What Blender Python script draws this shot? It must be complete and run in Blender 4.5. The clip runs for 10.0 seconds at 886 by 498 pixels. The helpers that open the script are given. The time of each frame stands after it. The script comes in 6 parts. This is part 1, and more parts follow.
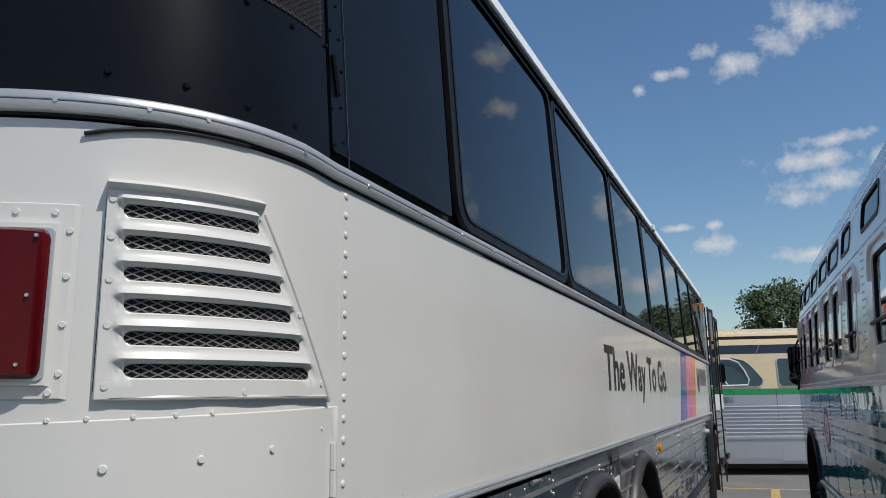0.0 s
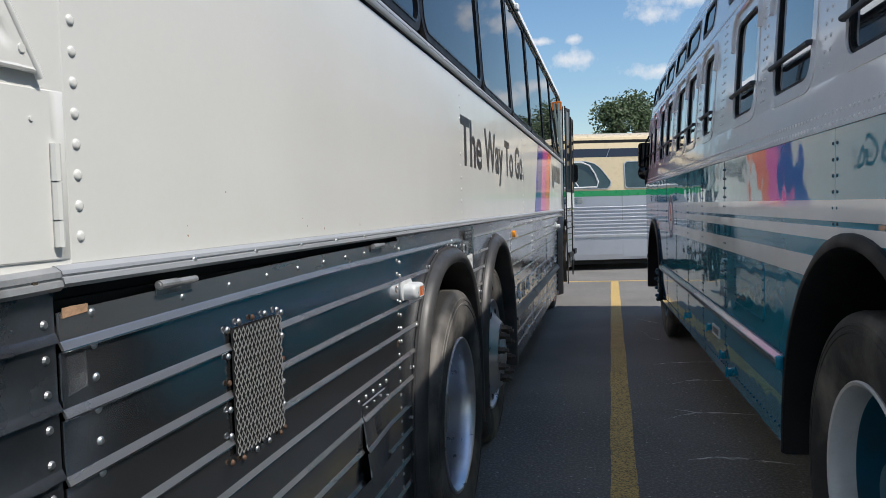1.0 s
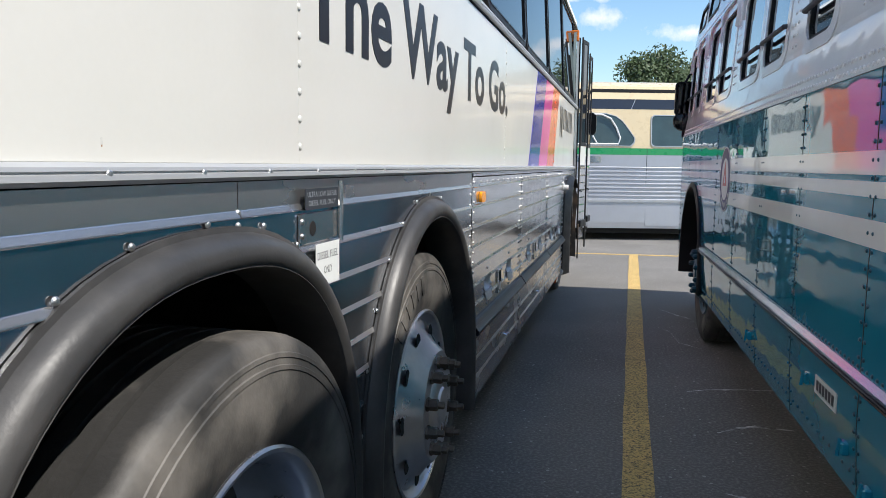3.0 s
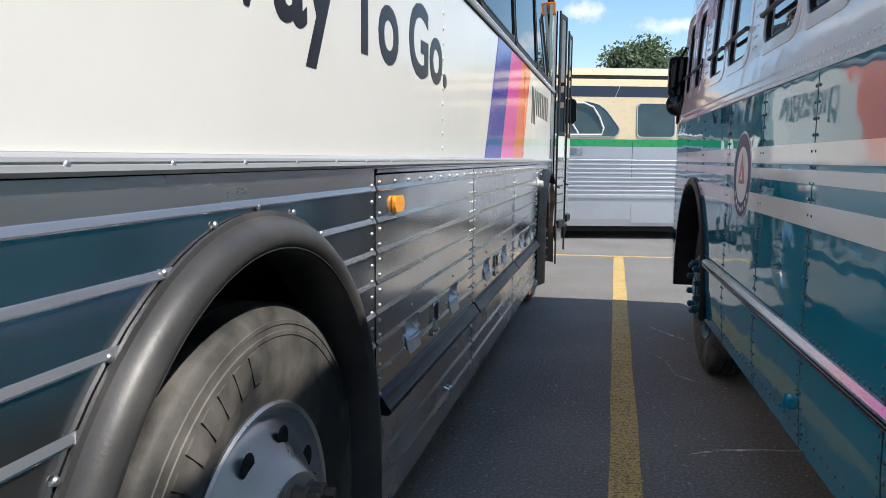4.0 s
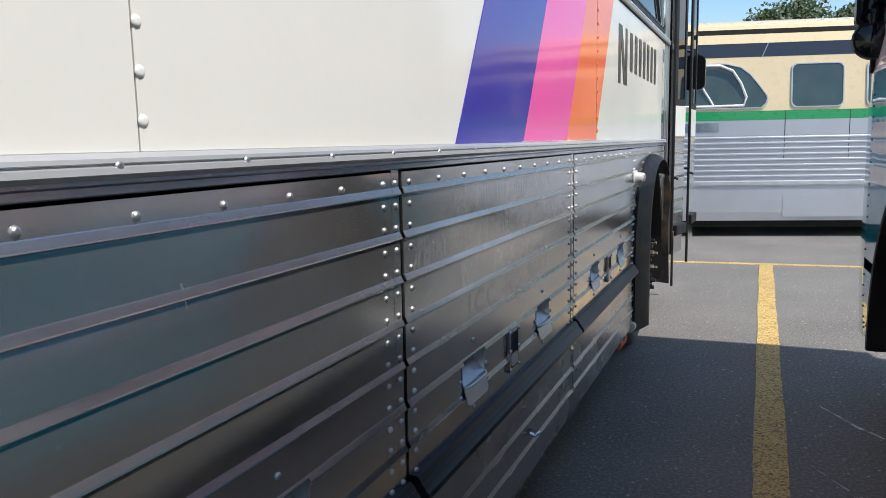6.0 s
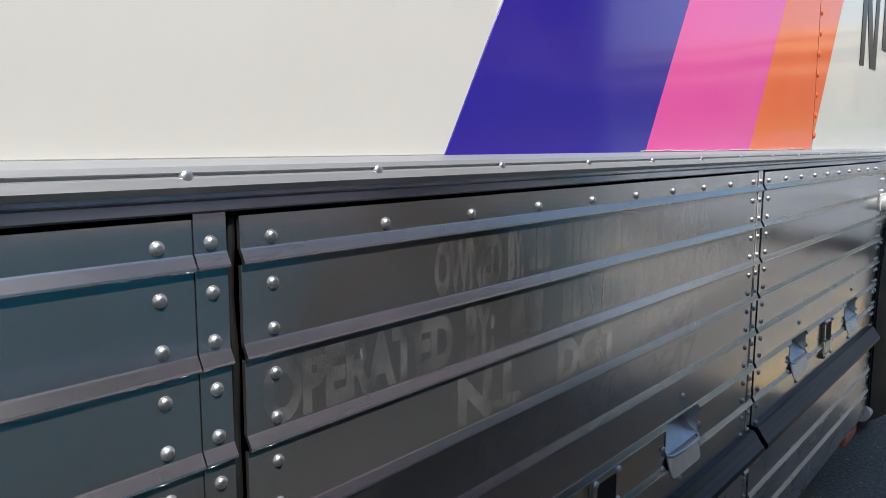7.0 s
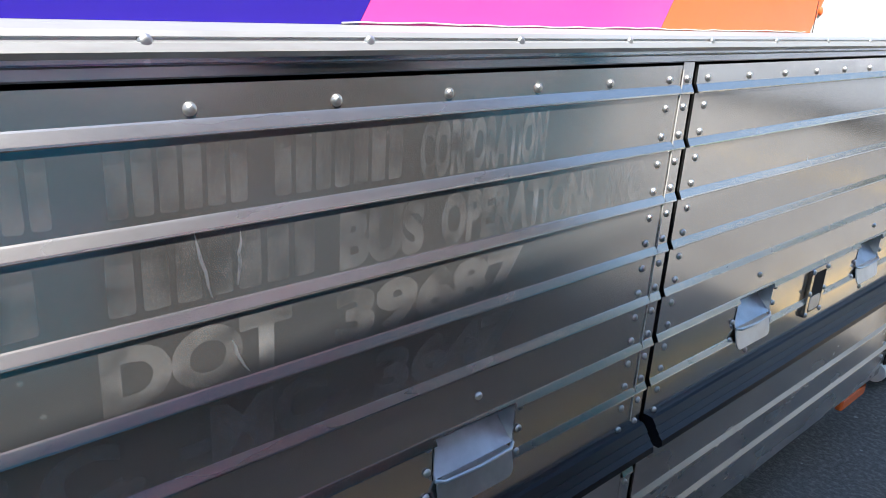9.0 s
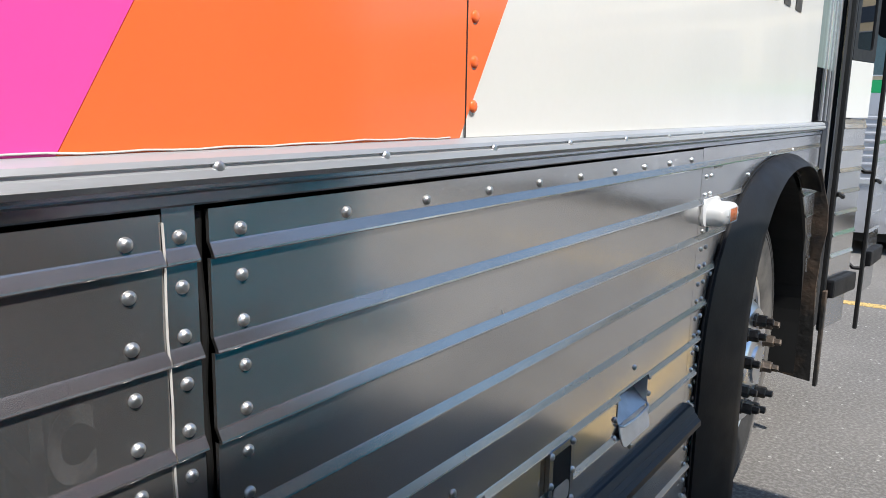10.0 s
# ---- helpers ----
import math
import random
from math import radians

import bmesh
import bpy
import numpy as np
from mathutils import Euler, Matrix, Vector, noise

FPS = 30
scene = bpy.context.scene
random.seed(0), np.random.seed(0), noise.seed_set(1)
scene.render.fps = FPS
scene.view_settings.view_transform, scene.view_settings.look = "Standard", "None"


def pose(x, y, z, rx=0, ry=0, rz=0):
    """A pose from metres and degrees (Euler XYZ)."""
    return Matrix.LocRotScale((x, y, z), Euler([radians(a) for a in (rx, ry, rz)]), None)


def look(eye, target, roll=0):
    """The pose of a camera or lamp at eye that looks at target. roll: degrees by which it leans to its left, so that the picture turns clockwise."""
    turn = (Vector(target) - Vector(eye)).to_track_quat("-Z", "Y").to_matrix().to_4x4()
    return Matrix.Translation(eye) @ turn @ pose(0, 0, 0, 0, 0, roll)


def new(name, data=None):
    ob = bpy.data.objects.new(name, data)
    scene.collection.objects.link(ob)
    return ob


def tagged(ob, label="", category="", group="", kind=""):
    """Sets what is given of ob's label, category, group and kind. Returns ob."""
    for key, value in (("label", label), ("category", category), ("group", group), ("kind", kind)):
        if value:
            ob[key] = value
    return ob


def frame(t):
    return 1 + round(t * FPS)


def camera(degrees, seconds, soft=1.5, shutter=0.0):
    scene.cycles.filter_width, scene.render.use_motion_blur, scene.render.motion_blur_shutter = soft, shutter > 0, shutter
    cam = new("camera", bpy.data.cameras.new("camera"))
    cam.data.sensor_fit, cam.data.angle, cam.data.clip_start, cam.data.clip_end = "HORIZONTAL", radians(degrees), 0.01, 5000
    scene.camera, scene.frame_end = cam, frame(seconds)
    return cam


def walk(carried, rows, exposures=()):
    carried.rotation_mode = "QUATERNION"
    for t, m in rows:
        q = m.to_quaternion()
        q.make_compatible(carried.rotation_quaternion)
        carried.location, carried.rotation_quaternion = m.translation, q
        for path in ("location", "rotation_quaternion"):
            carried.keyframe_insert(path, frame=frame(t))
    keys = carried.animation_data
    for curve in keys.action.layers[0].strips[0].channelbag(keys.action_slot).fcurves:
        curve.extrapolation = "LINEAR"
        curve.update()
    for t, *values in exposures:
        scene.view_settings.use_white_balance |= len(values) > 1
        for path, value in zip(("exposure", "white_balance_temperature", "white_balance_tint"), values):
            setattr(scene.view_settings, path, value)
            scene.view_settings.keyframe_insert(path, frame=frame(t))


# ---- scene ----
cam = camera(60.9, 10.0, soft=0.9)
PATH = [
    (0, (0.187, 0.359, 1.463), (-0.574, 2.167, 1.852), -0.8),
    (0.5, (0.125, 0.478, 1.39), (-0.385, 2.409, 1.493), -1.2),
    (1, (0.12, 0.754, 1.304), (-0.318, 2.703, 1.195), -1.5),
    (1.2, (0.136, 0.875, 1.296), (-0.322, 2.814, 1.116), -0.8),
    (1.5, (0.105, 1.133, 1.262), (-0.374, 3.063, 1.047), -0.9),
    (2, (0.06, 1.63, 1.261), (-0.403, 3.561, 1.023), -0.2),
    (2.2, (0.065, 1.796, 1.257), (-0.395, 3.727, 1.015), -0.5),
    (2.5, (0.095, 2.12, 1.249), (-0.398, 4.044, 1.014), 0.0),
    (2.8, (0.1, 2.418, 1.271), (-0.407, 4.339, 1.042), 0.8),
    (3, (0.091, 2.652, 1.251), (-0.388, 4.581, 1.028), 0.7),
    (3.2, (0.072, 2.875, 1.253), (-0.358, 4.817, 1.042), 0.7),
    (4.3, (0.079, 4.036, 1.238), (-0.361, 5.967, 0.96), 0.4),
    (4.5, (0.061, 4.244, 1.232), (-0.360, 6.174, 0.921), 0.15),
    (5, (0.091, 4.744, 1.229), (-0.384, 6.656, 0.882), -0.4),
    (5.2, (0.116, 4.948, 1.238), (-0.434, 6.838, 0.888), -0.8),
    (6.3, (0.079, 5.975, 1.258), (-0.817, 7.746, 1.006), -0.7),
    (6.5, (0.078, 6.169, 1.263), (-0.93, 7.879, 1.013), -0.4),
    (7, (0.008, 6.56, 1.257), (-1.262, 8.081, 0.989), -0.1),
    (7.5, (-0.06, 6.838, 1.289), (-1.535, 8.14, 0.933), 0.7),
    (8, (0.006, 6.965, 1.301), (-1.554, 8.099, 0.772), 2.3),
    (8.5, (0.071, 7.078, 1.296), (-1.412, 8.246, 0.635), 3.6),
    (9, (0.061, 7.258, 1.28), (-1.316, 8.558, 0.637), 3.3),
    (9.5, (-0.018, 7.556, 1.288), (-1.274, 9.004, 0.719), 2.1),
    (10, (-0.01, 7.916, 1.286), (-1.161, 9.508, 0.911), 0.9),
]
walk(cam, [(t, look(eye, target, roll)) for t, eye, target, roll in PATH],
     exposures=[(0, -0.5), (0.5, -0.4), (1, -0.1), (1.5, 0.15), (2.5, 0.34), (4.5, 0.42), (5, 0.45), (6.5, 0.15), (7.5, 0.08), (8, 0.42), (8.5, 1.0), (9, 1.06), (9.5, 0.82), (10, 0.42)])

# ---- world, sun, exposure ----
SUN = Vector((0.715, -0.198, 1.0)).normalized()          # towards the sun
world = bpy.data.worlds.new("world")
scene.world = world
world.use_nodes = True
wn, wl = world.node_tree.nodes, world.node_tree.links
wn.clear()


def wmath(op, a, b=None, clamp=False):
    n = wn.new("ShaderNodeMath")
    n.operation, n.use_clamp = op, clamp
    for k, v in enumerate((a, b)):
        if v is None:
            continue
        if isinstance(v, (int, float)):
            n.inputs[k].default_value = v
        else:
            wl.new(v, n.inputs[k])
    return n.outputs[0]


sky = wn.new("ShaderNodeTexSky")
sky.sky_type = "NISHITA"
sky.sun_disc = False
sky.sun_elevation = math.asin(SUN.z)
sky.sun_rotation = math.atan2(SUN.x, SUN.y)
sky.air_density, sky.dust_density, sky.ozone_density = 1.2, 0.2, 3.5
coord = wn.new("ShaderNodeTexCoord")
sep = wn.new("ShaderNodeSeparateXYZ")
wl.new(coord.outputs["Generated"], sep.inputs[0])
puff = wn.new("ShaderNodeTexNoise")
puff.inputs["Scale"].default_value, puff.inputs["Detail"].default_value = 36.0, 8.0
puff.inputs["Roughness"].default_value = 0.62
wl.new(coord.outputs["Generated"], puff.inputs["Vector"])
wide = wn.new("ShaderNodeTexNoise")
wide.inputs["Scale"].default_value, wide.inputs["Detail"].default_value = 3.2, 6.0
wl.new(coord.outputs["Generated"], wide.inputs["Vector"])
# fair-weather clouds ahead: x and z of the direction, half width, half height
clouds = None
for cx, cz, rw, rh in ((0.080, 0.422, 0.040, 0.021), (0.043, 0.408, 0.025, 0.018), (0.004, 0.391, 0.027, 0.013), (-0.081, 0.391, 0.022, 0.006),
                       (-0.036, 0.408, 0.013, 0.010), (-0.115, 0.377, 0.007, 0.006), (0.099, 0.291, 0.034, 0.008), (0.074, 0.271, 0.050, 0.012),
                       (0.090, 0.246, 0.042, 0.013), (0.058, 0.230, 0.030, 0.010), (-0.045, 0.184, 0.029, 0.010), (-0.045, 0.208, 0.009, 0.005),
                       (-0.087, 0.207, 0.015, 0.004), (0.064, 0.164, 0.042, 0.009), (0.116, 0.155, 0.034, 0.011), (0.235, 0.461, 0.029, 0.011),
                       (0.235, 0.400, 0.018, 0.010), (0.143, 0.264, 0.014, 0.018), (0.165, 0.173, 0.030, 0.015)):
    dx = wmath("DIVIDE", wmath("SUBTRACT", sep.outputs[0], cx), rw)
    dz = wmath("DIVIDE", wmath("SUBTRACT", sep.outputs[2], cz), rh)
    d = wmath("SQRT", wmath("ADD", wmath("MULTIPLY", dx, dx), wmath("MULTIPLY", dz, dz)))
    v = wmath("SUBTRACT", 1.25, d)
    clouds = v if clouds is None else wmath("MAXIMUM", clouds, v)
ahead = wmath("MULTIPLY", wmath("GREATER_THAN", sep.outputs[1], 0.5), wmath("LESS_THAN", wmath("ABSOLUTE", sep.outputs[0]), 0.30))
clouds = wmath("MULTIPLY", wmath("MAXIMUM", clouds, -1.0), ahead)
soft = wmath("MULTIPLY", wmath("SUBTRACT", puff.outputs["Fac"], 0.5), 4.0)
near_clouds = wmath("MULTIPLY", wmath("ADD", clouds, soft), 0.72, clamp=True)
near_clouds = wmath("MULTIPLY", near_clouds, wmath("GREATER_THAN", clouds, -0.6))
rest = wmath("MULTIPLY", wmath("SUBTRACT", wmath("ADD", wide.outputs["Fac"], wmath("MULTIPLY", puff.outputs["Fac"], 0.35)), 0.70), 6.0, clamp=True)
rest = wmath("MULTIPLY", rest, wmath("SUBTRACT", 1.0, ahead))
cover = wmath("MAXIMUM", near_clouds, rest)
mix = wn.new("ShaderNodeMix")
mix.data_type = "RGBA"
wl.new(wmath("MULTIPLY", cover, 0.85), mix.inputs["Factor"])
deep = wn.new("ShaderNodeHueSaturation")
deep.inputs["Saturation"].default_value = 1.12
wl.new(sky.outputs[0], deep.inputs["Color"])
wl.new(deep.outputs[0], mix.inputs["A"])
mix.inputs["B"].default_value = (6.4, 6.5, 6.8, 1)
back = wn.new("ShaderNodeBackground")
back.inputs["Strength"].default_value = 0.14
wl.new(mix.outputs["Result"], back.inputs["Color"])
wout = wn.new("ShaderNodeOutputWorld")
wl.new(back.outputs[0], wout.inputs[0])

sun_data = bpy.data.lights.new("sun", "SUN")
sun_data.energy, sun_data.angle, sun_data.color = 4.6, radians(0.53), (1.0, 0.955, 0.89)
sun = new("sun", sun_data)
sun.matrix_world = look(SUN * 60, (0, 0, 0))
scene.view_settings.exposure = 0.0


# ---- materials ----
def material(name, base, rough=0.5, metal=0.0, coat=0.0, var=0.12, scale=6.0, fine=90.0, bump=0.0, bump_scale=120.0,
             wave=0.0, wave_scale=1.3, spec=0.5, stretch=(1, 1, 1), rough_var=0.15, alpha=None, specks=None, dirt=None, dirt_amount=0.0, dirt_scale=3.0, piece=0.0):
    """A painted, metal or rubber surface: base colour with variation at two scales, gloss variation, dirt and fine relief."""
    m = bpy.data.materials.new(name)
    m.use_nodes = True
    n, l = m.node_tree.nodes, m.node_tree.links
    p = n["Principled BSDF"]
    tc = n.new("ShaderNodeTexCoord")
    mp = n.new("ShaderNodeMapping")
    mp.inputs["Scale"].default_value = stretch
    l.new(tc.outputs["Object"], mp.inputs["Vector"])

    def noise_of(s, detail=5.0, src=mp.outputs[0]):
        t = n.new("ShaderNodeTexNoise")
        t.inputs["Scale"].default_value, t.inputs["Detail"].default_value = s, detail
        l.new(src, t.inputs["Vector"])
        return t.outputs["Fac"]

    def op(kind, a, b, clamp=False):
        t = n.new("ShaderNodeMath")
        t.operation, t.use_clamp = kind, clamp
        for k, v in enumerate((a, b)):
            if isinstance(v, (int, float)):
                t.inputs[k].default_value = v
            else:
                l.new(v, t.inputs[k])
        return t.outputs[0]

    big, small = noise_of(scale), noise_of(fine, 3.0)
    f = op("ADD", op("MULTIPLY", op("SUBTRACT", big, 0.5), 2.0 * var), op("MULTIPLY", op("SUBTRACT", small, 0.5), var))
    if piece:
        info = n.new("ShaderNodeObjectInfo")
        f = op("ADD", f, op("MULTIPLY", op("SUBTRACT", info.outputs["Random"], 0.5), piece))
    f = op("ADD", f, 1.0)
    mul = n.new("ShaderNodeVectorMath")
    mul.operation = "SCALE"
    mul.inputs[0].default_value = base
    l.new(f, mul.inputs["Scale"])
    col = mul.outputs[0]
    if dirt:
        d = op("MULTIPLY", op("SUBTRACT", noise_of(dirt_scale, 8.0), 0.5), 4.0)
        d = op("MULTIPLY", op("ADD", d, 0.2, True), dirt_amount, True)
        mixer = n.new("ShaderNodeMix")
        mixer.data_type = "RGBA"
        l.new(d, mixer.inputs["Factor"])
        l.new(col, mixer.inputs["A"])
        mixer.inputs["B"].default_value = (*dirt, 1)
        col = mixer.outputs["Result"]
    if specks:          # sparse small flecks: size scale, share, colour
        vor = n.new("ShaderNodeTexVoronoi")
        vor.inputs["Scale"].default_value = specks[0]
        l.new(tc.outputs["Object"], vor.inputs["Vector"])
        chan = n.new("ShaderNodeSeparateColor")
        l.new(vor.outputs["Color"], chan.inputs[0])
        hit = op("MULTIPLY", op("LESS_THAN", vor.outputs["Distance"], op("MULTIPLY", chan.outputs[1], 0.34)), op("LESS_THAN", chan.outputs[0], specks[1]))
        flecks = n.new("ShaderNodeMix")
        flecks.data_type = "RGBA"
        l.new(op("MULTIPLY", hit, 0.75), flecks.inputs["Factor"])
        l.new(col, flecks.inputs["A"])
        flecks.inputs["B"].default_value = (*specks[2], 1)
        col = flecks.outputs["Result"]
    l.new(col, p.inputs["Base Color"])
    r = op("ADD", rough, op("MULTIPLY", op("SUBTRACT", noise_of(scale * 1.7), 0.5), 2 * rough_var * rough), True)
    l.new(r, p.inputs["Roughness"])
    p.inputs["Metallic"].default_value = metal
    if alpha:
        l.new(op("MULTIPLY", op("ADD", op("MULTIPLY", op("SUBTRACT", noise_of(alpha[1], 6.0), 0.5), 3.5), alpha[0], True), alpha[2]), p.inputs["Alpha"])
    p.inputs["Specular IOR Level"].default_value = spec
    p.inputs["Coat Weight"].default_value, p.inputs["Coat Roughness"].default_value = coat, 0.03
    last = None
    for amount, s in ((wave, wave_scale), (bump, bump_scale)):
        if amount:
            b = n.new("ShaderNodeBump")
            b.inputs["Distance"].default_value = amount
            l.new(noise_of(s, 2.0 if s < 10 else 4.0), b.inputs["Height"])
            if last:
                l.new(last, b.inputs["Normal"])
            last = b.outputs[0]
    if last:
        l.new(last, p.inputs["Normal"])
        l.new(last, p.inputs["Coat Normal"])
    return m


M = {}
M["white"] = material("white_paint", (0.72, 0.71, 0.665), 0.24, coat=0.25, var=0.03, scale=2.5, wave=0.004, wave_scale=1.6, dirt=(0.45, 0.42, 0.37), dirt_amount=0.12, dirt_scale=1.4)
M["roof_white"] = material("roof_white", (0.78, 0.78, 0.76), 0.4, var=0.05)
M["black_paint"] = material("black_paint", (0.006, 0.0075, 0.010), 0.27, var=0.25, scale=3, spec=0.13, wave=0.003, wave_scale=2.0)
M["blue"] = material("blue_vinyl", (0.035, 0.020, 0.33), 0.14, coat=0.12, var=0.05, wave=0.004, wave_scale=1.6)
M["pink"] = material("pink_vinyl", (0.85, 0.09, 0.40), 0.14, coat=0.12, var=0.04, wave=0.004, wave_scale=1.6)
M["orange"] = material("orange_vinyl", (0.90, 0.17, 0.045), 0.14, coat=0.12, var=0.04, wave=0.004, wave_scale=1.6)
M["letter"] = material("black_letter", (0.012, 0.012, 0.016), 0.3, var=0.1)
M["steel"] = material("stainless_skin", (0.70, 0.69, 0.675), 0.15, metal=0.935, var=0.20, scale=2.6, fine=14, wave=0.006, wave_scale=2.4,
                      stretch=(1, 0.45, 1), rough_var=0.8, dirt=(0.50, 0.47, 0.44), dirt_amount=0.34, dirt_scale=4.0, specks=(75, 0.13, (0.95, 0.95, 0.95)))
M["steel_dull"] = material("stainless_dull", (0.57, 0.59, 0.62), 0.16, metal=0.975, var=0.16, scale=4, fine=50, wave=0.004, wave_scale=3.0,
                           stretch=(1, 0.6, 0.5), rough_var=0.7, dirt=(0.38, 0.37, 0.365), dirt_amount=0.54, dirt_scale=7.0, specks=(75, 0.12, (0.95, 0.95, 0.93)))
M["steel_hazed"] = material("hazed_stainless", (0.60, 0.59, 0.58), 0.20, metal=0.915, var=0.22, scale=2.6, fine=14, wave=0.006, wave_scale=2.4,
                            stretch=(1, 0.45, 1), rough_var=0.7, dirt=(0.42, 0.41, 0.40), dirt_amount=0.36, dirt_scale=4.0, specks=(75, 0.13, (0.95, 0.95, 0.95)))
M["ghost"] = material("ghost_lettering", (0.74, 0.74, 0.75), 0.42, metal=0.55, var=0.12, scale=9, alpha=(0.45, 30.0, 0.13), wave=0.005, wave_scale=2.4)
M["ghost_bar"] = material("ghost_bars", (0.74, 0.74, 0.75), 0.42, metal=0.55, var=0.12, scale=9, alpha=(0.45, 30.0, 0.045), wave=0.005, wave_scale=2.4)
M["ghost_low"] = material("low_ghost_lettering", (0.62, 0.61, 0.60), 0.45, metal=0.30, var=0.12, scale=9, alpha=(0.55, 30.0, 0.14), wave=0.005, wave_scale=2.4)
M["haze"] = material("dull_haze", (0.66, 0.66, 0.66), 0.50, metal=0.45, var=0.2, scale=14, alpha=(0.22, 9.0, 0.10), stretch=(1, 0.7, 1))
M["wheel_iron"] = material("dark_wheel_iron", (0.16, 0.16, 0.165), 0.36, metal=0.8, var=0.25, scale=14, dirt=(0.10, 0.085, 0.07), dirt_amount=0.5, dirt_scale=12)
M["sealant"] = material("pale_sealant", (0.60, 0.585, 0.55), 0.6, var=0.35, scale=30)
M["wheel_paint"] = material("pale_wheel_paint", (0.62, 0.62, 0.61), 0.4, var=0.10, scale=8, dirt=(0.25, 0.21, 0.17), dirt_amount=0.3, dirt_scale=9)
M["wheel_teal"] = material("dark_teal_wheel", (0.008, 0.085, 0.135), 0.3, var=0.2, scale=8, dirt=(0.05, 0.045, 0.04), dirt_amount=0.4, dirt_scale=9)
M["vent_mesh"] = material("grey_vent_mesh", (0.24, 0.235, 0.225), 0.55, metal=0.3, var=0.25, scale=20)
M["mesh"] = material("grey_mesh", (0.46, 0.455, 0.44), 0.5, metal=0.5, var=0.2, scale=20)
M["lamp_white"] = material("lamp_housing", (0.62, 0.63, 0.63), 0.35, var=0.06, scale=20, dirt=(0.35, 0.33, 0.3), dirt_amount=0.3, dirt_scale=25)
M["cup"] = material("pressed_steel", (0.78, 0.80, 0.83), 0.40, metal=0.93, var=0.12, scale=25, dirt=(0.5, 0.5, 0.5), dirt_amount=0.3, dirt_scale=20)
# darker copy of the pressed steel, with the pocket's shade in its colour
M["cup_shaded"] = material("shaded_pressed_steel", (0.50, 0.52, 0.55), 0.38, metal=0.85, var=0.2, scale=25, dirt=(0.25, 0.25, 0.25), dirt_amount=0.4, dirt_scale=20)
M["bumper"] = material("bumper_rubber", (0.008, 0.010, 0.016), 0.36, var=0.35, scale=6, spec=0.3, rough_var=0.4, stretch=(1, 0.15, 1), dirt=(0.05, 0.05, 0.05), dirt_amount=0.25, dirt_scale=5)
M["alu"] = material("aluminium_moulding", (0.54, 0.55, 0.56), 0.42, metal=0.55, var=0.10, scale=7, bump=0.0005, stretch=(1, 0.2, 1), dirt=(0.2, 0.19, 0.17), dirt_amount=0.3, dirt_scale=5)
M["alu_worn"] = material("grimy_aluminium", (0.46, 0.46, 0.455), 0.45, metal=0.6, var=0.22, scale=16, bump=0.0006, dirt=(0.10, 0.095, 0.085), dirt_amount=0.75, dirt_scale=14)
M["rail_bright"] = material("bright_rail", (0.60, 0.64, 0.70), 0.20, metal=1.0, var=0.12, scale=9, stretch=(1, 0.2, 1), rough_var=0.4, dirt=(0.12, 0.12, 0.12), dirt_amount=0.35, dirt_scale=7)
M["chrome"] = material("chrome", (0.66, 0.68, 0.71), 0.14, metal=1.0, var=0.05, rough_var=0.5, dirt=(0.25, 0.2, 0.15), dirt_amount=0.2, dirt_scale=6)
M["steel_dark"] = material("stained_steel", (0.20, 0.205, 0.215), 0.30, metal=0.95, var=0.25, scale=5, fine=50, bump=0.0003, bump_scale=160, rough_var=0.6, dirt=(0.08, 0.065, 0.055), dirt_amount=0.4, dirt_scale=6)
M["steel_skirt"] = material("skirt_steel", (0.66, 0.65, 0.64), 0.26, metal=0.95, var=0.2, scale=5, fine=50, rough_var=0.5, stretch=(1, 0.4, 1), dirt=(0.16, 0.15, 0.14), dirt_amount=0.4, dirt_scale=7)
# skirt lips darkened in colour, to hold down the sky reflected in them
M["lip_skirt"] = material("darkened_skirt_lip", (0.44, 0.435, 0.43), 0.34, metal=0.9, var=0.15, scale=9, stretch=(1, 0.3, 1), dirt=(0.16, 0.15, 0.14), dirt_amount=0.4, dirt_scale=9)
M["rivet"] = material("rivet_metal", (0.66, 0.66, 0.65), 0.38, metal=0.97, var=0.15, scale=40, piece=0.3)
M["rubber"] = material("black_rubber", (0.010, 0.010, 0.011), 0.48, var=0.3, scale=8, bump=0.0003, bump_scale=160, rough_var=0.35, spec=0.22, dirt=(0.05, 0.047, 0.043), dirt_amount=0.14, dirt_scale=6)
# rear flares: paler than the front flap, for weathering and painted-in sunlight
M["flare"] = material("weathered_sunlit_rubber", (0.040, 0.039, 0.039), 0.44, var=0.3, scale=8, bump=0.0003, bump_scale=160, rough_var=0.35, spec=0.45, dirt=(0.15, 0.14, 0.13), dirt_amount=0.36, dirt_scale=5)
M["lip"] = material("dusty_stainless", (0.60, 0.595, 0.59), 0.27, metal=0.925, var=0.10, scale=5, rough_var=0.4, stretch=(1, 0.2, 1), dirt=(0.50, 0.48, 0.46), dirt_amount=0.3, dirt_scale=9.0)
# door lips: a darker base offsets their bright sky reflection
M["lip_polished"] = material("darkened_lip_stainless", (0.42, 0.412, 0.407), 0.25, metal=0.955, var=0.18, scale=5, rough_var=0.6, wave=0.004, wave_scale=3.0, stretch=(1, 0.3, 1), dirt=(0.34, 0.32, 0.30), dirt_amount=0.45, dirt_scale=6.0)
M["tyre"] = material("tyre_rubber", (0.030, 0.029, 0.028), 0.62, var=0.35, scale=10, bump=0.0006, bump_scale=130, dirt=(0.27, 0.245, 0.215), dirt_amount=0.62, dirt_scale=5)
M["seal"] = material("black_seal", (0.006, 0.006, 0.006), 0.6, var=0.3, scale=30)
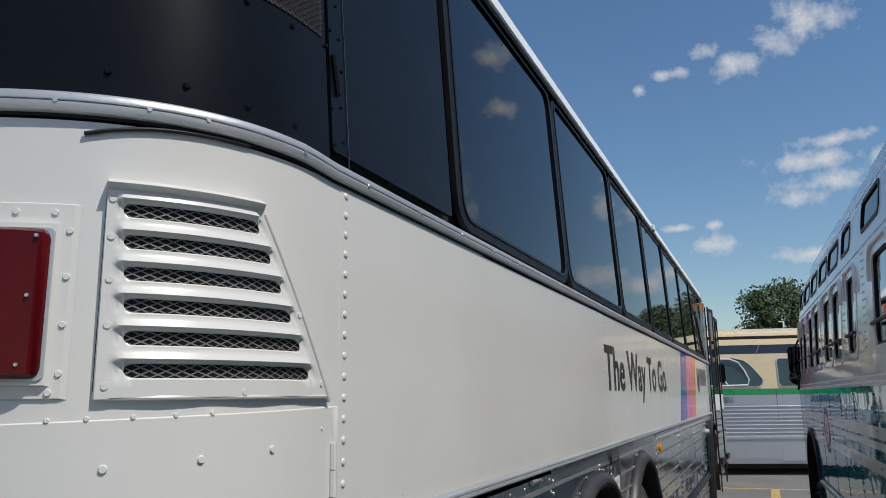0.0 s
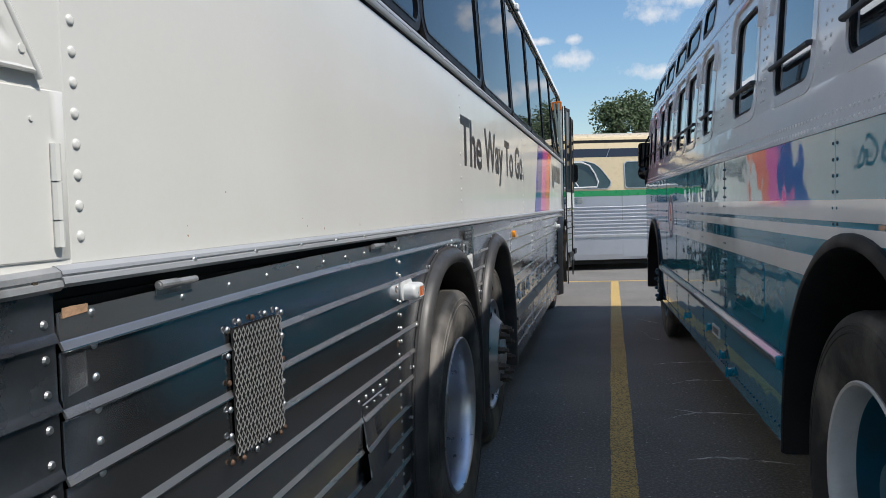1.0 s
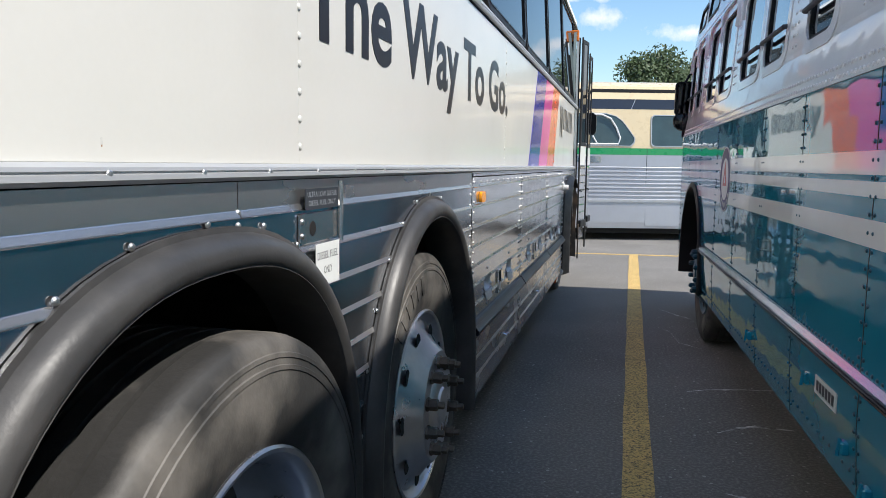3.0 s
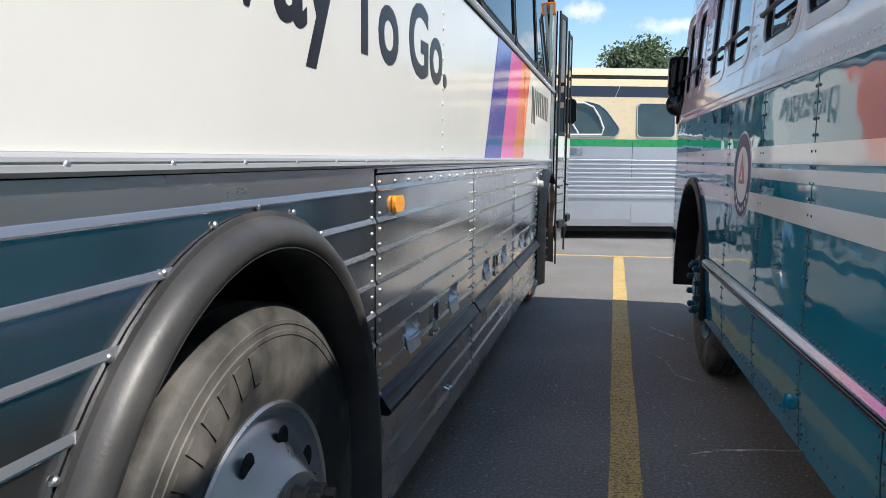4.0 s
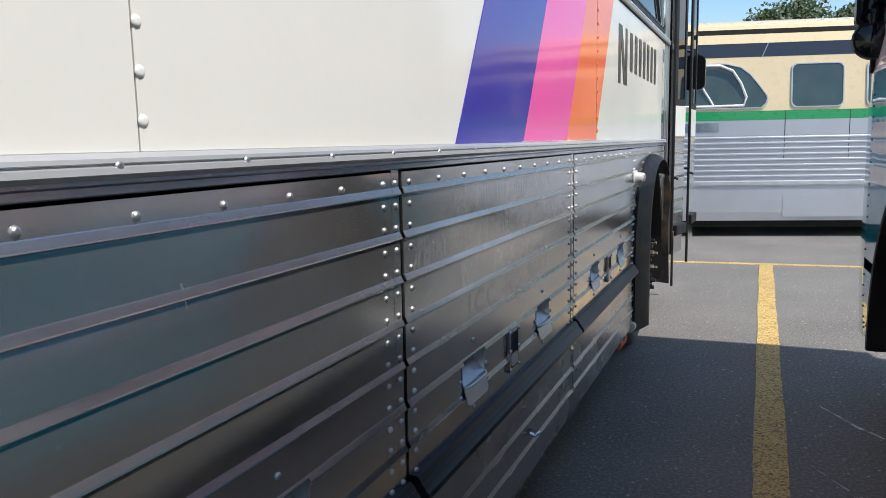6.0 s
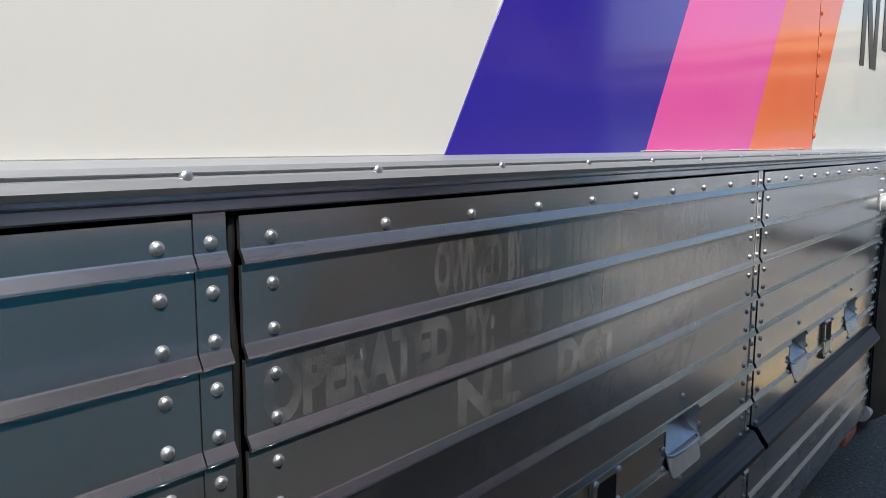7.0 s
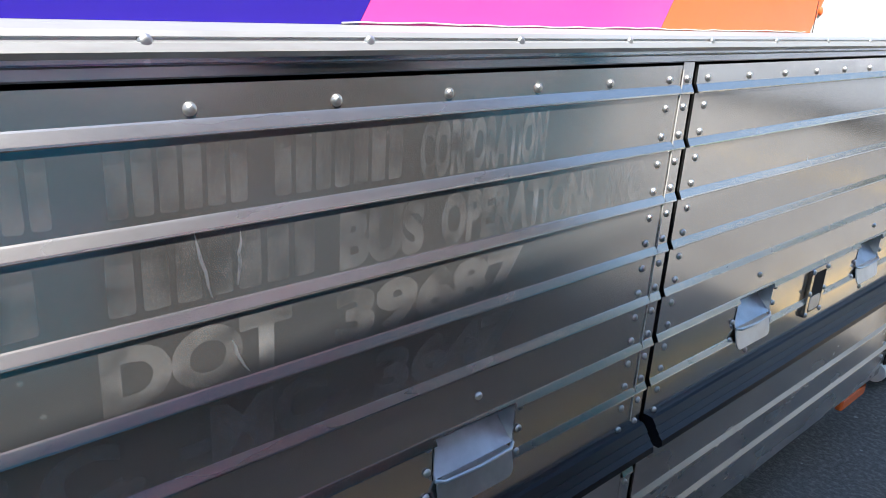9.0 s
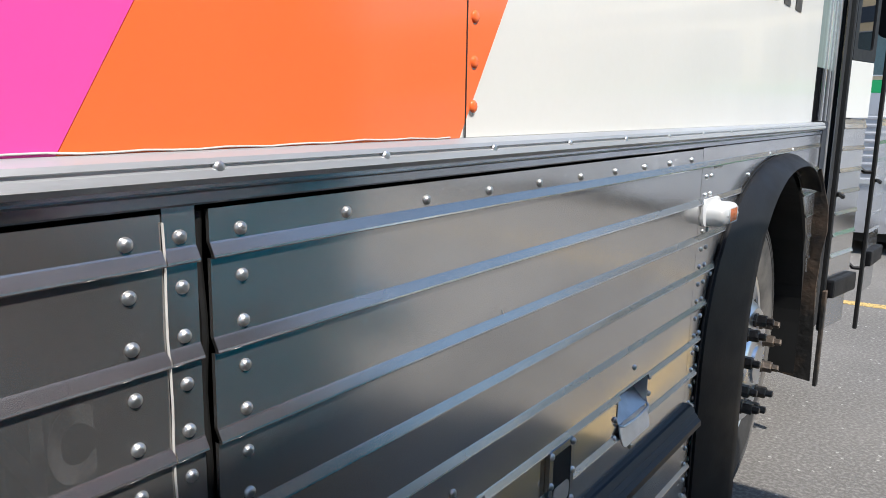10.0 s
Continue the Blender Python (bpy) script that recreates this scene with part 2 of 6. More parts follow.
# near-black: the underbody's own colour, and shade painted into openings
M["dark"] = material("underbody_and_shade", (0.010, 0.010, 0.010), 0.8, var=0.3)
M["rust"] = material("rusty_iron", (0.13, 0.075, 0.048), 0.7, metal=0.4, var=0.6, scale=30, bump=0.002, bump_scale=200, piece=0.8)
M["rust_pale"] = material("pale_rust", (0.36, 0.22, 0.13), 0.75, var=0.5, scale=40, bump=0.001, bump_scale=200)
M["rusty_panel"] = material("rusty_black_panel", (0.012, 0.011, 0.010), 0.6, var=0.4, scale=8, bump=0.004, bump_scale=40, dirt=(0.13, 0.085, 0.055), dirt_amount=0.8, dirt_scale=9)
M["wheel_alu"] = material("satin_wheel_aluminium", (0.72, 0.74, 0.78), 0.30, metal=0.95, var=0.08, scale=7, rough_var=0.3, dirt=(0.30, 0.29, 0.28), dirt_amount=0.3, dirt_scale=8)
M["nut"] = material("greasy_nut", (0.15, 0.12, 0.095), 0.45, metal=0.7, var=0.4, scale=50, piece=0.4)
M["amber"] = material("amber_lens", (0.95, 0.36, 0.015), 0.18, var=0.06, coat=0.4, bump=0.002, bump_scale=150)
M["orange_lens"] = material("orange_lens", (0.62, 0.16, 0.02), 0.2, coat=0.4, var=0.2, stretch=(1, 40, 1), scale=6)
M["red_lens"] = material("red_lens", (0.085, 0.0020, 0.004), 0.10, var=0.3, spec=0.18, stretch=(3, 3, 1), scale=8)
M["window"] = material("tinted_window", (0.004, 0.005, 0.007), 0.02, var=0.05, spec=0.42)
M["bwindow"] = material("bus_window", (0.010, 0.012, 0.014), 0.02, var=0.05, coat=1.0, spec=1.0)
M["jamb_glass"] = material("green_glass", (0.34, 0.42, 0.395), 0.06, coat=0.5, var=0.25, scale=7, stretch=(1, 6, 0.3))
M["teal"] = material("teal_paint", (0.011, 0.245, 0.370), 0.04, coat=0.5, var=0.10, scale=2, wave=0.0038, wave_scale=2.4, spec=0.5, stretch=(1, 1, 1.6))
M["grey"] = material("grey_paint", (0.84, 0.83, 0.845), 0.12, coat=0.3, var=0.06, scale=2, wave=0.006, wave_scale=2.6)
M["bstripe"] = material("stripe_paint", (0.84, 0.83, 0.81), 0.10, coat=0.3, var=0.04, wave=0.006, wave_scale=2.2)
M["navy"] = material("navy_enamel", (0.035, 0.035, 0.13), 0.4, coat=0.0, var=0.1, spec=0.25)
M["red"] = material("red_enamel", (0.62, 0.045, 0.025), 0.3, coat=0.3, var=0.06)
M["cream"] = material("cream_paint", (0.78, 0.62, 0.38), 0.28, coat=0.3, var=0.04)
M["green"] = material("green_paint", (0.01, 0.30, 0.10), 0.28, coat=0.3, var=0.05)
M["silver"] = material("silver_aluminium", (0.55, 0.56, 0.60), 0.42, metal=0.75, var=0.06, scale=3, dirt=(0.3, 0.28, 0.26), dirt_amount=0.2)
M["visor"] = material("dark_band_paint", (0.025, 0.028, 0.04), 0.2, coat=0.4, var=0.1)
M["asphalt"] = material("asphalt", (0.165, 0.156, 0.145), 0.85, var=0.40, scale=1.1, fine=45, bump=0.006, bump_scale=150, spec=0.3, dirt=(0.42, 0.40, 0.37), dirt_amount=0.45, dirt_scale=70, specks=(45, 0.12, (0.50, 0.48, 0.45)))
M["yellow"] = material("yellow_road_paint", (0.70, 0.475, 0.165), 0.75, var=0.26, scale=4, bump=0.010, bump_scale=110, dirt=(0.06, 0.052, 0.042), dirt_amount=0.95, dirt_scale=85, specks=(95, 0.35, (0.09, 0.078, 0.06)))
# pale, patchy colour for streaks of light painted on the asphalt
M["pale"] = material("painted_caustic", (0.74, 0.73, 0.70), 0.8, var=0.2, scale=14, alpha=(0.78, 16.0, 0.9))
M["cwindow"] = material("clear_bus_window", (0.040, 0.066, 0.066), 0.04, coat=0.5, var=0.5, scale=3.0)
M["sign_white"] = material("white_sticker", (0.75, 0.76, 0.74), 0.5, var=0.06)
M["sign_dark"] = material("dark_plate", (0.035, 0.04, 0.05), 0.5, var=0.15)
M["leaf"] = material("tree_leaves", (0.050, 0.082, 0.026), 0.6, var=0.5, scale=1.2, fine=9)
M["bark"] = material("tree_bark", (0.09, 0.07, 0.05), 0.9, var=0.3, bump=0.02, bump_scale=12)


# ---- building helpers ----
def part(name, bm, mat, parent=None, label="", smooth=False, local=False, loc=None):
    """Links bm as one mesh object. World coordinates unless local; under an Empty its pose is undone."""
    me = bpy.data.meshes.new(name)
    bmesh.ops.recalc_face_normals(bm, faces=bm.faces[:])
    bm.to_mesh(me)
    bm.free()
    me.materials.append(M[mat])
    if any(p.material_index for p in me.polygons):
        me.materials.append(M[{"steel": "lip_polished", "steel_hazed": "lip_polished", "steel_skirt": "lip_skirt"}.get(mat, "lip")])
    if smooth:
        me.polygons.foreach_set("use_smooth", [True] * len(me.polygons))
        me.set_sharp_from_angle(angle=radians(38))
    ob = new(name, me)
    if parent is not None:
        ob.parent = parent
        if not local and parent.type == "EMPTY" and parent.parent is None:
            ob.matrix_parent_inverse = parent.matrix_basis.inverted()
    if label:
        tagged(ob, label)
    return ob


def thing(name, place, label, category, group="", kind=""):
    e = new(name)
    e.empty_display_size = 0.2
    e.matrix_basis = place
    return tagged(e, label, category, group, kind)


def box(bm, x0, x1, y0, y1, z0, z1, r=0.0, seg=1):
    vs = [bm.verts.new((x, y, z)) for x in (x0, x1) for y in (y0, y1) for z in (z0, z1)]
    fs = [bm.faces.new([vs[i] for i in q]) for q in ((0, 1, 3, 2), (4, 6, 7, 5), (0, 4, 5, 1), (2, 3, 7, 6), (0, 2, 6, 4), (1, 5, 7, 3))]
    if r:
        es = list({e for f in fs for e in f.edges})
        bmesh.ops.bevel(bm, geom=es, offset=r, segments=seg, affect="EDGES", profile=0.6)
    return bm


def slab(outline, t0, t1, axis="x", r=0.0):
    """A plate with a polygon outline; axis x: outline in (y, z), plate from x = t0 to t1; z: outline in (x, y); y: (x, z)."""
    bm = bmesh.new()

    def at(p, t):
        return {"x": (t, p[0], p[1]), "y": (p[0], t, p[1]), "z": (p[0], p[1], t)}[axis]
    a = [bm.verts.new(at(p, t0)) for p in outline]
    b = [bm.verts.new(at(p, t1)) for p in outline]
    bm.faces.new(a), bm.faces.new(b[::-1])
    n = len(a)
    for i in range(n):
        bm.faces.new((a[i], b[i], b[(i + 1) % n], a[(i + 1) % n]))
    if r:
        bm.edges.ensure_lookup_table()
        es = [e for e in bm.edges if all(abs(v.co["xyz".index(axis)] - t1) < 1e-6 for v in e.verts)]
        bmesh.ops.bevel(bm, geom=es, offset=r, segments=2, affect="EDGES")
    return bm


def rounded(y0, y1, z0, z1, r, n=5, lean=0.0):
    """A rounded rectangle as an outline; lean shifts y with height."""
    out = []
    for cy, cz, a0 in ((y1 - r, z0 + r, -90), (y1 - r, z1 - r, 0), (y0 + r, z1 - r, 90), (y0 + r, z0 + r, 180)):
        for i in range(n + 1):
            a = radians(a0 + 90 * i / n)
            y, z = cy + r * math.cos(a), cz + r * math.sin(a)
            out.append((y + lean * (z - z0), z))
    return out


def ring(outer, inner, t0, t1, axis="x"):
    """A frame between two outlines of the same number of points."""
    bm = bmesh.new()

    def at(p, t):
        return {"x": (t, p[0], p[1]), "y": (p[0], t, p[1]), "z": (p[0], p[1], t)}[axis]
    loops = [[bm.verts.new(at(p, t)) for p in o] for o, t in ((outer, t0), (outer, t1), (inner, t1), (inner, t0))]
    n = len(outer)
    for k in range(4):
        a, b = loops[k], loops[(k + 1) % 4]
        for i in range(n):
            bm.faces.new((a[i], a[(i + 1) % n], b[(i + 1) % n], b[i]))
    return bm


def strip(bm, profile, y0, y1, closed=False):
    """Extrudes a profile of (x, z) along y."""
    a = [bm.verts.new((x, y0, z)) for x, z in profile]
    b = [bm.verts.new((x, y1, z)) for x, z in profile]
    n = len(profile)
    for i in range(n if closed else n - 1):
        j = (i + 1) % n
        bm.faces.new((a[i], a[j], b[j], b[i]))
    if closed:
        bm.faces.new(a[::-1]), bm.faces.new(b)
    return bm


def lathe(bm, profile, y, z, n=48, x0=0.0):
    """Turns a profile of (radius, x) round the axis along x through y, z."""
    loops = []
    for r, x in profile:
        if r < 1e-5:
            loops.append([bm.verts.new((x0 + x, y, z))])
        else:
            loops.append([bm.verts.new((x0 + x, y + r * math.cos(2 * math.pi * i / n), z + r * math.sin(2 * math.pi * i / n))) for i in range(n)])
    for a, b in zip(loops, loops[1:]):
        for i in range(n):
            j = (i + 1) % n
            if len(a) == 1 and len(b) == 1:
                continue
            if len(a) == 1:
                bm.faces.new((a[0], b[j], b[i]))
            elif len(b) == 1:
                bm.faces.new((a[i], a[j], b[0]))
            else:
                bm.faces.new((a[i], a[j], b[j], b[i]))
    return bm


def tube(bm, pts, r, n=8):
    pts = [Vector(p) for p in pts]
    loops = []
    for i, p in enumerate(pts):
        d = (pts[min(i + 1, len(pts) - 1)] - pts[max(i - 1, 0)]).normalized()
        u = d.orthogonal().normalized() if i == 0 else (loops_u - d * loops_u.dot(d)).normalized()
        loops_u = u
        w = d.cross(u)
        loops.append([bm.verts.new(p + r * (u * math.cos(2 * math.pi * k / n) + w * math.sin(2 * math.pi * k / n))) for k in range(n)])
    for a, b in zip(loops, loops[1:]):
        for k in range(n):
            bm.faces.new((a[k], a[(k + 1) % n], b[(k + 1) % n], b[k]))
    bm.faces.new(loops[0][::-1]), bm.faces.new(loops[-1])
    return bm


def dome_mesh(name, r, h, mat, n=8, normal="x"):
    """One shared rivet head: a low dome with a small centre dimple rim."""
    bm = bmesh.new()
    lathe(bm, [(r, 0), (r * 0.92, h * 0.45), (r * 0.6, h * 0.9), (r * 0.25, h), (0, h * 0.9)], 0, 0, n)
    if normal == "-x":
        bmesh.ops.rotate(bm, verts=bm.verts, cent=(0, 0, 0), matrix=Matrix.Rotation(math.pi, 3, "Z"))
    me = bpy.data.meshes.new(name)
    bmesh.ops.recalc_face_normals(bm, faces=bm.faces[:])
    bm.to_mesh(me)
    bm.free()
    me.polygons.foreach_set("use_smooth", [True] * len(me.polygons))
    me.materials.append(M[mat])
    return me


def rivets(me, places, parent, inverse=None, name="rivet"):
    for p in places:
        ob = new(name, me)
        ob.location = p
        ob.rotation_euler = (random.uniform(0, 6.28), 0, 0)
        ob.parent = parent
        if inverse is not None:
            ob.matrix_parent_inverse = inverse


def domes(bm, places, r, h, n=6, side=1):
    """Many small rivet heads joined into one bmesh; side: the way they face along x."""
    for x, y, z in places:
        a = [bm.verts.new((x, y + r * math.cos(6.2832 * k / n), z + r * math.sin(6.2832 * k / n))) for k in range(n)]
        b = [bm.verts.new((x + side * h * 0.8, y + 0.6 * r * math.cos(6.2832 * k / n), z + 0.6 * r * math.sin(6.2832 * k / n))) for k in range(n)]
        for k in range(n):
            bm.faces.new((a[k], a[(k + 1) % n], b[(k + 1) % n], b[k]))
        c = bm.verts.new((x + side * h, y, z))
        for k in range(n):
            bm.faces.new((b[k], b[(k + 1) % n], c))
    return bm


def lettering(text, y, z, width, height, x, mat, parent, name="lettering", bold=0.0, depth=0.0012, label="", slant=0.0, flip=False):
    """Words from the built-in font, standing on a side that faces +x, read towards +y; or, flipped, on one that faces -x."""
    cu = bpy.data.curves.new(name, "FONT")
    cu.body, cu.offset, cu.extrude, cu.resolution_u, cu.shear = text, bold, (0.001 if depth > 0.0005 else 0.0), 4, slant
    ob = bpy.data.objects.new(name, cu)
    scene.collection.objects.link(ob)
    bpy.context.view_layer.update()
    me = bpy.data.meshes.new_from_object(ob)
    bpy.data.objects.remove(ob)
    co = np.zeros(len(me.vertices) * 3)
    me.vertices.foreach_get("co", co)
    co = co.reshape(-1, 3)
    lo, hi = co.min(0), co.max(0)
    capital = hi[1] if "y" in text or "p" in text else hi[1]
    s = (co - (lo[0], 0, lo[2])) / (hi[0] - lo[0], capital, max(hi[2] - lo[2], 1e-6))
    outp = np.empty_like(co)
    sgn = -1 if flip else 1
    outp[:, 0], outp[:, 1], outp[:, 2] = x + sgn * s[:, 2] * depth, y + sgn * s[:, 0] * width, z + s[:, 1] * height
    me.vertices.foreach_set("co", outp.ravel())
    me.materials.clear()
    me.materials.append(M[mat])
    me.update()
    made = new(name, me)
    made.parent = parent
    if parent.type == "EMPTY" and not flip:
        made.matrix_parent_inverse = parent.matrix_basis.inverted()
    return tagged(made, label) if label else made


# ---- ground ----
bm = bmesh.new()
gx = [-900, -60, -8, -4, -1, 0, 1, 4, 8, 60, 900]
gy = [-900, -60, -4, 0, 4, 8, 12, 16, 24, 60, 900]
gv = [[bm.verts.new((x, y, 0)) for y in gy] for x in gx]
for i in range(len(gx) - 1):
    for j in range(len(gy) - 1):
        bm.faces.new((gv[i][j], gv[i + 1][j], gv[i + 1][j + 1], gv[i][j + 1]))
tagged(part("ground", bm, "asphalt"), "grey asphalt of a parking lot, worn and speckled", "ground", kind="structure")


def painted_line(name, a, b, width, wobble=0.0016, steps=70, label=""):
    """A painted road line with slightly frayed edges."""
    a, b = Vector(a), Vector(b)
    d = (b - a).normalized()
    side = Vector((d.y, -d.x))
    bm = bmesh.new()
    rows = []
    for i in range(steps + 1):
        p = a.lerp(b, i / steps)
        w0 = width / 2 + random.uniform(-wobble, wobble) + 0.0025 * math.sin(i * 0.31)
        w1 = width / 2 + random.uniform(-wobble, wobble) + 0.0025 * math.sin(i * 0.23 + 2)
        rows.append([bm.verts.new((*(p - side * w0), 0.004)), bm.verts.new((*(p + side * w1), 0.004)),
                     bm.verts.new((*(p - side * w0), 0.0)), bm.verts.new((*(p + side * w1), 0.0))])
    for r, s in zip(rows, rows[1:]):
        bm.faces.new((r[0], r[1], s[1], s[0]))
        bm.faces.new((r[2], r[0], s[0], s[2]))
        bm.faces.new((r[1], r[3], s[3], s[1]))
    return tagged(part(name, bm, "yellow"), label, "road marking", kind="structure")


painted_line("road_marking_1", (0.165, -3.0), (0.155, 13.63), 0.125, steps=260, label="worn yellow painted parking bay line on asphalt")
painted_line("road_marking_2", (-4.5, 13.28), (4.5, 14.05), 0.10, steps=120, label="yellow painted cross line on asphalt")


# thin pale strips paint sunlight thrown onto the ground by windows
def caustic(pts, w):
    bm = bmesh.new()
    rows = []
    for i, p in enumerate(pts):
        k = w * (0.08 + 0.92 * math.sin(math.pi * (i + 0.3) / len(pts))) * random.uniform(0.7, 1.2)
        rows.append([bm.verts.new((p[0], p[1] - k, 0.003)), bm.verts.new((p[0], p[1] + k, 0.003))])
    for r, s in zip(rows, rows[1:]):
        bm.faces.new((r[0], s[0], s[1], r[1]))
    return tagged(part("pavement_scuff", bm, "pale"), "thin pale line of reflected light painted on the dark asphalt", "scuff mark", kind="structure")


for pts, w in ((((0.42, 6.96), (0.55, 7.04), (0.70, 7.085), (0.95, 7.13)), 0.010), (((0.53, 6.32), (0.62, 6.40), (0.72, 6.46), (0.90, 6.45)), 0.015),
               (((0.40, 5.37), (0.50, 5.47), (0.61, 5.565), (0.78, 5.575), (1.0, 5.55)), 0.013), (((0.49, 5.62), (0.55, 5.60), (0.62, 5.565)), 0.008),
               (((0.48, 4.66), (0.60, 4.72), (0.75, 4.72), (0.98, 4.67)), 0.014), (((0.95, 6.86), (0.957, 6.5), (0.962, 6.18)), 0.008),
               (((0.30, 8.75), (0.42, 8.55), (0.46, 8.2), (0.60, 8.05)), 0.008), (((0.36, 9.5), (0.5, 9.25), (0.62, 9.1)), 0.012)):
    fine = []
    for (xa, ya), (xb, yb) in zip(pts, pts[1:]):
        fine += [(xa + (xb - xa) * k / 6, ya + (yb - ya) * k / 6 + random.uniform(-0.004, 0.004)) for k in range(6)]
    caustic(fine + [pts[-1]], w * 1.2)


# ---- motor coach: shell ----
XA = -0.515                       # the plane of the coach's side
AX, AY0, AY1 = -1.735, 1.505, 11.15   # centre line and the ends of the straight side
HALF = 1.22
coach = thing("motor_coach", pose(AX, 6.2, 0), "white and stainless motor coach with tinted windows parked on asphalt", "bus")
COACH_INV = coach.matrix_basis.inverted()


def plan(inset=0.0, rear=0.615, front=0.85, n=40):
    """The coach's outline from above, from the front of its near side round the rear and back round the front."""
    a, out = HALF - inset, []
    for i in range(13):
        out.append((AX + a, AY1 + (AY0 - AY1) * i / 12))
    for i in range(1, 2 * n):
        t = math.pi * i / (2 * n)
        c, s = math.cos(t), math.sin(t)
        out.append((AX + a * math.copysign(abs(c) ** (2 / 2.75), c), AY0 - (rear - inset) * abs(s) ** (2 / 2.75)))
    for i in range(13):
        out.append((AX - a, AY0 + (AY1 - AY0) * i / 12))
    for i in range(1, 2 * n):
        t = math.pi * i / (2 * n)
        c, s = math.cos(t), math.sin(t)
        out.append((AX - a * math.copysign(abs(c) ** (2 / 3), c), AY1 + (front - inset) * abs(s) ** (2 / 3)))
    return out


def loft(levels, cap_top=False, cap_bottom=False, pick=None, **kw):
    bm = bmesh.new()
    loops = []
    for z, inset in levels:
        pts = plan(inset, **kw)
        if pick:
            pts = pts[pick[0]:pick[1]]
        loops.append([bm.verts.new((x, y, z)) for x, y in pts])
    n = len(loops[0])
    for a, b in zip(loops, loops[1:]):
        for i in range(n if not pick else n - 1):
            bm.faces.new((a[i], a[(i + 1) % n], b[(i + 1) % n], b[i]))
    if cap_top:
        bm.faces.new(loops[-1])
    if cap_bottom:
        bm.faces.new(loops[0][::-1])
    return bm


WIN0 = 1.915                      # foot of the window band
lean = lambda z: 0.06 * (z - 1.86)   # the upper side leans in slightly
part("body", loft([(1.205, 0.03), (1.86, 0.03), (2.74, 0.03 + lean(2.74))], True, True), "dark", coach)
part("roof", loft([(2.752, 0.060), (2.770, 0.038), (2.83, 0.050), (2.92, 0.11), (3.01, 0.26), (3.08, 0.50), (3.12, 0.80)], True, True), "roof_white", coach, "white painted domed roof", smooth=True)


def climb(bm):
    """The belt lies a little higher round the rear corner."""
    for v in bm.verts:
        v.co.z += 0.006 * min(1.0, max(0.0, (AY0 - v.co.y) / 0.10))
    return bm


part("belt_moulding", climb(loft([(1.8590, 0.012), (1.8590, -0.0095), (1.8605, -0.0120), (1.8645, -0.0135), (1.8700, -0.0143), (1.8730, -0.0145), (1.8733, -0.0143), (1.8735, -0.0100), (1.8755, -0.0100), (1.8757, -0.0143), (1.8760, -0.0145), (1.8790, -0.0144), (1.8850, -0.0135), (1.8885, -0.0115), (1.8905, -0.0080), (1.8905, 0.02)])), "alu", coach, "dull aluminium belt moulding", smooth=True)
part("belt_seal", climb(loft([(1.8545, 0.012), (1.8545, -0.003), (1.8588, -0.004), (1.8588, 0.012)])), "rubber", coach)

# white panels above the rail, with seams
SEAMS = (1.549, 3.964, 6.305, 8.622, 10.70)
for y0, y1 in zip(SEAMS, SEAMS[1:]):
    bm = bmesh.new()
    first = y0 < 2
    box(bm, XA - 0.012, XA + (0.0014 if first else 0), y0 - 0.011 if first else y0 + 0.0012, y1 - 0.0012, 1.2482, 1.851, 0.0012)
    p = part("side_panel", bm, "white", coach)
    lap = dome_mesh("rivet", 0.0072, 0.0032, "white", 10)
    rivets(lap, [(XA + (0.0014 if first else 0), y0 + (0.045 if 8 < y0 < 9 else 0.007 if first else 0.006), 1.281 + (0.0372 if first else 0.0508) * k) for k in range(16 if first else 12)], p)
part("rear_corner_panel", loft([(1.236, 0.012), (1.236, 0.0), (1.857, 0.0), (1.857, 0.012)], pick=(11, 93)), "white", coach, "white painted curved rear panel", smooth=True)
bm = bmesh.new()
strip(bm, [(XA - 0.02, 1.2485), (XA + 0.003, 1.2485), (XA + 0.0055, 1.2472), (XA + 0.0125, 1.2430), (XA + 0.014, 1.2385), (XA + 0.0115, 1.2375), (XA + 0.0115, 1.2355), (XA + 0.015, 1.234),
           (XA + 0.0165, 1.2275), (XA + 0.011, 1.2225), (XA + 0.004, 1.2215), (XA - 0.02, 1.2215)], 1.5065, 10.88, True)
rail = part("rub_rail", bm, "alu", coach, "dull aluminium rub rail")


def droop(bm):
    """The rear corner's trim hangs a little lower towards the back."""
    for v in bm.verts:
        v.co.z -= 0.003 + 0.03 * min(0.5, max(0.0, AY0 - v.co.y))
    return bm


corner_rail = part("rub_rail", droop(loft([(1.2215, 0.02), (1.2215, -0.004), (1.2225, -0.011), (1.2275, -0.0165), (1.234, -0.015), (1.2355, -0.0115), (1.2375, -0.0115), (1.2385, -0.014), (1.245, -0.013), (1.250, -0.006), (1.250, 0.02)], pick=(12, 93))), "alu_worn", coach, "grimy aluminium rub rail")
bm = bmesh.new()
strip(bm, [(XA - 0.02, 1.2170), (XA + 0.0035, 1.2170), (XA + 0.0048, 1.2155), (XA + 0.0048, 1.2078), (XA + 0.0035, 1.2062), (XA - 0.02, 1.2062)], 5.556, 10.88, True)
strip(bm, [(XA - 0.02, 1.2214), (XA - 0.003, 1.2214), (XA - 0.003, 1.2171), (XA - 0.02, 1.2171)], 5.556, 10.88, True)
part("rail_flange", bm, "steel_dull", rail, "dull brownish steel flange under the rail")
rivets(dome_mesh("screw", 0.0065, 0.003, "rivet", 10), [(XA + 0.0125, 7.0745 - 0.2032 * 26 + 0.2032 * k, 1.2345) for k in range(45)], rail, name="screw")

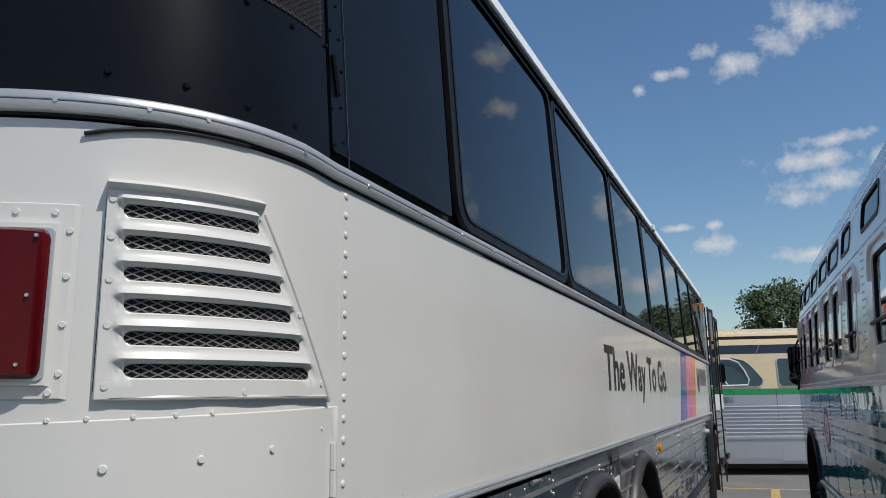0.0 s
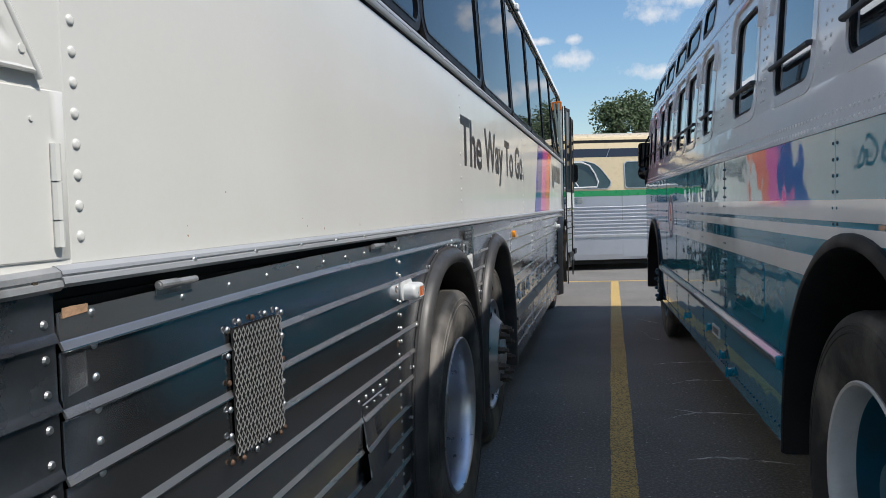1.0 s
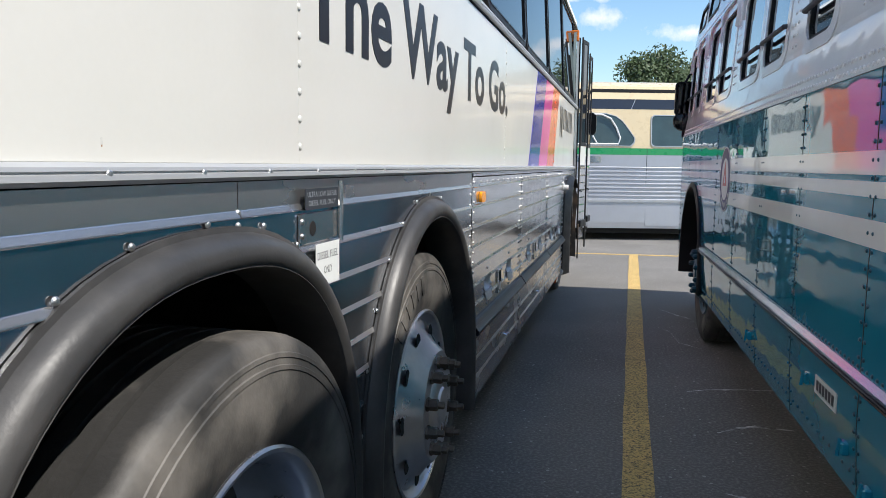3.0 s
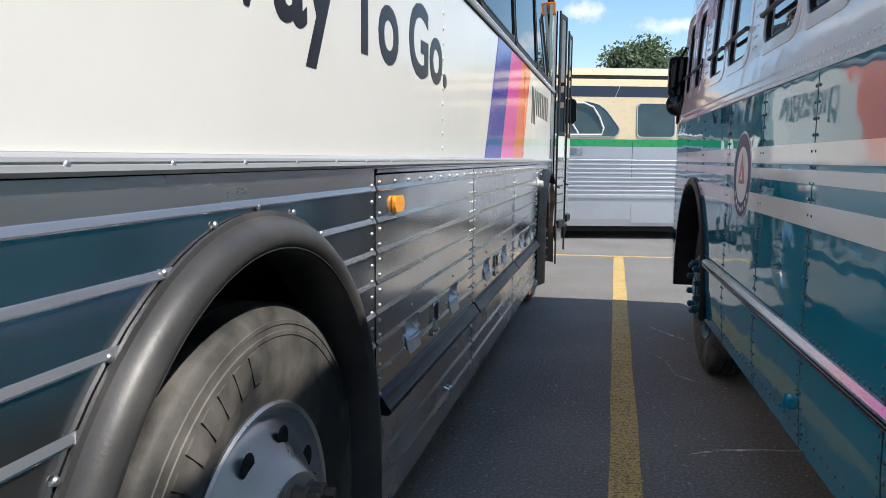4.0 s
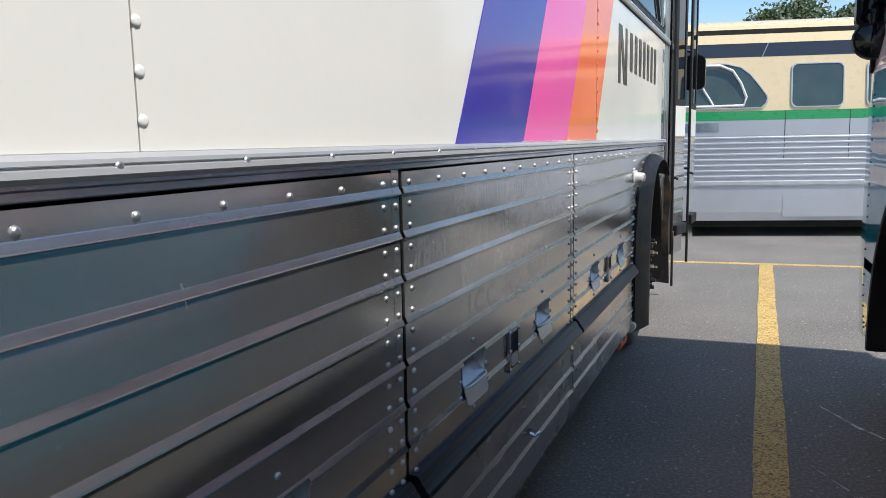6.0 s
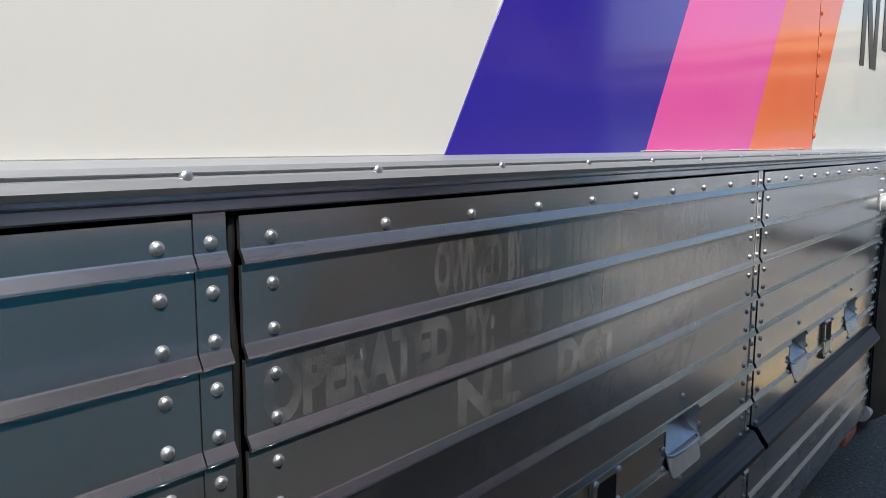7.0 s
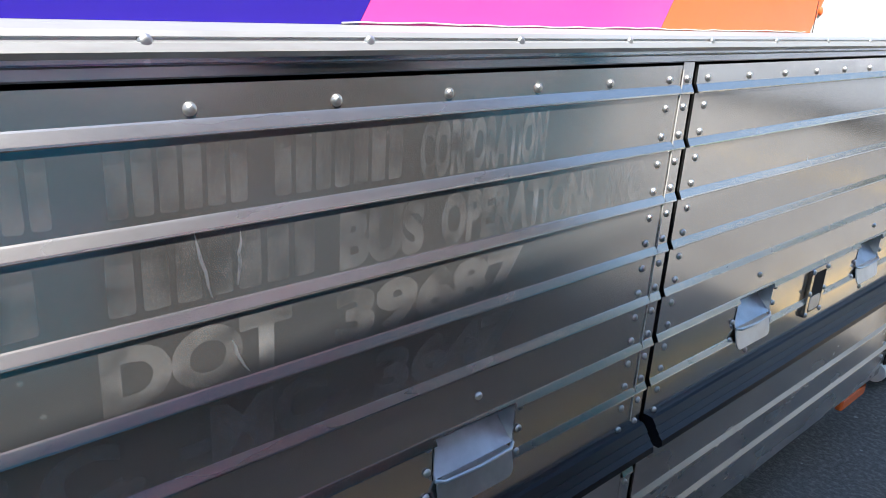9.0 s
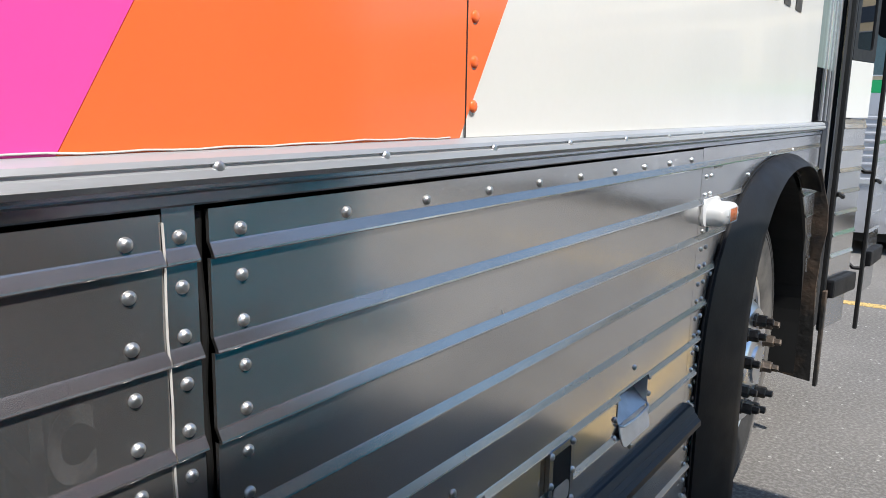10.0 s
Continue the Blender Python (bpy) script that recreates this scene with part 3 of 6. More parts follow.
# black window band: flush tinted windows in black rubber frames
for y0, y1, plain in ((1.515, 2.10, True), (2.16, 3.30, False), (3.36, 4.56, False), (4.62, 5.74, False), (5.80, 6.95, False), (7.01, 8.16, False), (8.22, 9.40, False), (9.46, 10.80, False)):
    z0, z1 = WIN0 - 0.008, 2.738
    w = part("window_panel" if plain else "window", slab(rounded(y0, y1, z0 + 0.012, z1 - 0.015, 0.07 if not plain else 0.01), -0.012, 0.0), "black_paint" if plain else "window", coach,
             "black painted panel" if plain else "dark tinted window pane")
    if not plain:
        part("frame", ring(rounded(y0 - 0.028, y1 + 0.028, z0 - 0.006, z1, 0.09), rounded(y0 + 0.008, y1 - 0.008, z0 + 0.02, z1 - 0.023, 0.065), -0.010, 0.006), "rubber", w, "black rubber window frame")
        part("glazing_bead", ring(rounded(y0 + 0.008, y1 - 0.008, z0 + 0.02, z1 - 0.023, 0.065), rounded(y0 + 0.016, y1 - 0.016, z0 + 0.028, z1 - 0.031, 0.06), -0.010, 0.009), "black_paint", w)
    w.matrix_basis = pose(XA, 0, 1.86, 0, math.degrees(math.atan(-0.06)), 0) @ pose(0, 0, -1.86)
    w.matrix_parent_inverse = COACH_INV
part("drip_rail", loft([(2.728, 0.075), (2.728, 0.036), (2.738, 0.030), (2.751, 0.036), (2.751, 0.075)]), "black_paint", coach)

# black rear upper panel
rear_black = part("rear_upper_panel", loft([(1.885, 0.0032), (2.73, 0.055)], pick=(12, 93)), "black_paint", coach, "black painted rear quarter panel", smooth=True)


def corner(i_from_side, z, out=0.0):
    """A place on the rear corner: the distance in metres round the corner from the side seam, and the height."""
    if z > 1.899:       # the black panel leans in
        out -= 0.004 + 0.0614 * (z - 1.899)
    pts = [Vector((AX + HALF, AY0 + 0.045)), Vector((AX + HALF, AY0))] + [Vector(p) for p in plan()[13:93]]
    left = i_from_side
    for a, b in zip(pts, pts[1:]):
        d = (b - a).length
        if left <= d:
            q = a.lerp(b, left / d)
            t = (b - a).normalized()
            nrm = Vector((-t.y, t.x)) * 1.0
            if nrm.dot(q - Vector((AX, AY0))) < 0:
                nrm = -nrm
            q = q + nrm * out
            return Vector((q.x, q.y, z)), Vector((nrm.x, nrm.y, 0))
        left -= d
    return Vector((pts[-1].x, pts[-1].y, z)), Vector((0, -1, 0))


def on_corner(rows, out, back=0.0):
    """A grid of (s, z) rows laid on the rear corner."""
    bm = bmesh.new()
    g = [[bm.verts.new(corner(s, z, o if isinstance(o, float) else out)[0]) for s, z, o in row] for row in rows]
    for a, b in zip(g, g[1:]):
        for i in range(len(a) - 1):
            bm.faces.new((a[i], a[i + 1], b[i + 1], b[i]))
    return bm


def corner_dome(bm, s, z, r, h, n=9):
    p, nr = corner(s, z, 0.0005)
    u, w = Vector((-nr.y, nr.x, 0)), Vector((0, 0, 1))
    a = [bm.verts.new(p + r * (u * math.cos(6.2832 * k / n) + w * math.sin(6.2832 * k / n))) for k in range(n)]
    b = [bm.verts.new(p + nr * h * 0.8 + 0.65 * r * (u * math.cos(6.2832 * k / n) + w * math.sin(6.2832 * k / n))) for k in range(n)]
    for k in range(n):
        bm.faces.new((a[k], a[(k + 1) % n], b[(k + 1) % n], b[k]))
    bm.faces.new(b)


# ---- motor coach: lower stainless skin ----
ARCHES = ((3.64, 0.50, 0.558, 0.62, 2.4), (4.90, 0.50, 0.575, 0.62, 2.0), (10.33, 0.50, 0.60, 0.635, 2.0))   # y, z, half width, half height, roundness


def profile(z_top, z_bottom, x=XA, first=1.1662, pitch=0.0808):
    """The fluted skin from top to bottom: flat bands between outward lips that slope up and cut back under."""
    pts = [(x, z_top)]
    k = 0
    while first - k * pitch > z_bottom + 0.03:
        c = first - k * pitch
        if c + 0.012 < z_top:
            for dz, dx in ((0.0080, 0.0), (0.0064, 0.0010), (-0.0024, 0.0056), (-0.0042, 0.0060), (-0.0054, 0.0050), (-0.0058, 0.0004)):
                pts.append((x + dx, c + dz))
        k += 1
    pts.append((x, z_bottom))
    return pts


def arch_limits(z, arch):
    yc, zc, a, b, p = arch
    if z >= zc + b:
        return None
    if z <= zc:
        return yc - a, yc + a
    h = a * max(0.0, 1 - ((z - zc) / b) ** p) ** (1 / p)
    return yc - h, yc + h


def skin(y0, y1, z0, z1, prof=None, thick=0.004, holes=(), dusty=False):
    """A fluted plate from y0 to y1, cut out round the wheel arches, its edges turned back."""
    prof = prof or profile(z1, z0)
    for h in holes:
        for zh in h[2:]:
            cut = []
            for (xa, za), (xb, zb) in zip(prof, prof[1:]):
                cut.append((xa, za))
                if zb < zh < za:
                    cut.append((xa + (xb - xa) * (za - zh) / (za - zb), zh))
            prof = cut + [prof[-1]]
    fine_prof = []
    for (xa, za), (xb, zb) in zip(prof, prof[1:]):
        steps = max(1, int(abs(za - zb) / 0.012)) if any(y0 < c[0] + c[2] and y1 > c[0] - c[2] for c in ARCHES) else 1
        fine_prof += [(xa + (xb - xa) * i / steps, za + (zb - za) * i / steps) for i in range(steps)]
    fine_prof.append(prof[-1])

    bm = bmesh.new()
    for (xa, za), (xb, zb) in zip(fine_prof, fine_prof[1:]):
        zm = (za + zb) / 2
        edges = [(y0, y0)]
        for arch in ARCHES:
            if arch_limits(zm, arch) and arch[0] - arch[2] < y1 and arch[0] + arch[2] > y0:
                ca, cb = arch_limits(za, arch) or (arch[0],) * 2, arch_limits(zb, arch) or (arch[0],) * 2
                edges += [(ca[0], cb[0]), (ca[1], cb[1])]
        for h in holes:
            if h[2] < zm < h[3]:
                edges += [(h[0], h[0]), (h[1], h[1])]
        edges.append((y1, y1))
        if holes:
            edges.sort()
        for (a0, b0), (a1, b1) in zip(edges[0::2], edges[1::2]):
            a0, b0, a1, b1 = max(a0, y0), max(b0, y0), min(a1, y1), min(b1, y1)
            if a1 - a0 < 1e-4 and b1 - b0 < 1e-4 or a1 < a0 or b1 < b0:
                continue
            f = bm.faces.new([bm.verts.new(v) for v in ((xa, a0, za), (xa, a1, za), (xb, b1, zb), (xb, b0, zb))])
            f.material_index = 1 if xb - xa > 0.3 * (za - zb) or zm > 1.1745 and dusty else 0      # sloping lips, and a dusty panel's top band, take the lip material
    bmesh.ops.remove_doubles(bm, verts=bm.verts, dist=0.0002)
    border = [e for e in bm.edges if e.is_boundary]
    back = bmesh.ops.extrude_edge_only(bm, edges=border)
    for v in [g for g in back["geom"] if isinstance(g, bmesh.types.BMVert)]:
        v.co.x -= thick
    return bm


RV = dome_mesh("rivet", 0.0060, 0.0042, "rivet", 12)
BLOCKS = [(XA - 0.50, XA - (0.055 if y0 == 5.55 else 0.022), y0, y1, 0.33, 1.204) for y0, y1 in ((1.40, 3.10), (5.55, 9.73), (10.93, 11.15))]
BLOCKS += [(XA - 2.4, XA - 0.62, 1.3, 11.3, 0.36, 1.20), (XA - 0.62, XA - 0.022, 4.215, 4.312, 0.33, 1.204)]
BLOCKS += [(XA - 0.62, XA - 0.022, yc - a - 0.02, yc + a + 0.02, 1.14, 1.204) for yc, zc, a, b, p in ARCHES]
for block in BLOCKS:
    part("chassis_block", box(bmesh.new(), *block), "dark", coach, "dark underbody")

# fixed skin behind and round the rear wheels
sag = lambda y: 0.014 * max(0.0, (2.5 - y) / 0.95) ** 1.5
ajar = lambda y, z: 0.003 * (2.945 - y) / 1.35 * max(0.0, 1 - (1.2 - z) * 1.5)
engine_bm = skin(1.5075, 2.945, 0.36, 1.208, holes=((2.571, 2.812, 0.588, 0.805),), dusty=True)
bmesh.ops.subdivide_edges(engine_bm, edges=[e for e in engine_bm.edges if e.calc_length() > 0.2], cuts=8)
for v in engine_bm.verts:
    v.co.x += 0.0012 + ajar(v.co.y, v.co.z)
    v.co.z -= sag(v.co.y)
lower = part("rear_engine_door", engine_bm, "steel_dull", coach, "dull fluted stainless engine door, slightly ajar")
rivets(RV, [(XA + 0.003, 1.565 + 0.0012 * k, 1.186 - 0.0408 * k) for k in range(19)] + [(XA + ajar(y, 1.19), y, 1.190 - sag(y)) for y in [2.918 - 0.1437 * k for k in range(9)]] + [(XA, 2.931 + 0.0006 * k, 1.150 - 0.0411 * k) for k in range(18)], lower)
# the plate round both rear arches
part("wheel_arch_panel", skin(2.948, 3.734, 0.36, 1.2195, dusty=True), "steel_dull", coach, "dull fluted stainless panel beside the rear wheel")
fender = part("wheel_arch_panel", skin(3.7365, 5.545, 0.36, 1.2195, dusty=True), "steel_dull", coach, "dull fluted stainless panel round the rear wheels")
rivets(RV, [(XA, 2.963, 1.182 - 0.0405 * k) for k in range(8)] + [(XA, 3.735, 1.17), (XA, 3.735, 1.15)], fender)
rivets(RV, [(XA, 5.525, 1.175 - 0.0405 * k) for k in range(20)], fender)
corner_skin = part("rear_corner_skin", droop(loft([(0.40, 0.02)] + [(z, -(x - XA)) for x, z in reversed(profile(1.2205, 0.42))] + [(1.2205, 0.02)], pick=(12, 93))), "steel_dark", coach, "stained fluted steel rear corner skin", smooth=True)

# luggage doors
GAPS = (5.561, 6.928, 8.294, 9.565)
for k, (y0, y1) in enumerate(zip(GAPS, GAPS[1:])):
    bottom = 0.618
    pockets = [(yc - 0.072, yc + 0.072, 0.704, 0.766) for yc in (y0 + 0.350, y0 + 0.950)]
    d = part("luggage_door", skin(y0 - 0.0025, y1 - 0.0465 if k < 2 else y1, bottom, 1.2015, holes=pockets), "steel_hazed" if k == 1 else "steel", coach, "polished fluted stainless luggage door")
    rivets(RV, [(XA, y0 + 0.029, 1.182 - 0.0402 * i) for i in range(15)], d)
    n_top = 9
    rivets(RV, [(XA, y0 + 0.029 + (y1 - y0 - 0.105) * i / n_top, 1.182) for i in range(1, n_top + 1)], d)
    if k < 2:
        rivets(RV, [(XA, y1 - 0.076, 1.142 - 0.0402 * i) for i in range(14)], d)
        j = part("jamb_strip", skin(y1 - 0.0450, y1 - 0.0155, 0.28, 1.2055, thick=0.003), "steel", coach, "narrow riveted stainless jamb strip")
        rivets(RV, [(XA, y1 - 0.030, 1.182 - 0.0402 * i) for i in range(19)], j)
    # black rubber seal in the gap
    bm = bmesh.new()
    tube(bm, [(XA - 0.010 + 0.0012 * math.sin(i * 1.3 + k), y0 - 0.007 + 0.001 * math.sin(i * 0.9 + 2 * k), 1.200 - 0.0223 * i) for i in range(27)], 0.0045, 8)
    part("door_seal", bm, "seal", d)
    # two pressed pull cups and a latch
    for yc in (y0 + 0.350, y0 + 0.950):
        cup = bmesh.new()
        rows = []
        for z, dx in ((0.7665, 0.0045), (0.764, 0.002), (0.7625, -0.036), (0.758, -0.042), (0.748, -0.038), (0.730, -0.020), (0.716, -0.006), (0.708, 0.004)):
            rows.append([cup.verts.new((XA + (dx if abs(v) < 0.07 else min(0.0045, max(dx, 0.0015))), yc + v, z)) for v in (-0.0735, -0.0715, -0.069, -0.025, 0.025, 0.069, 0.0715, 0.0735)])
        for a, b in zip(rows, rows[1:]):
            for i in range(7):
                cup.faces.new((a[i], a[i + 1], b[i + 1], b[i]))
        c = part("pull_cup", cup, "cup_shaded", d, "pressed stainless pull cup", smooth=True)
        lip = slab(rounded(yc - 0.068, yc + 0.068, 0.662, 0.707, 0.014, 4), XA + 0.0005, XA + 0.0035)
        for v in lip.verts:
            v.co.x += 0.26 * (0.707 - v.co.z)
        part("cup_lip", lip, "cup", c)
        bar = bmesh.new()
        tube(bar, [(XA + 0.004, yc - 0.071, 0.706), (XA + 0.011, yc - 0.060, 0.704), (XA + 0.013, yc, 0.702), (XA + 0.011, yc + 0.060, 0.704), (XA + 0.004, yc + 0.071, 0.706)], 0.0030, 8)
        part("pull_bar", bar, "cup", c, smooth=True)
        rivets(RV, [(XA + 0.001, yc + s * 0.083, z) for s in (-1, 1) for z in (0.757, 0.722, 0.685)] + [(XA, yc, 0.800), (XA, yc, 0.640)], d)
    lat = part("latch_frame", ring(rounded(y0 + 0.600, y0 + 0.686, 0.644, 0.760, 0.006, 2), rounded(y0 + 0.612, y0 + 0.674, 0.655, 0.749, 0.006, 2), XA + 0.001, XA + 0.0085), "steel_dull", d, "dull metal latch surround")
    # a near-black block paints the latch recess as deep shade
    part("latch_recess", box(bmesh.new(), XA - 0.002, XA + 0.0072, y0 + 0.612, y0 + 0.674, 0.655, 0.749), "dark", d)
    lever = slab(rounded(y0 + 0.616, y0 + 0.670, 0.658, 0.692, 0.010, 3), XA + 0.0074, XA + 0.009)
    part("latch_lever", lever, "cup", d, "bright latch lever")
    rivets(RV, [(XA + 0.0085, y0 + s, z) for s in (0.606, 0.680) for z in (0.652, 0.702, 0.752)], lat)

# rubber bumper strip and skirt under the doors
for k, (y0, y1) in enumerate(zip(GAPS, GAPS[1:])):
    bm = bmesh.new()
    strip(bm, [(XA - 0.01, 0.617), (XA + 0.008, 0.617), (XA + 0.013, 0.6150), (XA + 0.0215, 0.6040), (XA + 0.0205, 0.6020), (XA + 0.0290, 0.5930), (XA + 0.0280, 0.5910), (XA + 0.036, 0.584), (XA + 0.0375, 0.573), (XA + 0.031, 0.567), (XA - 0.01, 0.567)],
          y0 + (0.008 if k else 0.01), y1 - 0.018 if k < 2 else 9.585, True)
    part("bumper_strip", bm, "bumper", coach, "ribbed black rubber bumper strip")
    bm = skin(y0 + 0.012 if k == 0 else y0 - 0.001, (y1 - 0.0465) if k < 2 else 9.73, 0.275, 0.566, profile(0.566, 0.275, first=0.4455, pitch=0.0808))
    sk = part("skirt_panel", bm, "steel_skirt", coach, "fluted stainless skirt panel")
    if k > 1:
        rivets(RV, [(XA + 0.001, 9.60 + dy, 0.50 - 0.0405 * i) for i in range(5) for dy in (0.0, 0.035)], sk)
        continue
    bm = bmesh.new()
    tube(bm, [(XA + 0.004, y0 + 0.80, 0.405), (XA + 0.020, y0 + 0.80, 0.400), (XA + 0.024, y0 + 0.83, 0.398), (XA + 0.006, y0 + 0.85, 0.398)], 0.006, 6)
    part("skirt_latch", bm, "chrome", sk)
end = part("wheel_arch_panel", skin(9.567, 10.90, 0.52, 1.204), "steel", coach, "fluted stainless panel round the front wheel")
rivets(RV, [(XA, 9.60 + dy, 1.14 - 0.0405 * k) for k in range(15) for dy in (0.0, 0.035)] + [(XA, 9.66 + 0.02 * i, 1.16) for i in range(3)], end)


# ---- motor coach: wheels ----
def arch_path(arch, foot):
    """Places round an arch from foot to foot, each with its outward direction."""
    yc, zc, a, b, p = arch
    path = [(yc - a, foot + (zc - foot) * i / 6, -1.0, 0.0) for i in range(6)]
    for i in range(41):
        t = math.pi * (1 - i / 40)
        c, sn = math.cos(t), max(0.0, math.sin(t))
        path.append((yc + a * math.copysign(abs(c) ** (2 / p), c), zc + b * sn ** (2 / p), c, sn))
    return path + [(yc + a, zc + (foot - zc) * (i + 1) / 6, 1.0, 0.0) for i in range(6)]


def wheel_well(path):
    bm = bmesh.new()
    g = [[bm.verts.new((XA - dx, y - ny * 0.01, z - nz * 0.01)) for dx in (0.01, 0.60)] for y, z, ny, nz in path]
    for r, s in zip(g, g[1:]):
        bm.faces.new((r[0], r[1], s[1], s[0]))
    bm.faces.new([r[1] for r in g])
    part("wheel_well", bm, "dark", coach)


def flare(arch, foot, width):
    """A half-round rubber flare round an arch: outer edge on the skin, rolled out and in."""
    prof = [(1.12, 0.002), (1.12, 0.008), (0.97, 0.010), (0.94, 0.015), (0.86, 0.028), (0.66, 0.039), (0.42, 0.045), (0.20, 0.043), (0.07, 0.036), (0.035, 0.037), (0.0, 0.032), (-0.01, 0.024), (0.0, -0.02), (0.06, -0.10)]
    bm = bmesh.new()
    path = arch_path(arch, foot)
    rows = [[bm.verts.new((XA + x, y + ny * (u - 0.55) * width, z + nz * (u - 0.55) * width)) for u, x in prof] for y, z, ny, nz in path]
    for r, s in zip(rows, rows[1:]):
        for i in range(len(prof) - 1):
            bm.faces.new((r[i], r[i + 1], s[i + 1], s[i]))
    f = part("wheel_flare", bm, "flare", coach, "black rubber wheel-arch flare", smooth=True)
    rivets(RV, [(XA + 0.003, y + ny * (0.57 * width + 0.006), z + nz * (0.57 * width + 0.006)) for y, z, ny, nz in path[8:50:3]], f)
    wheel_well(path)


def flap_flare(outer, inner, foot, stop):
    """The front wheel's broad rubber flap: it stands out from the skin towards a sharp inner edge."""
    prof = [(0.0, 0.002), (0.0, 0.006), (0.05, 0.0065), (0.06, 0.012), (0.30, 0.028), (0.60, 0.046), (0.85, 0.058), (0.985, 0.0625), (1.0, 0.0615), (1.0, 0.055), (0.97, 0.050), (0.80, 0.020), (0.80, -0.06)]
    bm = bmesh.new()
    pairs = list(zip(arch_path(outer, foot), arch_path(inner, foot)))[:6 + stop]
    rows = [[bm.verts.new((XA + x, a[0] + (b[0] - a[0]) * u, a[1] + (b[1] - a[1]) * u)) for u, x in prof] for a, b in pairs]
    for r, s in zip(rows, rows[1:]):
        for i in range(len(prof) - 1):
            bm.faces.new((r[i], r[i + 1], s[i + 1], s[i]))
    f = part("wheel_flare", bm, "rubber", coach, "broad black rubber wheel-arch flap", smooth=True)
    rivets(RV, [(XA + 0.001, a[0] + a[2] * 0.012, a[1] + a[3] * 0.012) for a, b in pairs[8::4]], f)


flare(ARCHES[0], 0.30, 0.058)
flare(ARCHES[1], 0.30, 0.060)
flap_flare((10.30, 0.625, 0.67, 0.536, 2.4), (10.32, 0.625, 0.49, 0.500, 2.4), 0.245, 30)
wheel_well(arch_path(ARCHES[2], 0.30))
part("inner_fender", slab([(-1.05, 0.28), (-0.60, 0.275), (-0.478, 0.262), (-0.484, 0.45), (-0.492, 0.62), (-0.486, 0.76), (-0.474, 0.85), (-0.480, 0.94), (-0.500, 1.01), (-0.515, 1.075), (-0.60, 1.15), (-1.05, 1.15)], 10.985, 10.999, "y"), "rusty_panel", coach, "dark rusty inner fender panel")
bm = bmesh.new()
box(bm, -0.470, -0.455, 11.0, 11.03, 0.24, 0.62, 0.003)
part("splash_strip", bm, "rusty_panel", coach, "ragged rubber splash strip")
# plain orange-red box hung below the skirt
part("tow_hook", box(bmesh.new(), XA - 0.045, XA - 0.022, 9.44, 9.62, 0.195, 0.232, 0.005), "orange", coach, "orange-red bar under the skirt")
part("air_fitting", tube(bmesh.new(), [(XA - 0.012, 9.618, 0.275), (XA - 0.012, 9.6285, 0.275), (XA - 0.012, 9.73, 0.275)], 0.032, 14), "sign_white", coach, "pale round fitting under the skirt")


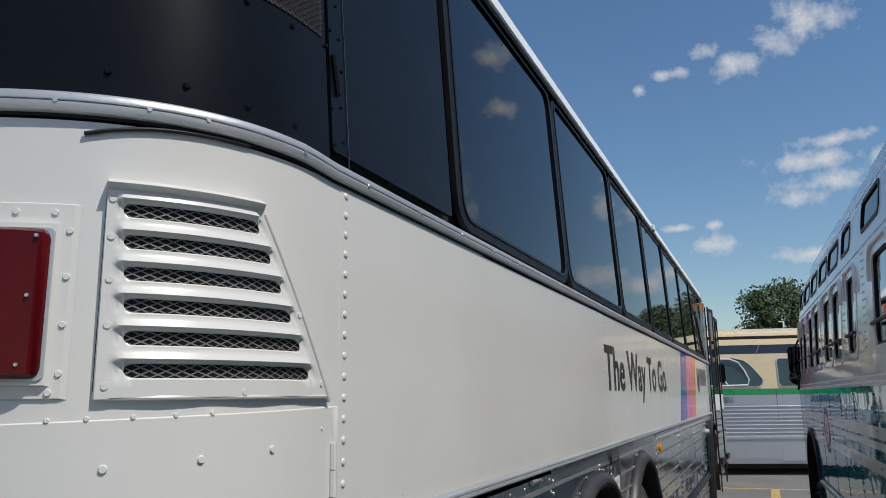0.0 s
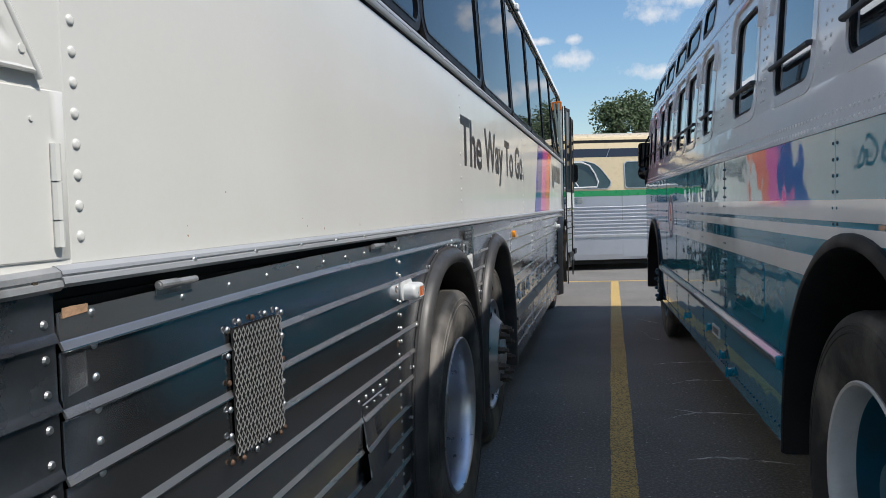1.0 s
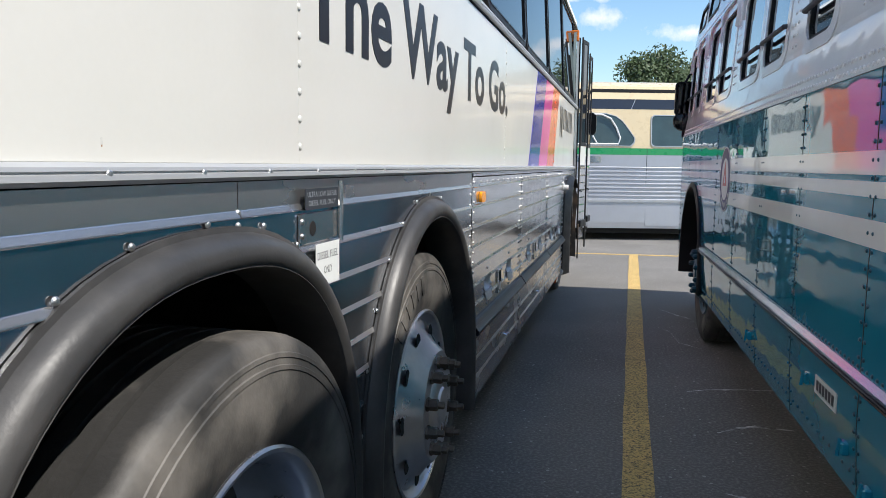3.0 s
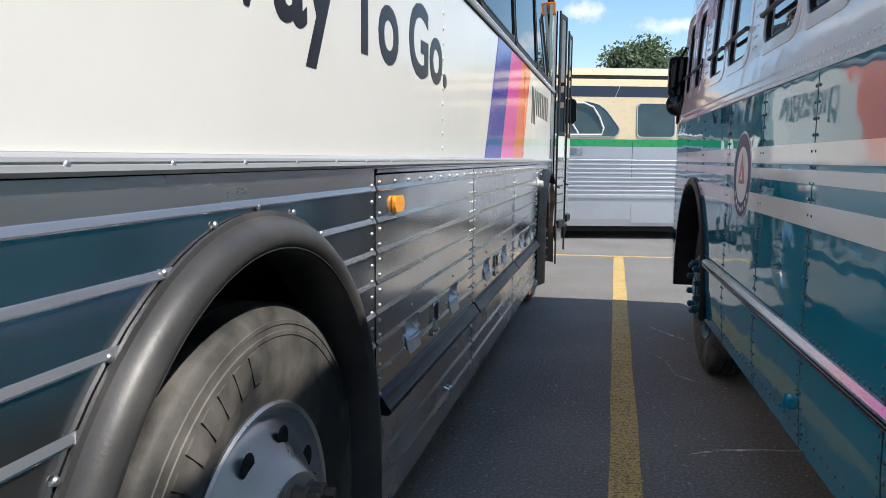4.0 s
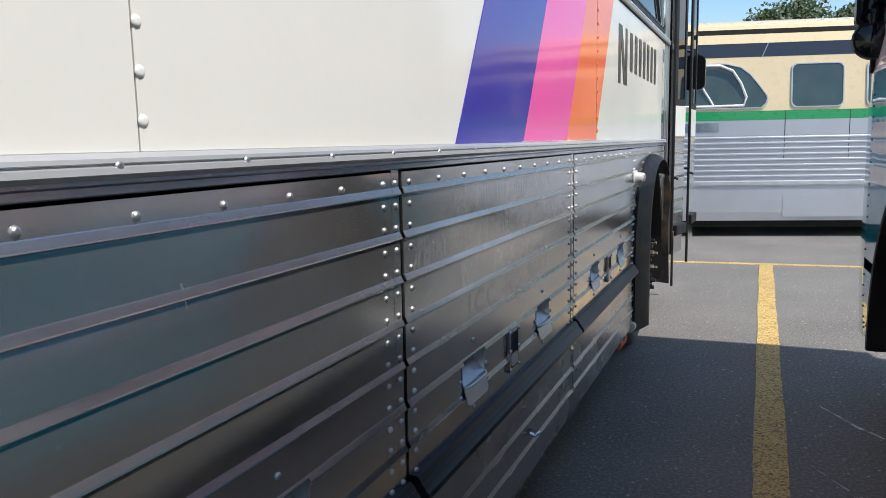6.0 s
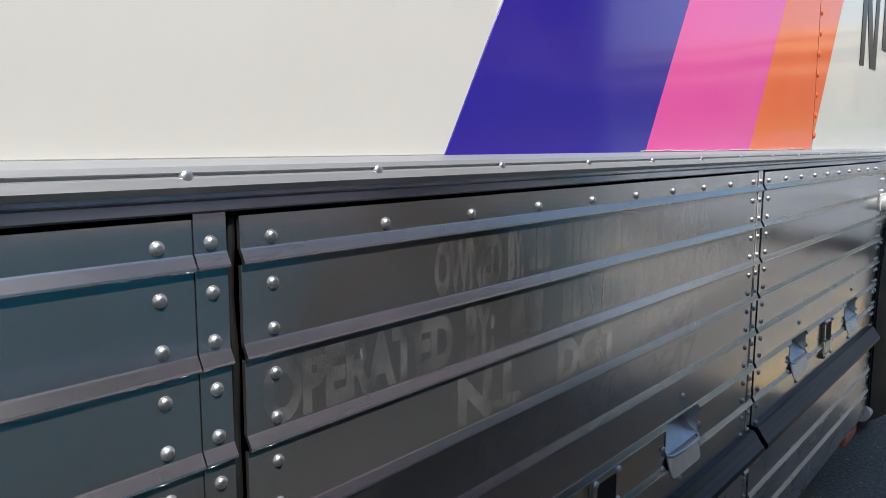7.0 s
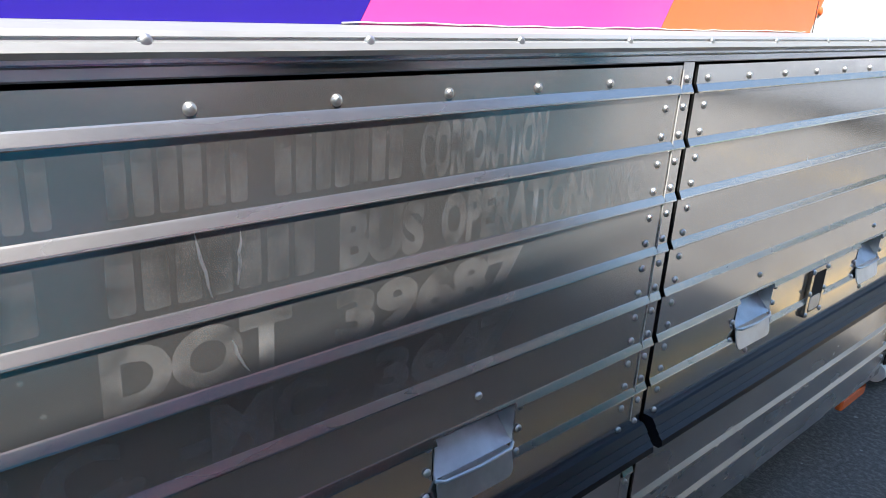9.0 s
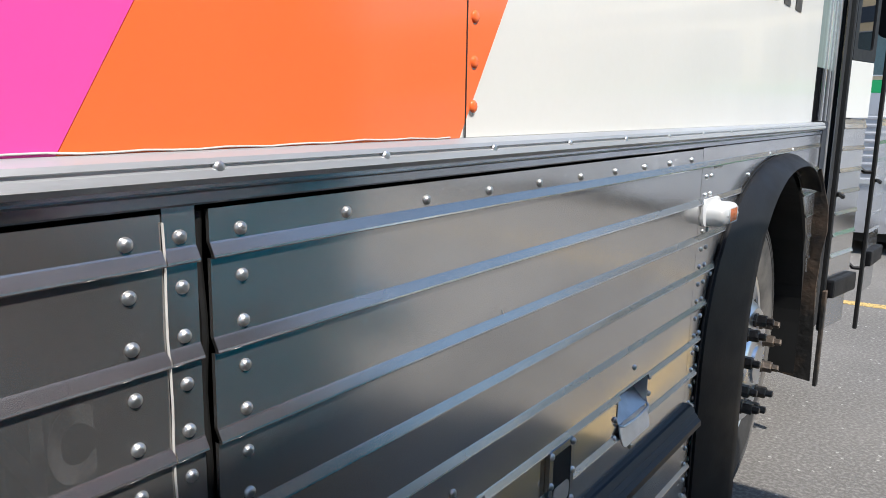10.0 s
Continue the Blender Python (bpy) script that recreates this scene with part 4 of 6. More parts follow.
def wheel(y, x_out, dish, parent, radius=0.50, side=1, rim_mat="chrome", name_label="tyre and chrome wheel", nut_mat="nut", marks=0, zc=None, face_mat=None, bright=9):
    """A truck wheel: grooved tyre, steel rim with hand holes, hub and ten nuts. dish: a deep rim with the hub set far in."""
    w = new("wheel")
    w.parent = parent
    w.empty_display_size = 0.1
    tagged(w, name_label)
    zc = zc or radius
    stud = 0.054 if side > 0 else 0.040
    bm = bmesh.new()
    tread = []
    for i, (r, d) in enumerate(((0.4945, -0.012), (0.498, -0.020), (0.500, -0.028))):
        tread.append((r, d))
    for g in range(5):
        d0 = -0.034 - 0.042 * g
        tread += [(0.500, d0), (0.500, d0 - 0.032), (0.489, d0 - 0.034), (0.489, d0 - 0.040)]
    tread += [(0.500, -0.246), (0.490, -0.258), (0.45, -0.272), (0.31, -0.24)]
    side_prof = [(0.298, -0.030), (0.302, -0.012), (0.318, -0.004), (0.345, 0.004), (0.375, 0.009), (0.405, 0.0105), (0.425, 0.0095), (0.437, 0.0085), (0.4385, 0.0105), (0.446, 0.0100), (0.4475, 0.0075), (0.458, 0.0060), (0.4595, 0.0080), (0.467, 0.0068), (0.4685, 0.0045), (0.480, 0.001), (0.488, -0.005), (0.4925, -0.009)]
    s = radius / 0.5
    lathe(bm, [(r * s, side * d) for r, d in side_prof + tread], y, zc, 72, x_out)
    for v in bm.verts:      # flattened where it stands
        v.co.z = max(v.co.z, 0.001)
    part("tyre", bm, "tyre", w, "worn black rubber tyre", smooth=True)
    for k in range(marks):
        a0 = radians(96 + 7.5 * k)
        bm = bmesh.new()
        q = [((0.372 if e < 2 else 0.432) * s, a0 + (0.045 if e in (1, 2) else -0.02) + (0.03 if e > 1 else 0)) for e in range(4)]
        lo_, hi_ = [[bm.verts.new((x_out + side * t, y + r * math.cos(t2), zc + r * math.sin(t2))) for r, t2 in q] for t in (0.006, 0.0120)]
        bm.faces.new(hi_), bm.faces.new(lo_[::-1])
        for e in range(4):
            bm.faces.new((lo_[e], lo_[(e + 1) % 4], hi_[(e + 1) % 4], hi_[e]))
        part("sidewall_mark", bm, "tyre", w)
    bm = bmesh.new()
    if dish:
        rim = [(0.307, -0.012), (0.309, -0.004), (0.304, 0.001), (0.296, -0.002), (0.290, -0.014), (0.284, -0.035), (0.283, -0.075), (0.280, -0.14), (0.272, -0.176), (0.252, -0.190), (0.195, -0.192), (0.150, -0.182), (0.118, -0.172)]
        hub = [(0.118, -0.172), (0.108, -0.172), (0.104, -0.085), (0.090, -0.072), (0.05, -0.070), (0.0, -0.070)]
        nut_r, nut_x = 0.143, -0.178
    else:
        rim = [(0.307, -0.012), (0.309, -0.004), (0.304, 0.001), (0.296, -0.003), (0.288, -0.022), (0.276, -0.030), (0.262, -0.018), (0.236, -0.002), (0.205, 0.020), (0.185, 0.042), (0.176, 0.050), (0.120, 0.050)]
        hub = [(0.120, 0.050), (0.113, 0.050), (0.106, 0.058), (0.088, 0.062), (0.060, 0.0625), (0.055, 0.070), (0.0, 0.072)]
        nut_r, nut_x = 0.143, 0.050
    # past this point a deep rim takes the darker face material
    deep = bright if dish and face_mat else len(rim)
    part("rim", lathe(bm, [(r * s, side * d) for r, d in rim[:deep]], y, zc, 72, x_out), rim_mat, w, smooth=True)
    if deep < len(rim):
        part("wheel_face", lathe(bmesh.new(), [(r * s, side * d) for r, d in rim[deep - 1:]], y, zc, 72, x_out), face_mat, w, "dark inner wheel face", smooth=True)
    part("hub", lathe(bmesh.new(), [(r * s, side * d) for r, d in hub], y, zc, 40, x_out), face_mat or rim_mat, w, smooth=True)
    for k in range(10):
        a = 2 * math.pi * (k + 0.5) / 10
        ny, nz = y + nut_r * s * math.cos(a), zc + nut_r * s * math.sin(a)
        bm = bmesh.new()
        lathe(bm, [(0.0, 0.0), (0.0225, 0.0), (0.0225, side * 0.008), (0.0190, side * 0.010), (0.0190, side * 0.034), (0.0165, side * 0.037), (0.0115, side * 0.037), (0.0115, side * stud), (0.0095, side * (stud + 0.003)), (0, side * (stud + 0.003))], ny, nz, 6, x_out + side * nut_x)
        part("lug_nut", bm, nut_mat, w)
    if not dish:
        for k in range(10):
            a = 2 * math.pi * k / 10
            # a near-black disc laid on the rim paints the shaded hole
            bm = bmesh.new()
            lathe(bm, [(0.0, side * 0.003), (0.022, side * 0.003), (0.027, side * 0.0010)], y + 0.234 * s * math.cos(a), zc + 0.234 * s * math.sin(a), 14, x_out + side * 0.001)
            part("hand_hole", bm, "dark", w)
    w.matrix_parent_inverse = parent.matrix_basis.inverted() if parent is coach else Matrix()
    return w


wheel(3.72, XA + 0.030, True, coach, 0.505, zc=0.465, face_mat="wheel_iron", rim_mat="wheel_alu")
wheel(4.985, XA - 0.035, False, coach, 0.505, marks=6, zc=0.465, rim_mat="wheel_alu")
wheel(10.33, XA - 0.085, False, coach, rim_mat="wheel_alu")


# ---- motor coach: rear quarter ----
# louvred vent: pressed frame, five lips, dark mesh behind
VZ0, VZ1 = 1.468, 1.765
vr = lambda z: 0.058 + 0.171 * (z - VZ0) / (1.752 - VZ0)      # near edge leans back
vl = lambda z: 0.464
slots = []
for k in range(6):
    zc = 1.729 - 0.0447 * k
    slots.append((zc - 0.0095, zc + 0.0095))
frame_bm = bmesh.new()


def vent_pt(u, z, out):
    return corner(vr(z) + (vl(z) - vr(z)) * u, z, out)[0]


zs = [(VZ0, 0.001), (VZ0 + 0.002, 0.010), (VZ0 + 0.014, 0.010)]
for z0, z1 in reversed(slots):
    zs += [(z0 - 0.002, 0.010), (z0, 0.008), (z1, 0.008), (z1 + 0.0025, 0.014), (z1 + 0.007, 0.017), (z1 + 0.014, 0.013), (z1 + 0.020, 0.010)]
zs = zs[:-2]
zs += [(VZ1 - 0.008, 0.012), (VZ1, 0.024), (VZ1 + 0.006, 0.018), (VZ1 + 0.008, 0.001)]
UA, UB = 0.102, 0.905
us = [0.0, 0.008, 0.035, 0.052, 0.066, 0.080, 0.092, UA, UA + 0.002, UA + 0.008, UA + 0.018, UA + 0.032] + [UA + 0.032 + (UB - UA - 0.064) * i / 13 for i in range(1, 13)]
us += [UB - 0.032, UB - 0.018, UB - 0.008, UB - 0.002, UB, 0.917, 0.930, 0.945, 0.96, 0.992, 1.0]
FIRST, LAST = us.index(UA), us.index(UB)


def slot_open(u):
    """How far a slot stands open towards its rounded ends."""
    d = min(1.0, max(0.0, min(u - UA, UB - u) / 0.032))
    return math.sqrt(d * (2 - d))
grid = []
for z, out in zs:
    row = []
    for u in us:
        e = max(0.0, min(1.0, (min(u, 1 - u) - 0.048) / 0.048))
        o = 0.010 + (out - 0.010) * e * e * (3 - 2 * e) if 0.010 < VZ1 - z else out
        if u in (0.0, 1.0):
            o = 0.001
        zv = z
        for z0, z1 in slots:
            if z in (z0, z1) and FIRST <= us.index(u) <= LAST:
                zv = (z0 + z1) / 2 + (z - (z0 + z1) / 2) * max(0.02, slot_open(u))
        row.append(frame_bm.verts.new(vent_pt(u, zv, o)))
    grid.append(row)
for j, (a, b) in enumerate(zip(grid, grid[1:])):
    hole = any(abs(zs[j][0] - z0) < 1e-6 for z0, z1 in slots)
    for i in range(len(us) - 1):
        if hole and FIRST <= i < LAST:
            continue
        frame_bm.faces.new((a[i], a[i + 1], b[i + 1], b[i]))
vent = part("vent_cover", frame_bm, "white", coach, "white pressed metal vent with six louvres", smooth=True)
# near-black sheet for the shade behind the slots
bm = bmesh.new()
back = [[bm.verts.new(vent_pt(u, VZ0 + 0.01 + (VZ1 - VZ0 - 0.02) * k / 24, 0.0035)) for u in us] for k in range(25)]
for ra, rb in zip(back, back[1:]):
    for i in range(len(us) - 1):
        bm.faces.new((ra[i], ra[i + 1], rb[i + 1], rb[i]))
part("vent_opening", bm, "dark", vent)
bm = bmesh.new()
for z0, z1 in slots:       # expanded-metal mesh in each slot
    n = round((vl(z0) - vr(z0)) * 0.8 / 0.0225)
    for i in range(n):
        u0, u1 = UA + (UB - UA) * i / n, UA + (UB - UA) * (i + 1) / n
        um = (u0 + u1) / 2
        for row in range(2):
            lo_z, hi_z = z0 + (z1 - z0) * row / 2, z0 + (z1 - z0) * (row + 1) / 2
            zm = (lo_z + hi_z) / 2
            for (ua, za), (ub, zb) in (((u0, zm), (um, hi_z)), ((um, hi_z), (u1, zm)), ((u0, zm), (um, lo_z)), ((um, lo_z), (u1, zm))):
                a, b = vent_pt(ua, za, 0.0062), vent_pt(ub, zb, 0.0062)
                d = Vector((0, 0, 0.0010))
                bm.faces.new([bm.verts.new(v) for v in (a - d, b - d, b + d, a + d)])
part("vent_mesh", bm, "vent_mesh", vent, "expanded metal mesh")
# folded rim along the slanted edge and the foot
bm = bmesh.new()
tube(bm, [vent_pt(0.0, VZ0 - 0.006 + (VZ1 - VZ0 - 0.006) * k / 16, 0.0075) for k in range(17)], 0.0052, 10)
tube(bm, [vent_pt(k / 20 - 0.012, VZ0 + 0.0015, 0.0065 + 0.0012 * math.sin(0.9 * k)) for k in range(21)], 0.0038, 8)
part("vent_rim", bm, "white", vent, "folded white rim", smooth=True)
for u, z in ((0.962, 1.485), (0.962, 1.567), (0.962, 1.63), (0.962, 1.69), (0.962, 1.744), (0.03, 1.49), (0.03, 1.60), (0.04, 1.755), (0.48, 1.476)):
    bm = bmesh.new()
    corner_dome(bm, vr(z) + (vl(z) - vr(z)) * u, z, 0.0075, 0.014)
    part("vent_rivet", bm, "white", vent)

# tail lamp on its riveted plate
def corner_plate(s0, s1, z0, z1, out, n=8, edge=0.002, slope=0.0):
    """A plate laid on the rear corner; its top edge may fall towards the back."""
    bm = bmesh.new()
    g = []
    for z, o in ((z0, 0.0005), (z0 + edge, out), (z1 - edge, out), (z1, 0.0005)):
        g.append([bm.verts.new(corner(s0 + (s1 - s0) * i / n, z - (slope * (s1 - s0) * i / n if z > z0 + edge else 0.0), o if 0 < i < n else 0.0005)[0]) for i in range(n + 1)])
    for a, b in zip(g, g[1:]):
        for i in range(n):
            bm.faces.new((a[i], a[i + 1], b[i + 1], b[i]))
    return bm


def corner_pad(s0, s1, z0, z1, out, r, edge, ridge=None):
    """A rounded pad laid on the rear corner: rounded outline, bevelled rim, and, past the ridge, a raised middle."""
    bm = bmesh.new()
    cols = [s0 + r * (1 - math.cos(math.pi / 2 * i / 6)) for i in range(7)] + [s0 + r + (s1 - s0 - r) * i / 16 for i in range(1, 17)]
    g = []
    for s in cols:
        d = max(0.0, r - (s - s0))
        cut = r - math.sqrt(max(0.0, r * r - d * d))
        a, b = z0 + cut, z1 - cut
        o = out
        if ridge:
            o = out * (0.62 + 0.38 * min(1.0, max(0.0, (s - s0) / (ridge - s0))))
        k = min(1.0, (s - s0) / edge)
        o = 0.002 + (o - 0.002) * math.sqrt(k * (2 - k))
        g.append([bm.verts.new(corner(s, z, t)[0]) for z, t in ((a, 0.001), (a + 0.0002, o * 0.7), (a + edge * 0.6, o), (b - edge * 0.6, o), (b - 0.0002, o * 0.7), (b, 0.001))])
    for a, b in zip(g, g[1:]):
        for i in range(5):
            bm.faces.new((a[i], a[i + 1], b[i + 1], b[i]))
    return bm


lamp_plate = part("lamp_plate", corner_plate(0.495, 0.80, 1.468, 1.735, 0.004, 40), "white", coach, "white riveted tail lamp plate")
part("lamp_surround", corner_plate(0.514, 0.80, 1.485, 1.706, 0.012, 40), "white", lamp_plate, "white pressed lamp surround")
part("lamp_rim", corner_pad(0.5205, 0.80, 1.4915, 1.6985, 0.0145, 0.010, 0.002), "alu", lamp_plate, "thin bright lamp rim")
part("tail_lamp", corner_pad(0.524, 0.79, 1.495, 1.695, 0.036, 0.016, 0.010, 0.5745), "red_lens", lamp_plate, "dark red tail lamp lens with a raised middle", smooth=True)
for s, z in ((0.506, 1.502), (0.506, 1.567), (0.506, 1.632), (0.506, 1.696), (0.526, 1.721), (0.575, 1.721), (0.517, 1.477)):
    bm = bmesh.new()
    corner_dome(bm, s, z, 0.0062, 0.0075)
    part("plate_rivet", bm, "white", lamp_plate)
for s, z in ((0.545, 1.603), (0.549, 1.513), (0.540, 1.683)):
    bm = bmesh.new()
    corner_dome(bm, s, z, 0.0038, 0.040)
    part("lens_screw", bm, "rivet", lamp_plate)
# rear access door: seam, hinge, bolt heads
door = part("rear_access_door", corner_plate(0.0125, 0.80, 1.2545, 1.4530, 0.003, 60, 0.002, 0.026), "white", coach, "white rear access door with a painted hinge", smooth=True)
for s, z in ((0.195, 1.39), (0.317, 1.383), (0.444, 1.377)):
    bm = bmesh.new()
    corner_dome(bm, s, z, 0.0075, 0.007)
    part("bolt_head", bm, "white", door)
for s, z in ((0.5156, 1.4412), (0.468, 1.4424), (0.4107, 1.4436), (0.3549, 1.4450), (0.3022, 1.4464), (0.0674, 1.4157)):
    bm = bmesh.new()
    corner_dome(bm, s, z, 0.0042, 0.0052)
    part("seam_rivet", bm, "white", door)
part_h = bmesh.new()
p, nr = corner(0.036, 0, 0.006)
tube(part_h, [(p.x, p.y, 1.27), (p.x, p.y, 1.30)], 0.0065), tube(part_h, [(p.x, p.y, 1.302), (p.x, p.y, 1.345)], 0.0065), tube(part_h, [(p.x, p.y, 1.347), (p.x, p.y, 1.39)], 0.0065)
part("hinge", part_h, "white", door)
belt = [o for o in coach.children if o.name == "belt_moulding"][0]
for s in (0.147, 0.335, 0.416, 0.5365, 0.65):
    bm = bmesh.new()
    corner_dome(bm, s, 1.8805 if s > 0.2 else 1.8775, 0.0055, 0.0205)
    part("belt_screw", bm, "rivet", belt)
rivets(dome_mesh("belt_screw", 0.0055, 0.003, "rivet", 10), [(XA + 0.014, 1.622 + 0.25 * k, 1.8745) for k in range(36)], belt, name="belt_screw")
for s in (0.085, 0.17, 0.29, 0.43, 0.57):
    bm = bmesh.new()
    corner_dome(bm, s, 1.2335 - 0.03 * (s - 0.045), 0.0060, 0.0165)
    part("rail_screw", bm, "nut", corner_rail)
# rusty tab and a pale rain streak at the door's upper corner
part("rust_patch", slab([(1.5125, 1.1860), (1.556, 1.1885), (1.557, 1.1985), (1.530, 1.1990), (1.5125, 1.1980)], XA + 0.0045, XA + 0.0056), "rust_pale", lower, "patch of pale orange rust")
part("rain_streak", slab([(1.516, 1.165), (1.556, 1.165), (1.553, 1.176), (1.516, 1.174)], XA + 0.0042, XA + 0.0047), "haze", lower, "pale rain streak")
part("rain_streak", slab([(1.518, 1.092), (1.552, 1.098), (1.550, 1.148), (1.516, 1.148)], XA + 0.0042, XA + 0.0047), "haze", lower, "pale rain streak")
for s in (0.062,):
    for k in range(18):
        bm = bmesh.new()
        corner_dome(bm, s, 1.182 - 0.0408 * k, 0.0058, 0.0038)
        part("skin_rivet", bm, "rivet", corner_skin)
# rubber strip hanging off the belt, and rivets on the black panel
bm = bmesh.new()
tube(bm, [corner(0.26 + 0.2385 * i / 14, 1.8590 - 0.0215 * (i / 14) ** 3.2, 0.0045)[0] for i in range(15)], 0.0032, 8)
part("loose_rubber_strip", bm, "seal", coach, "loose black rubber strip")
for s, z in ((0.4756, 1.9385), (0.3637, 1.9353), (0.2588, 1.9281), (0.1506, 1.9287), (0.153, 2.117), (0.26, 2.118)):
    bm = bmesh.new()
    corner_dome(bm, s, z, 0.0060, 0.0052)
    part("panel_bolt", bm, "black_paint", rear_black)
for s, z in ((0.033, 2.005), (-0.001, 2.016), (0.026, 1.933), (-0.006, 1.946), (0.048, 2.125), (0.029, 2.167), (0.003, 2.231), (-0.003, 2.162), (-0.009, 2.095)):
    bm = bmesh.new()
    corner_dome(bm, s, z, 0.0045, 0.0060)
    part("panel_bolt", bm, "black_paint", rear_black)
# a narrow grey strip paints the faint highlight along the panel's edge
trim = part("panel_trim", slab(rounded(1.5700, 1.5720, 1.895, 2.72, 0.001, 2), 0.0, 0.0022), "steel_dark", coach, "thin grey line drawn as a highlight beside the black panel")
trim.matrix_basis = pose(XA, 0, 1.86, 0, math.degrees(math.atan(-0.06)), 0) @ pose(0, 0, -1.86)
trim.matrix_parent_inverse = COACH_INV
bm = bmesh.new()
a, nr = corner(0.0126, 2.034, 0.006)
b_, nr = corner(0.0270, 2.115, 0.006)
for k in range(3):
    tube(bm, [a.lerp(b_, k / 3 + 0.01), a.lerp(b_, (k + 1) / 3 - 0.01)], 0.0045, 8)
part("panel_hinge", bm, "black_paint", rear_black)
# near-black sheet draws the shade behind the upper grille
part("grille_backing", on_corner([[(0.060 + 0.20 * i / 12, z, 0.0012) for i in range(13)] for z in (2.137, 2.35)], 0.0012), "dark", rear_black)
bm = bmesh.new()
for i in range(13):
    for j in range(19):
        s, z = 0.060 + 0.0155 * i + (0.00775 if j % 2 else 0.0), 2.143 + 0.0058 * j
        pa, pb = corner(s, z, 0.003)[0], corner(s + 0.00775, z + 0.0058, 0.003)[0]
        pc, pd = corner(s + 0.0155, z, 0.003)[0], corner(s + 0.00775, z - 0.0058, 0.003)[0]
        for u, v in ((pa, pb), (pb, pc), (pc, pd), (pd, pa)):
            d = Vector((0, 0, 0.0011))
            bm.faces.new([bm.verts.new(w) for w in (u - d, v - d, v + d, u + d)])
part("upper_grille", bm, "nut", rear_black, "expanded metal grille")

# ---- motor coach: livery ----
SL = 0.60
def band(name, y0, y1, mat, label, bm_top=1.850):
    z0, z1 = 1.2487, bm_top
    return part(name, slab([(y0, z0), (y1, z0), (y1 + SL * (z1 - z0), z1), (y0 + SL * (z1 - z0), z1)], XA + 0.0005, XA + 0.0025), mat, coach, label)


band("blue_stripe", 7.188, 7.679, "blue", "slanted violet-blue stripe")
band("pink_stripe", 7.680, 8.171, "pink", "slanted magenta stripe")
band("orange_stripe", 8.172, 8.640, "orange", "slanted orange stripe")
orange_band = [o for o in coach.children if o.name == "orange_stripe"][0]
rivets(dome_mesh("rivet", 0.0078, 0.0035, "orange", 10), [(XA + 0.0025, 8.667, 1.285 + 0.0508 * k) for k in range(11)], orange_band)
part("panel_joint", box(bmesh.new(), XA + 0.0024, XA + 0.0029, 8.6500, 8.6525, 1.2490, 1.85), "seal", orange_band)
part("vinyl_edge", tube(bmesh.new(), [(XA + 0.0035, 7.66 + 0.0240 * i, 1.2500 + 0.0006 * math.sin(1.9 * i) + 0.0010 * max(0.0, math.sin(0.41 * i))) for i in range(41)], 0.0008, 6), "sealant", orange_band, "curled lower edge of the vinyl")
lettering("The Way To Go.", 3.982, 1.497, 2.385, 0.213, XA + 0.0003, "letter", coach, bold=0.022, label="bold black slogan lettering")
# operator's mark: a tall folded bar and seven plain bars
mark = part("operator_mark", slab([(9.13, 1.50), (9.185, 1.50), (9.185, 1.69), (9.27, 1.50), (9.36, 1.50), (9.36, 1.755), (9.31, 1.755), (9.31, 1.56), (9.215, 1.755), (9.13, 1.755)], XA + 0.0005, XA + 0.002), "letter", coach, "black operator mark")
for k in range(7):
    y = 9.44 + 0.143 * k
    part("mark_bar", slab(rounded(y, y + 0.078, 1.572 - 0.001 * k, 1.752 + 0.002 * k, 0.008, 2), XA + 0.0005, XA + 0.002), "letter", mark)

# faded lettering left on the second luggage door
doors = [o for o in coach.children if o.name.startswith("luggage_door")]
ghost_door = doors[1]
for text, y, z, w in (("OWNED", 7.172, 1.099, 0.126), ("BY:", 7.310, 1.099, 0.036), ("CORPORATION", 7.762, 1.099, 0.20),
                      ("OPERATED", 6.942, 1.018, 0.262), ("BY:", 7.226, 1.018, 0.058), ("BUS", 7.663, 1.018, 0.11), ("OPERATIONS", 7.797, 1.018, 0.275), ("INC", 8.10, 1.018, 0.085),
                      ("N.J.", 7.212, 0.937, 0.13), ("DOT", 7.43, 0.937, 0.178), ("39687", 7.658, 0.937, 0.28),
                      ("I.C.C.", 7.25, 0.856, 0.21), ("-MC-", 7.49, 0.856, 0.19), ("3647", 7.71, 0.856, 0.225)):
    lettering(text, y, z, w, 0.056, XA + 0.0006, "ghost" if z > 0.95 else "ghost_low", ghost_door, "faded_lettering", 0.052, 0.0003, "ghost of removed lettering on the metal")
for y0, y1, z, n in ((7.355, 7.410, 1.099, 3), (7.445, 7.568, 1.099, 6), (7.590, 7.740, 1.099, 7), (7.312, 7.395, 1.018, 2), (7.438, 7.637, 1.018, 7)):
    w = (y1 - y0) / n
    for k in range(n):
        part("faded_bar", slab(rounded(y0 + w * k + 0.12 * w, y0 + w * (k + 1) - 0.10 * w, z + 0.001, z + 0.055, 0.003, 2), XA + 0.0003, XA + 0.0005), "ghost_bar", ghost_door)

part("sealant_bead", tube(bmesh.new(), [(XA + 0.0015, 8.2482 + 0.0008 * math.sin(1.7 * i), 1.195 - 0.030 * i) for i in range(20)], 0.0011, 6), "sealant", doors[1], "pale torn sealant bead")

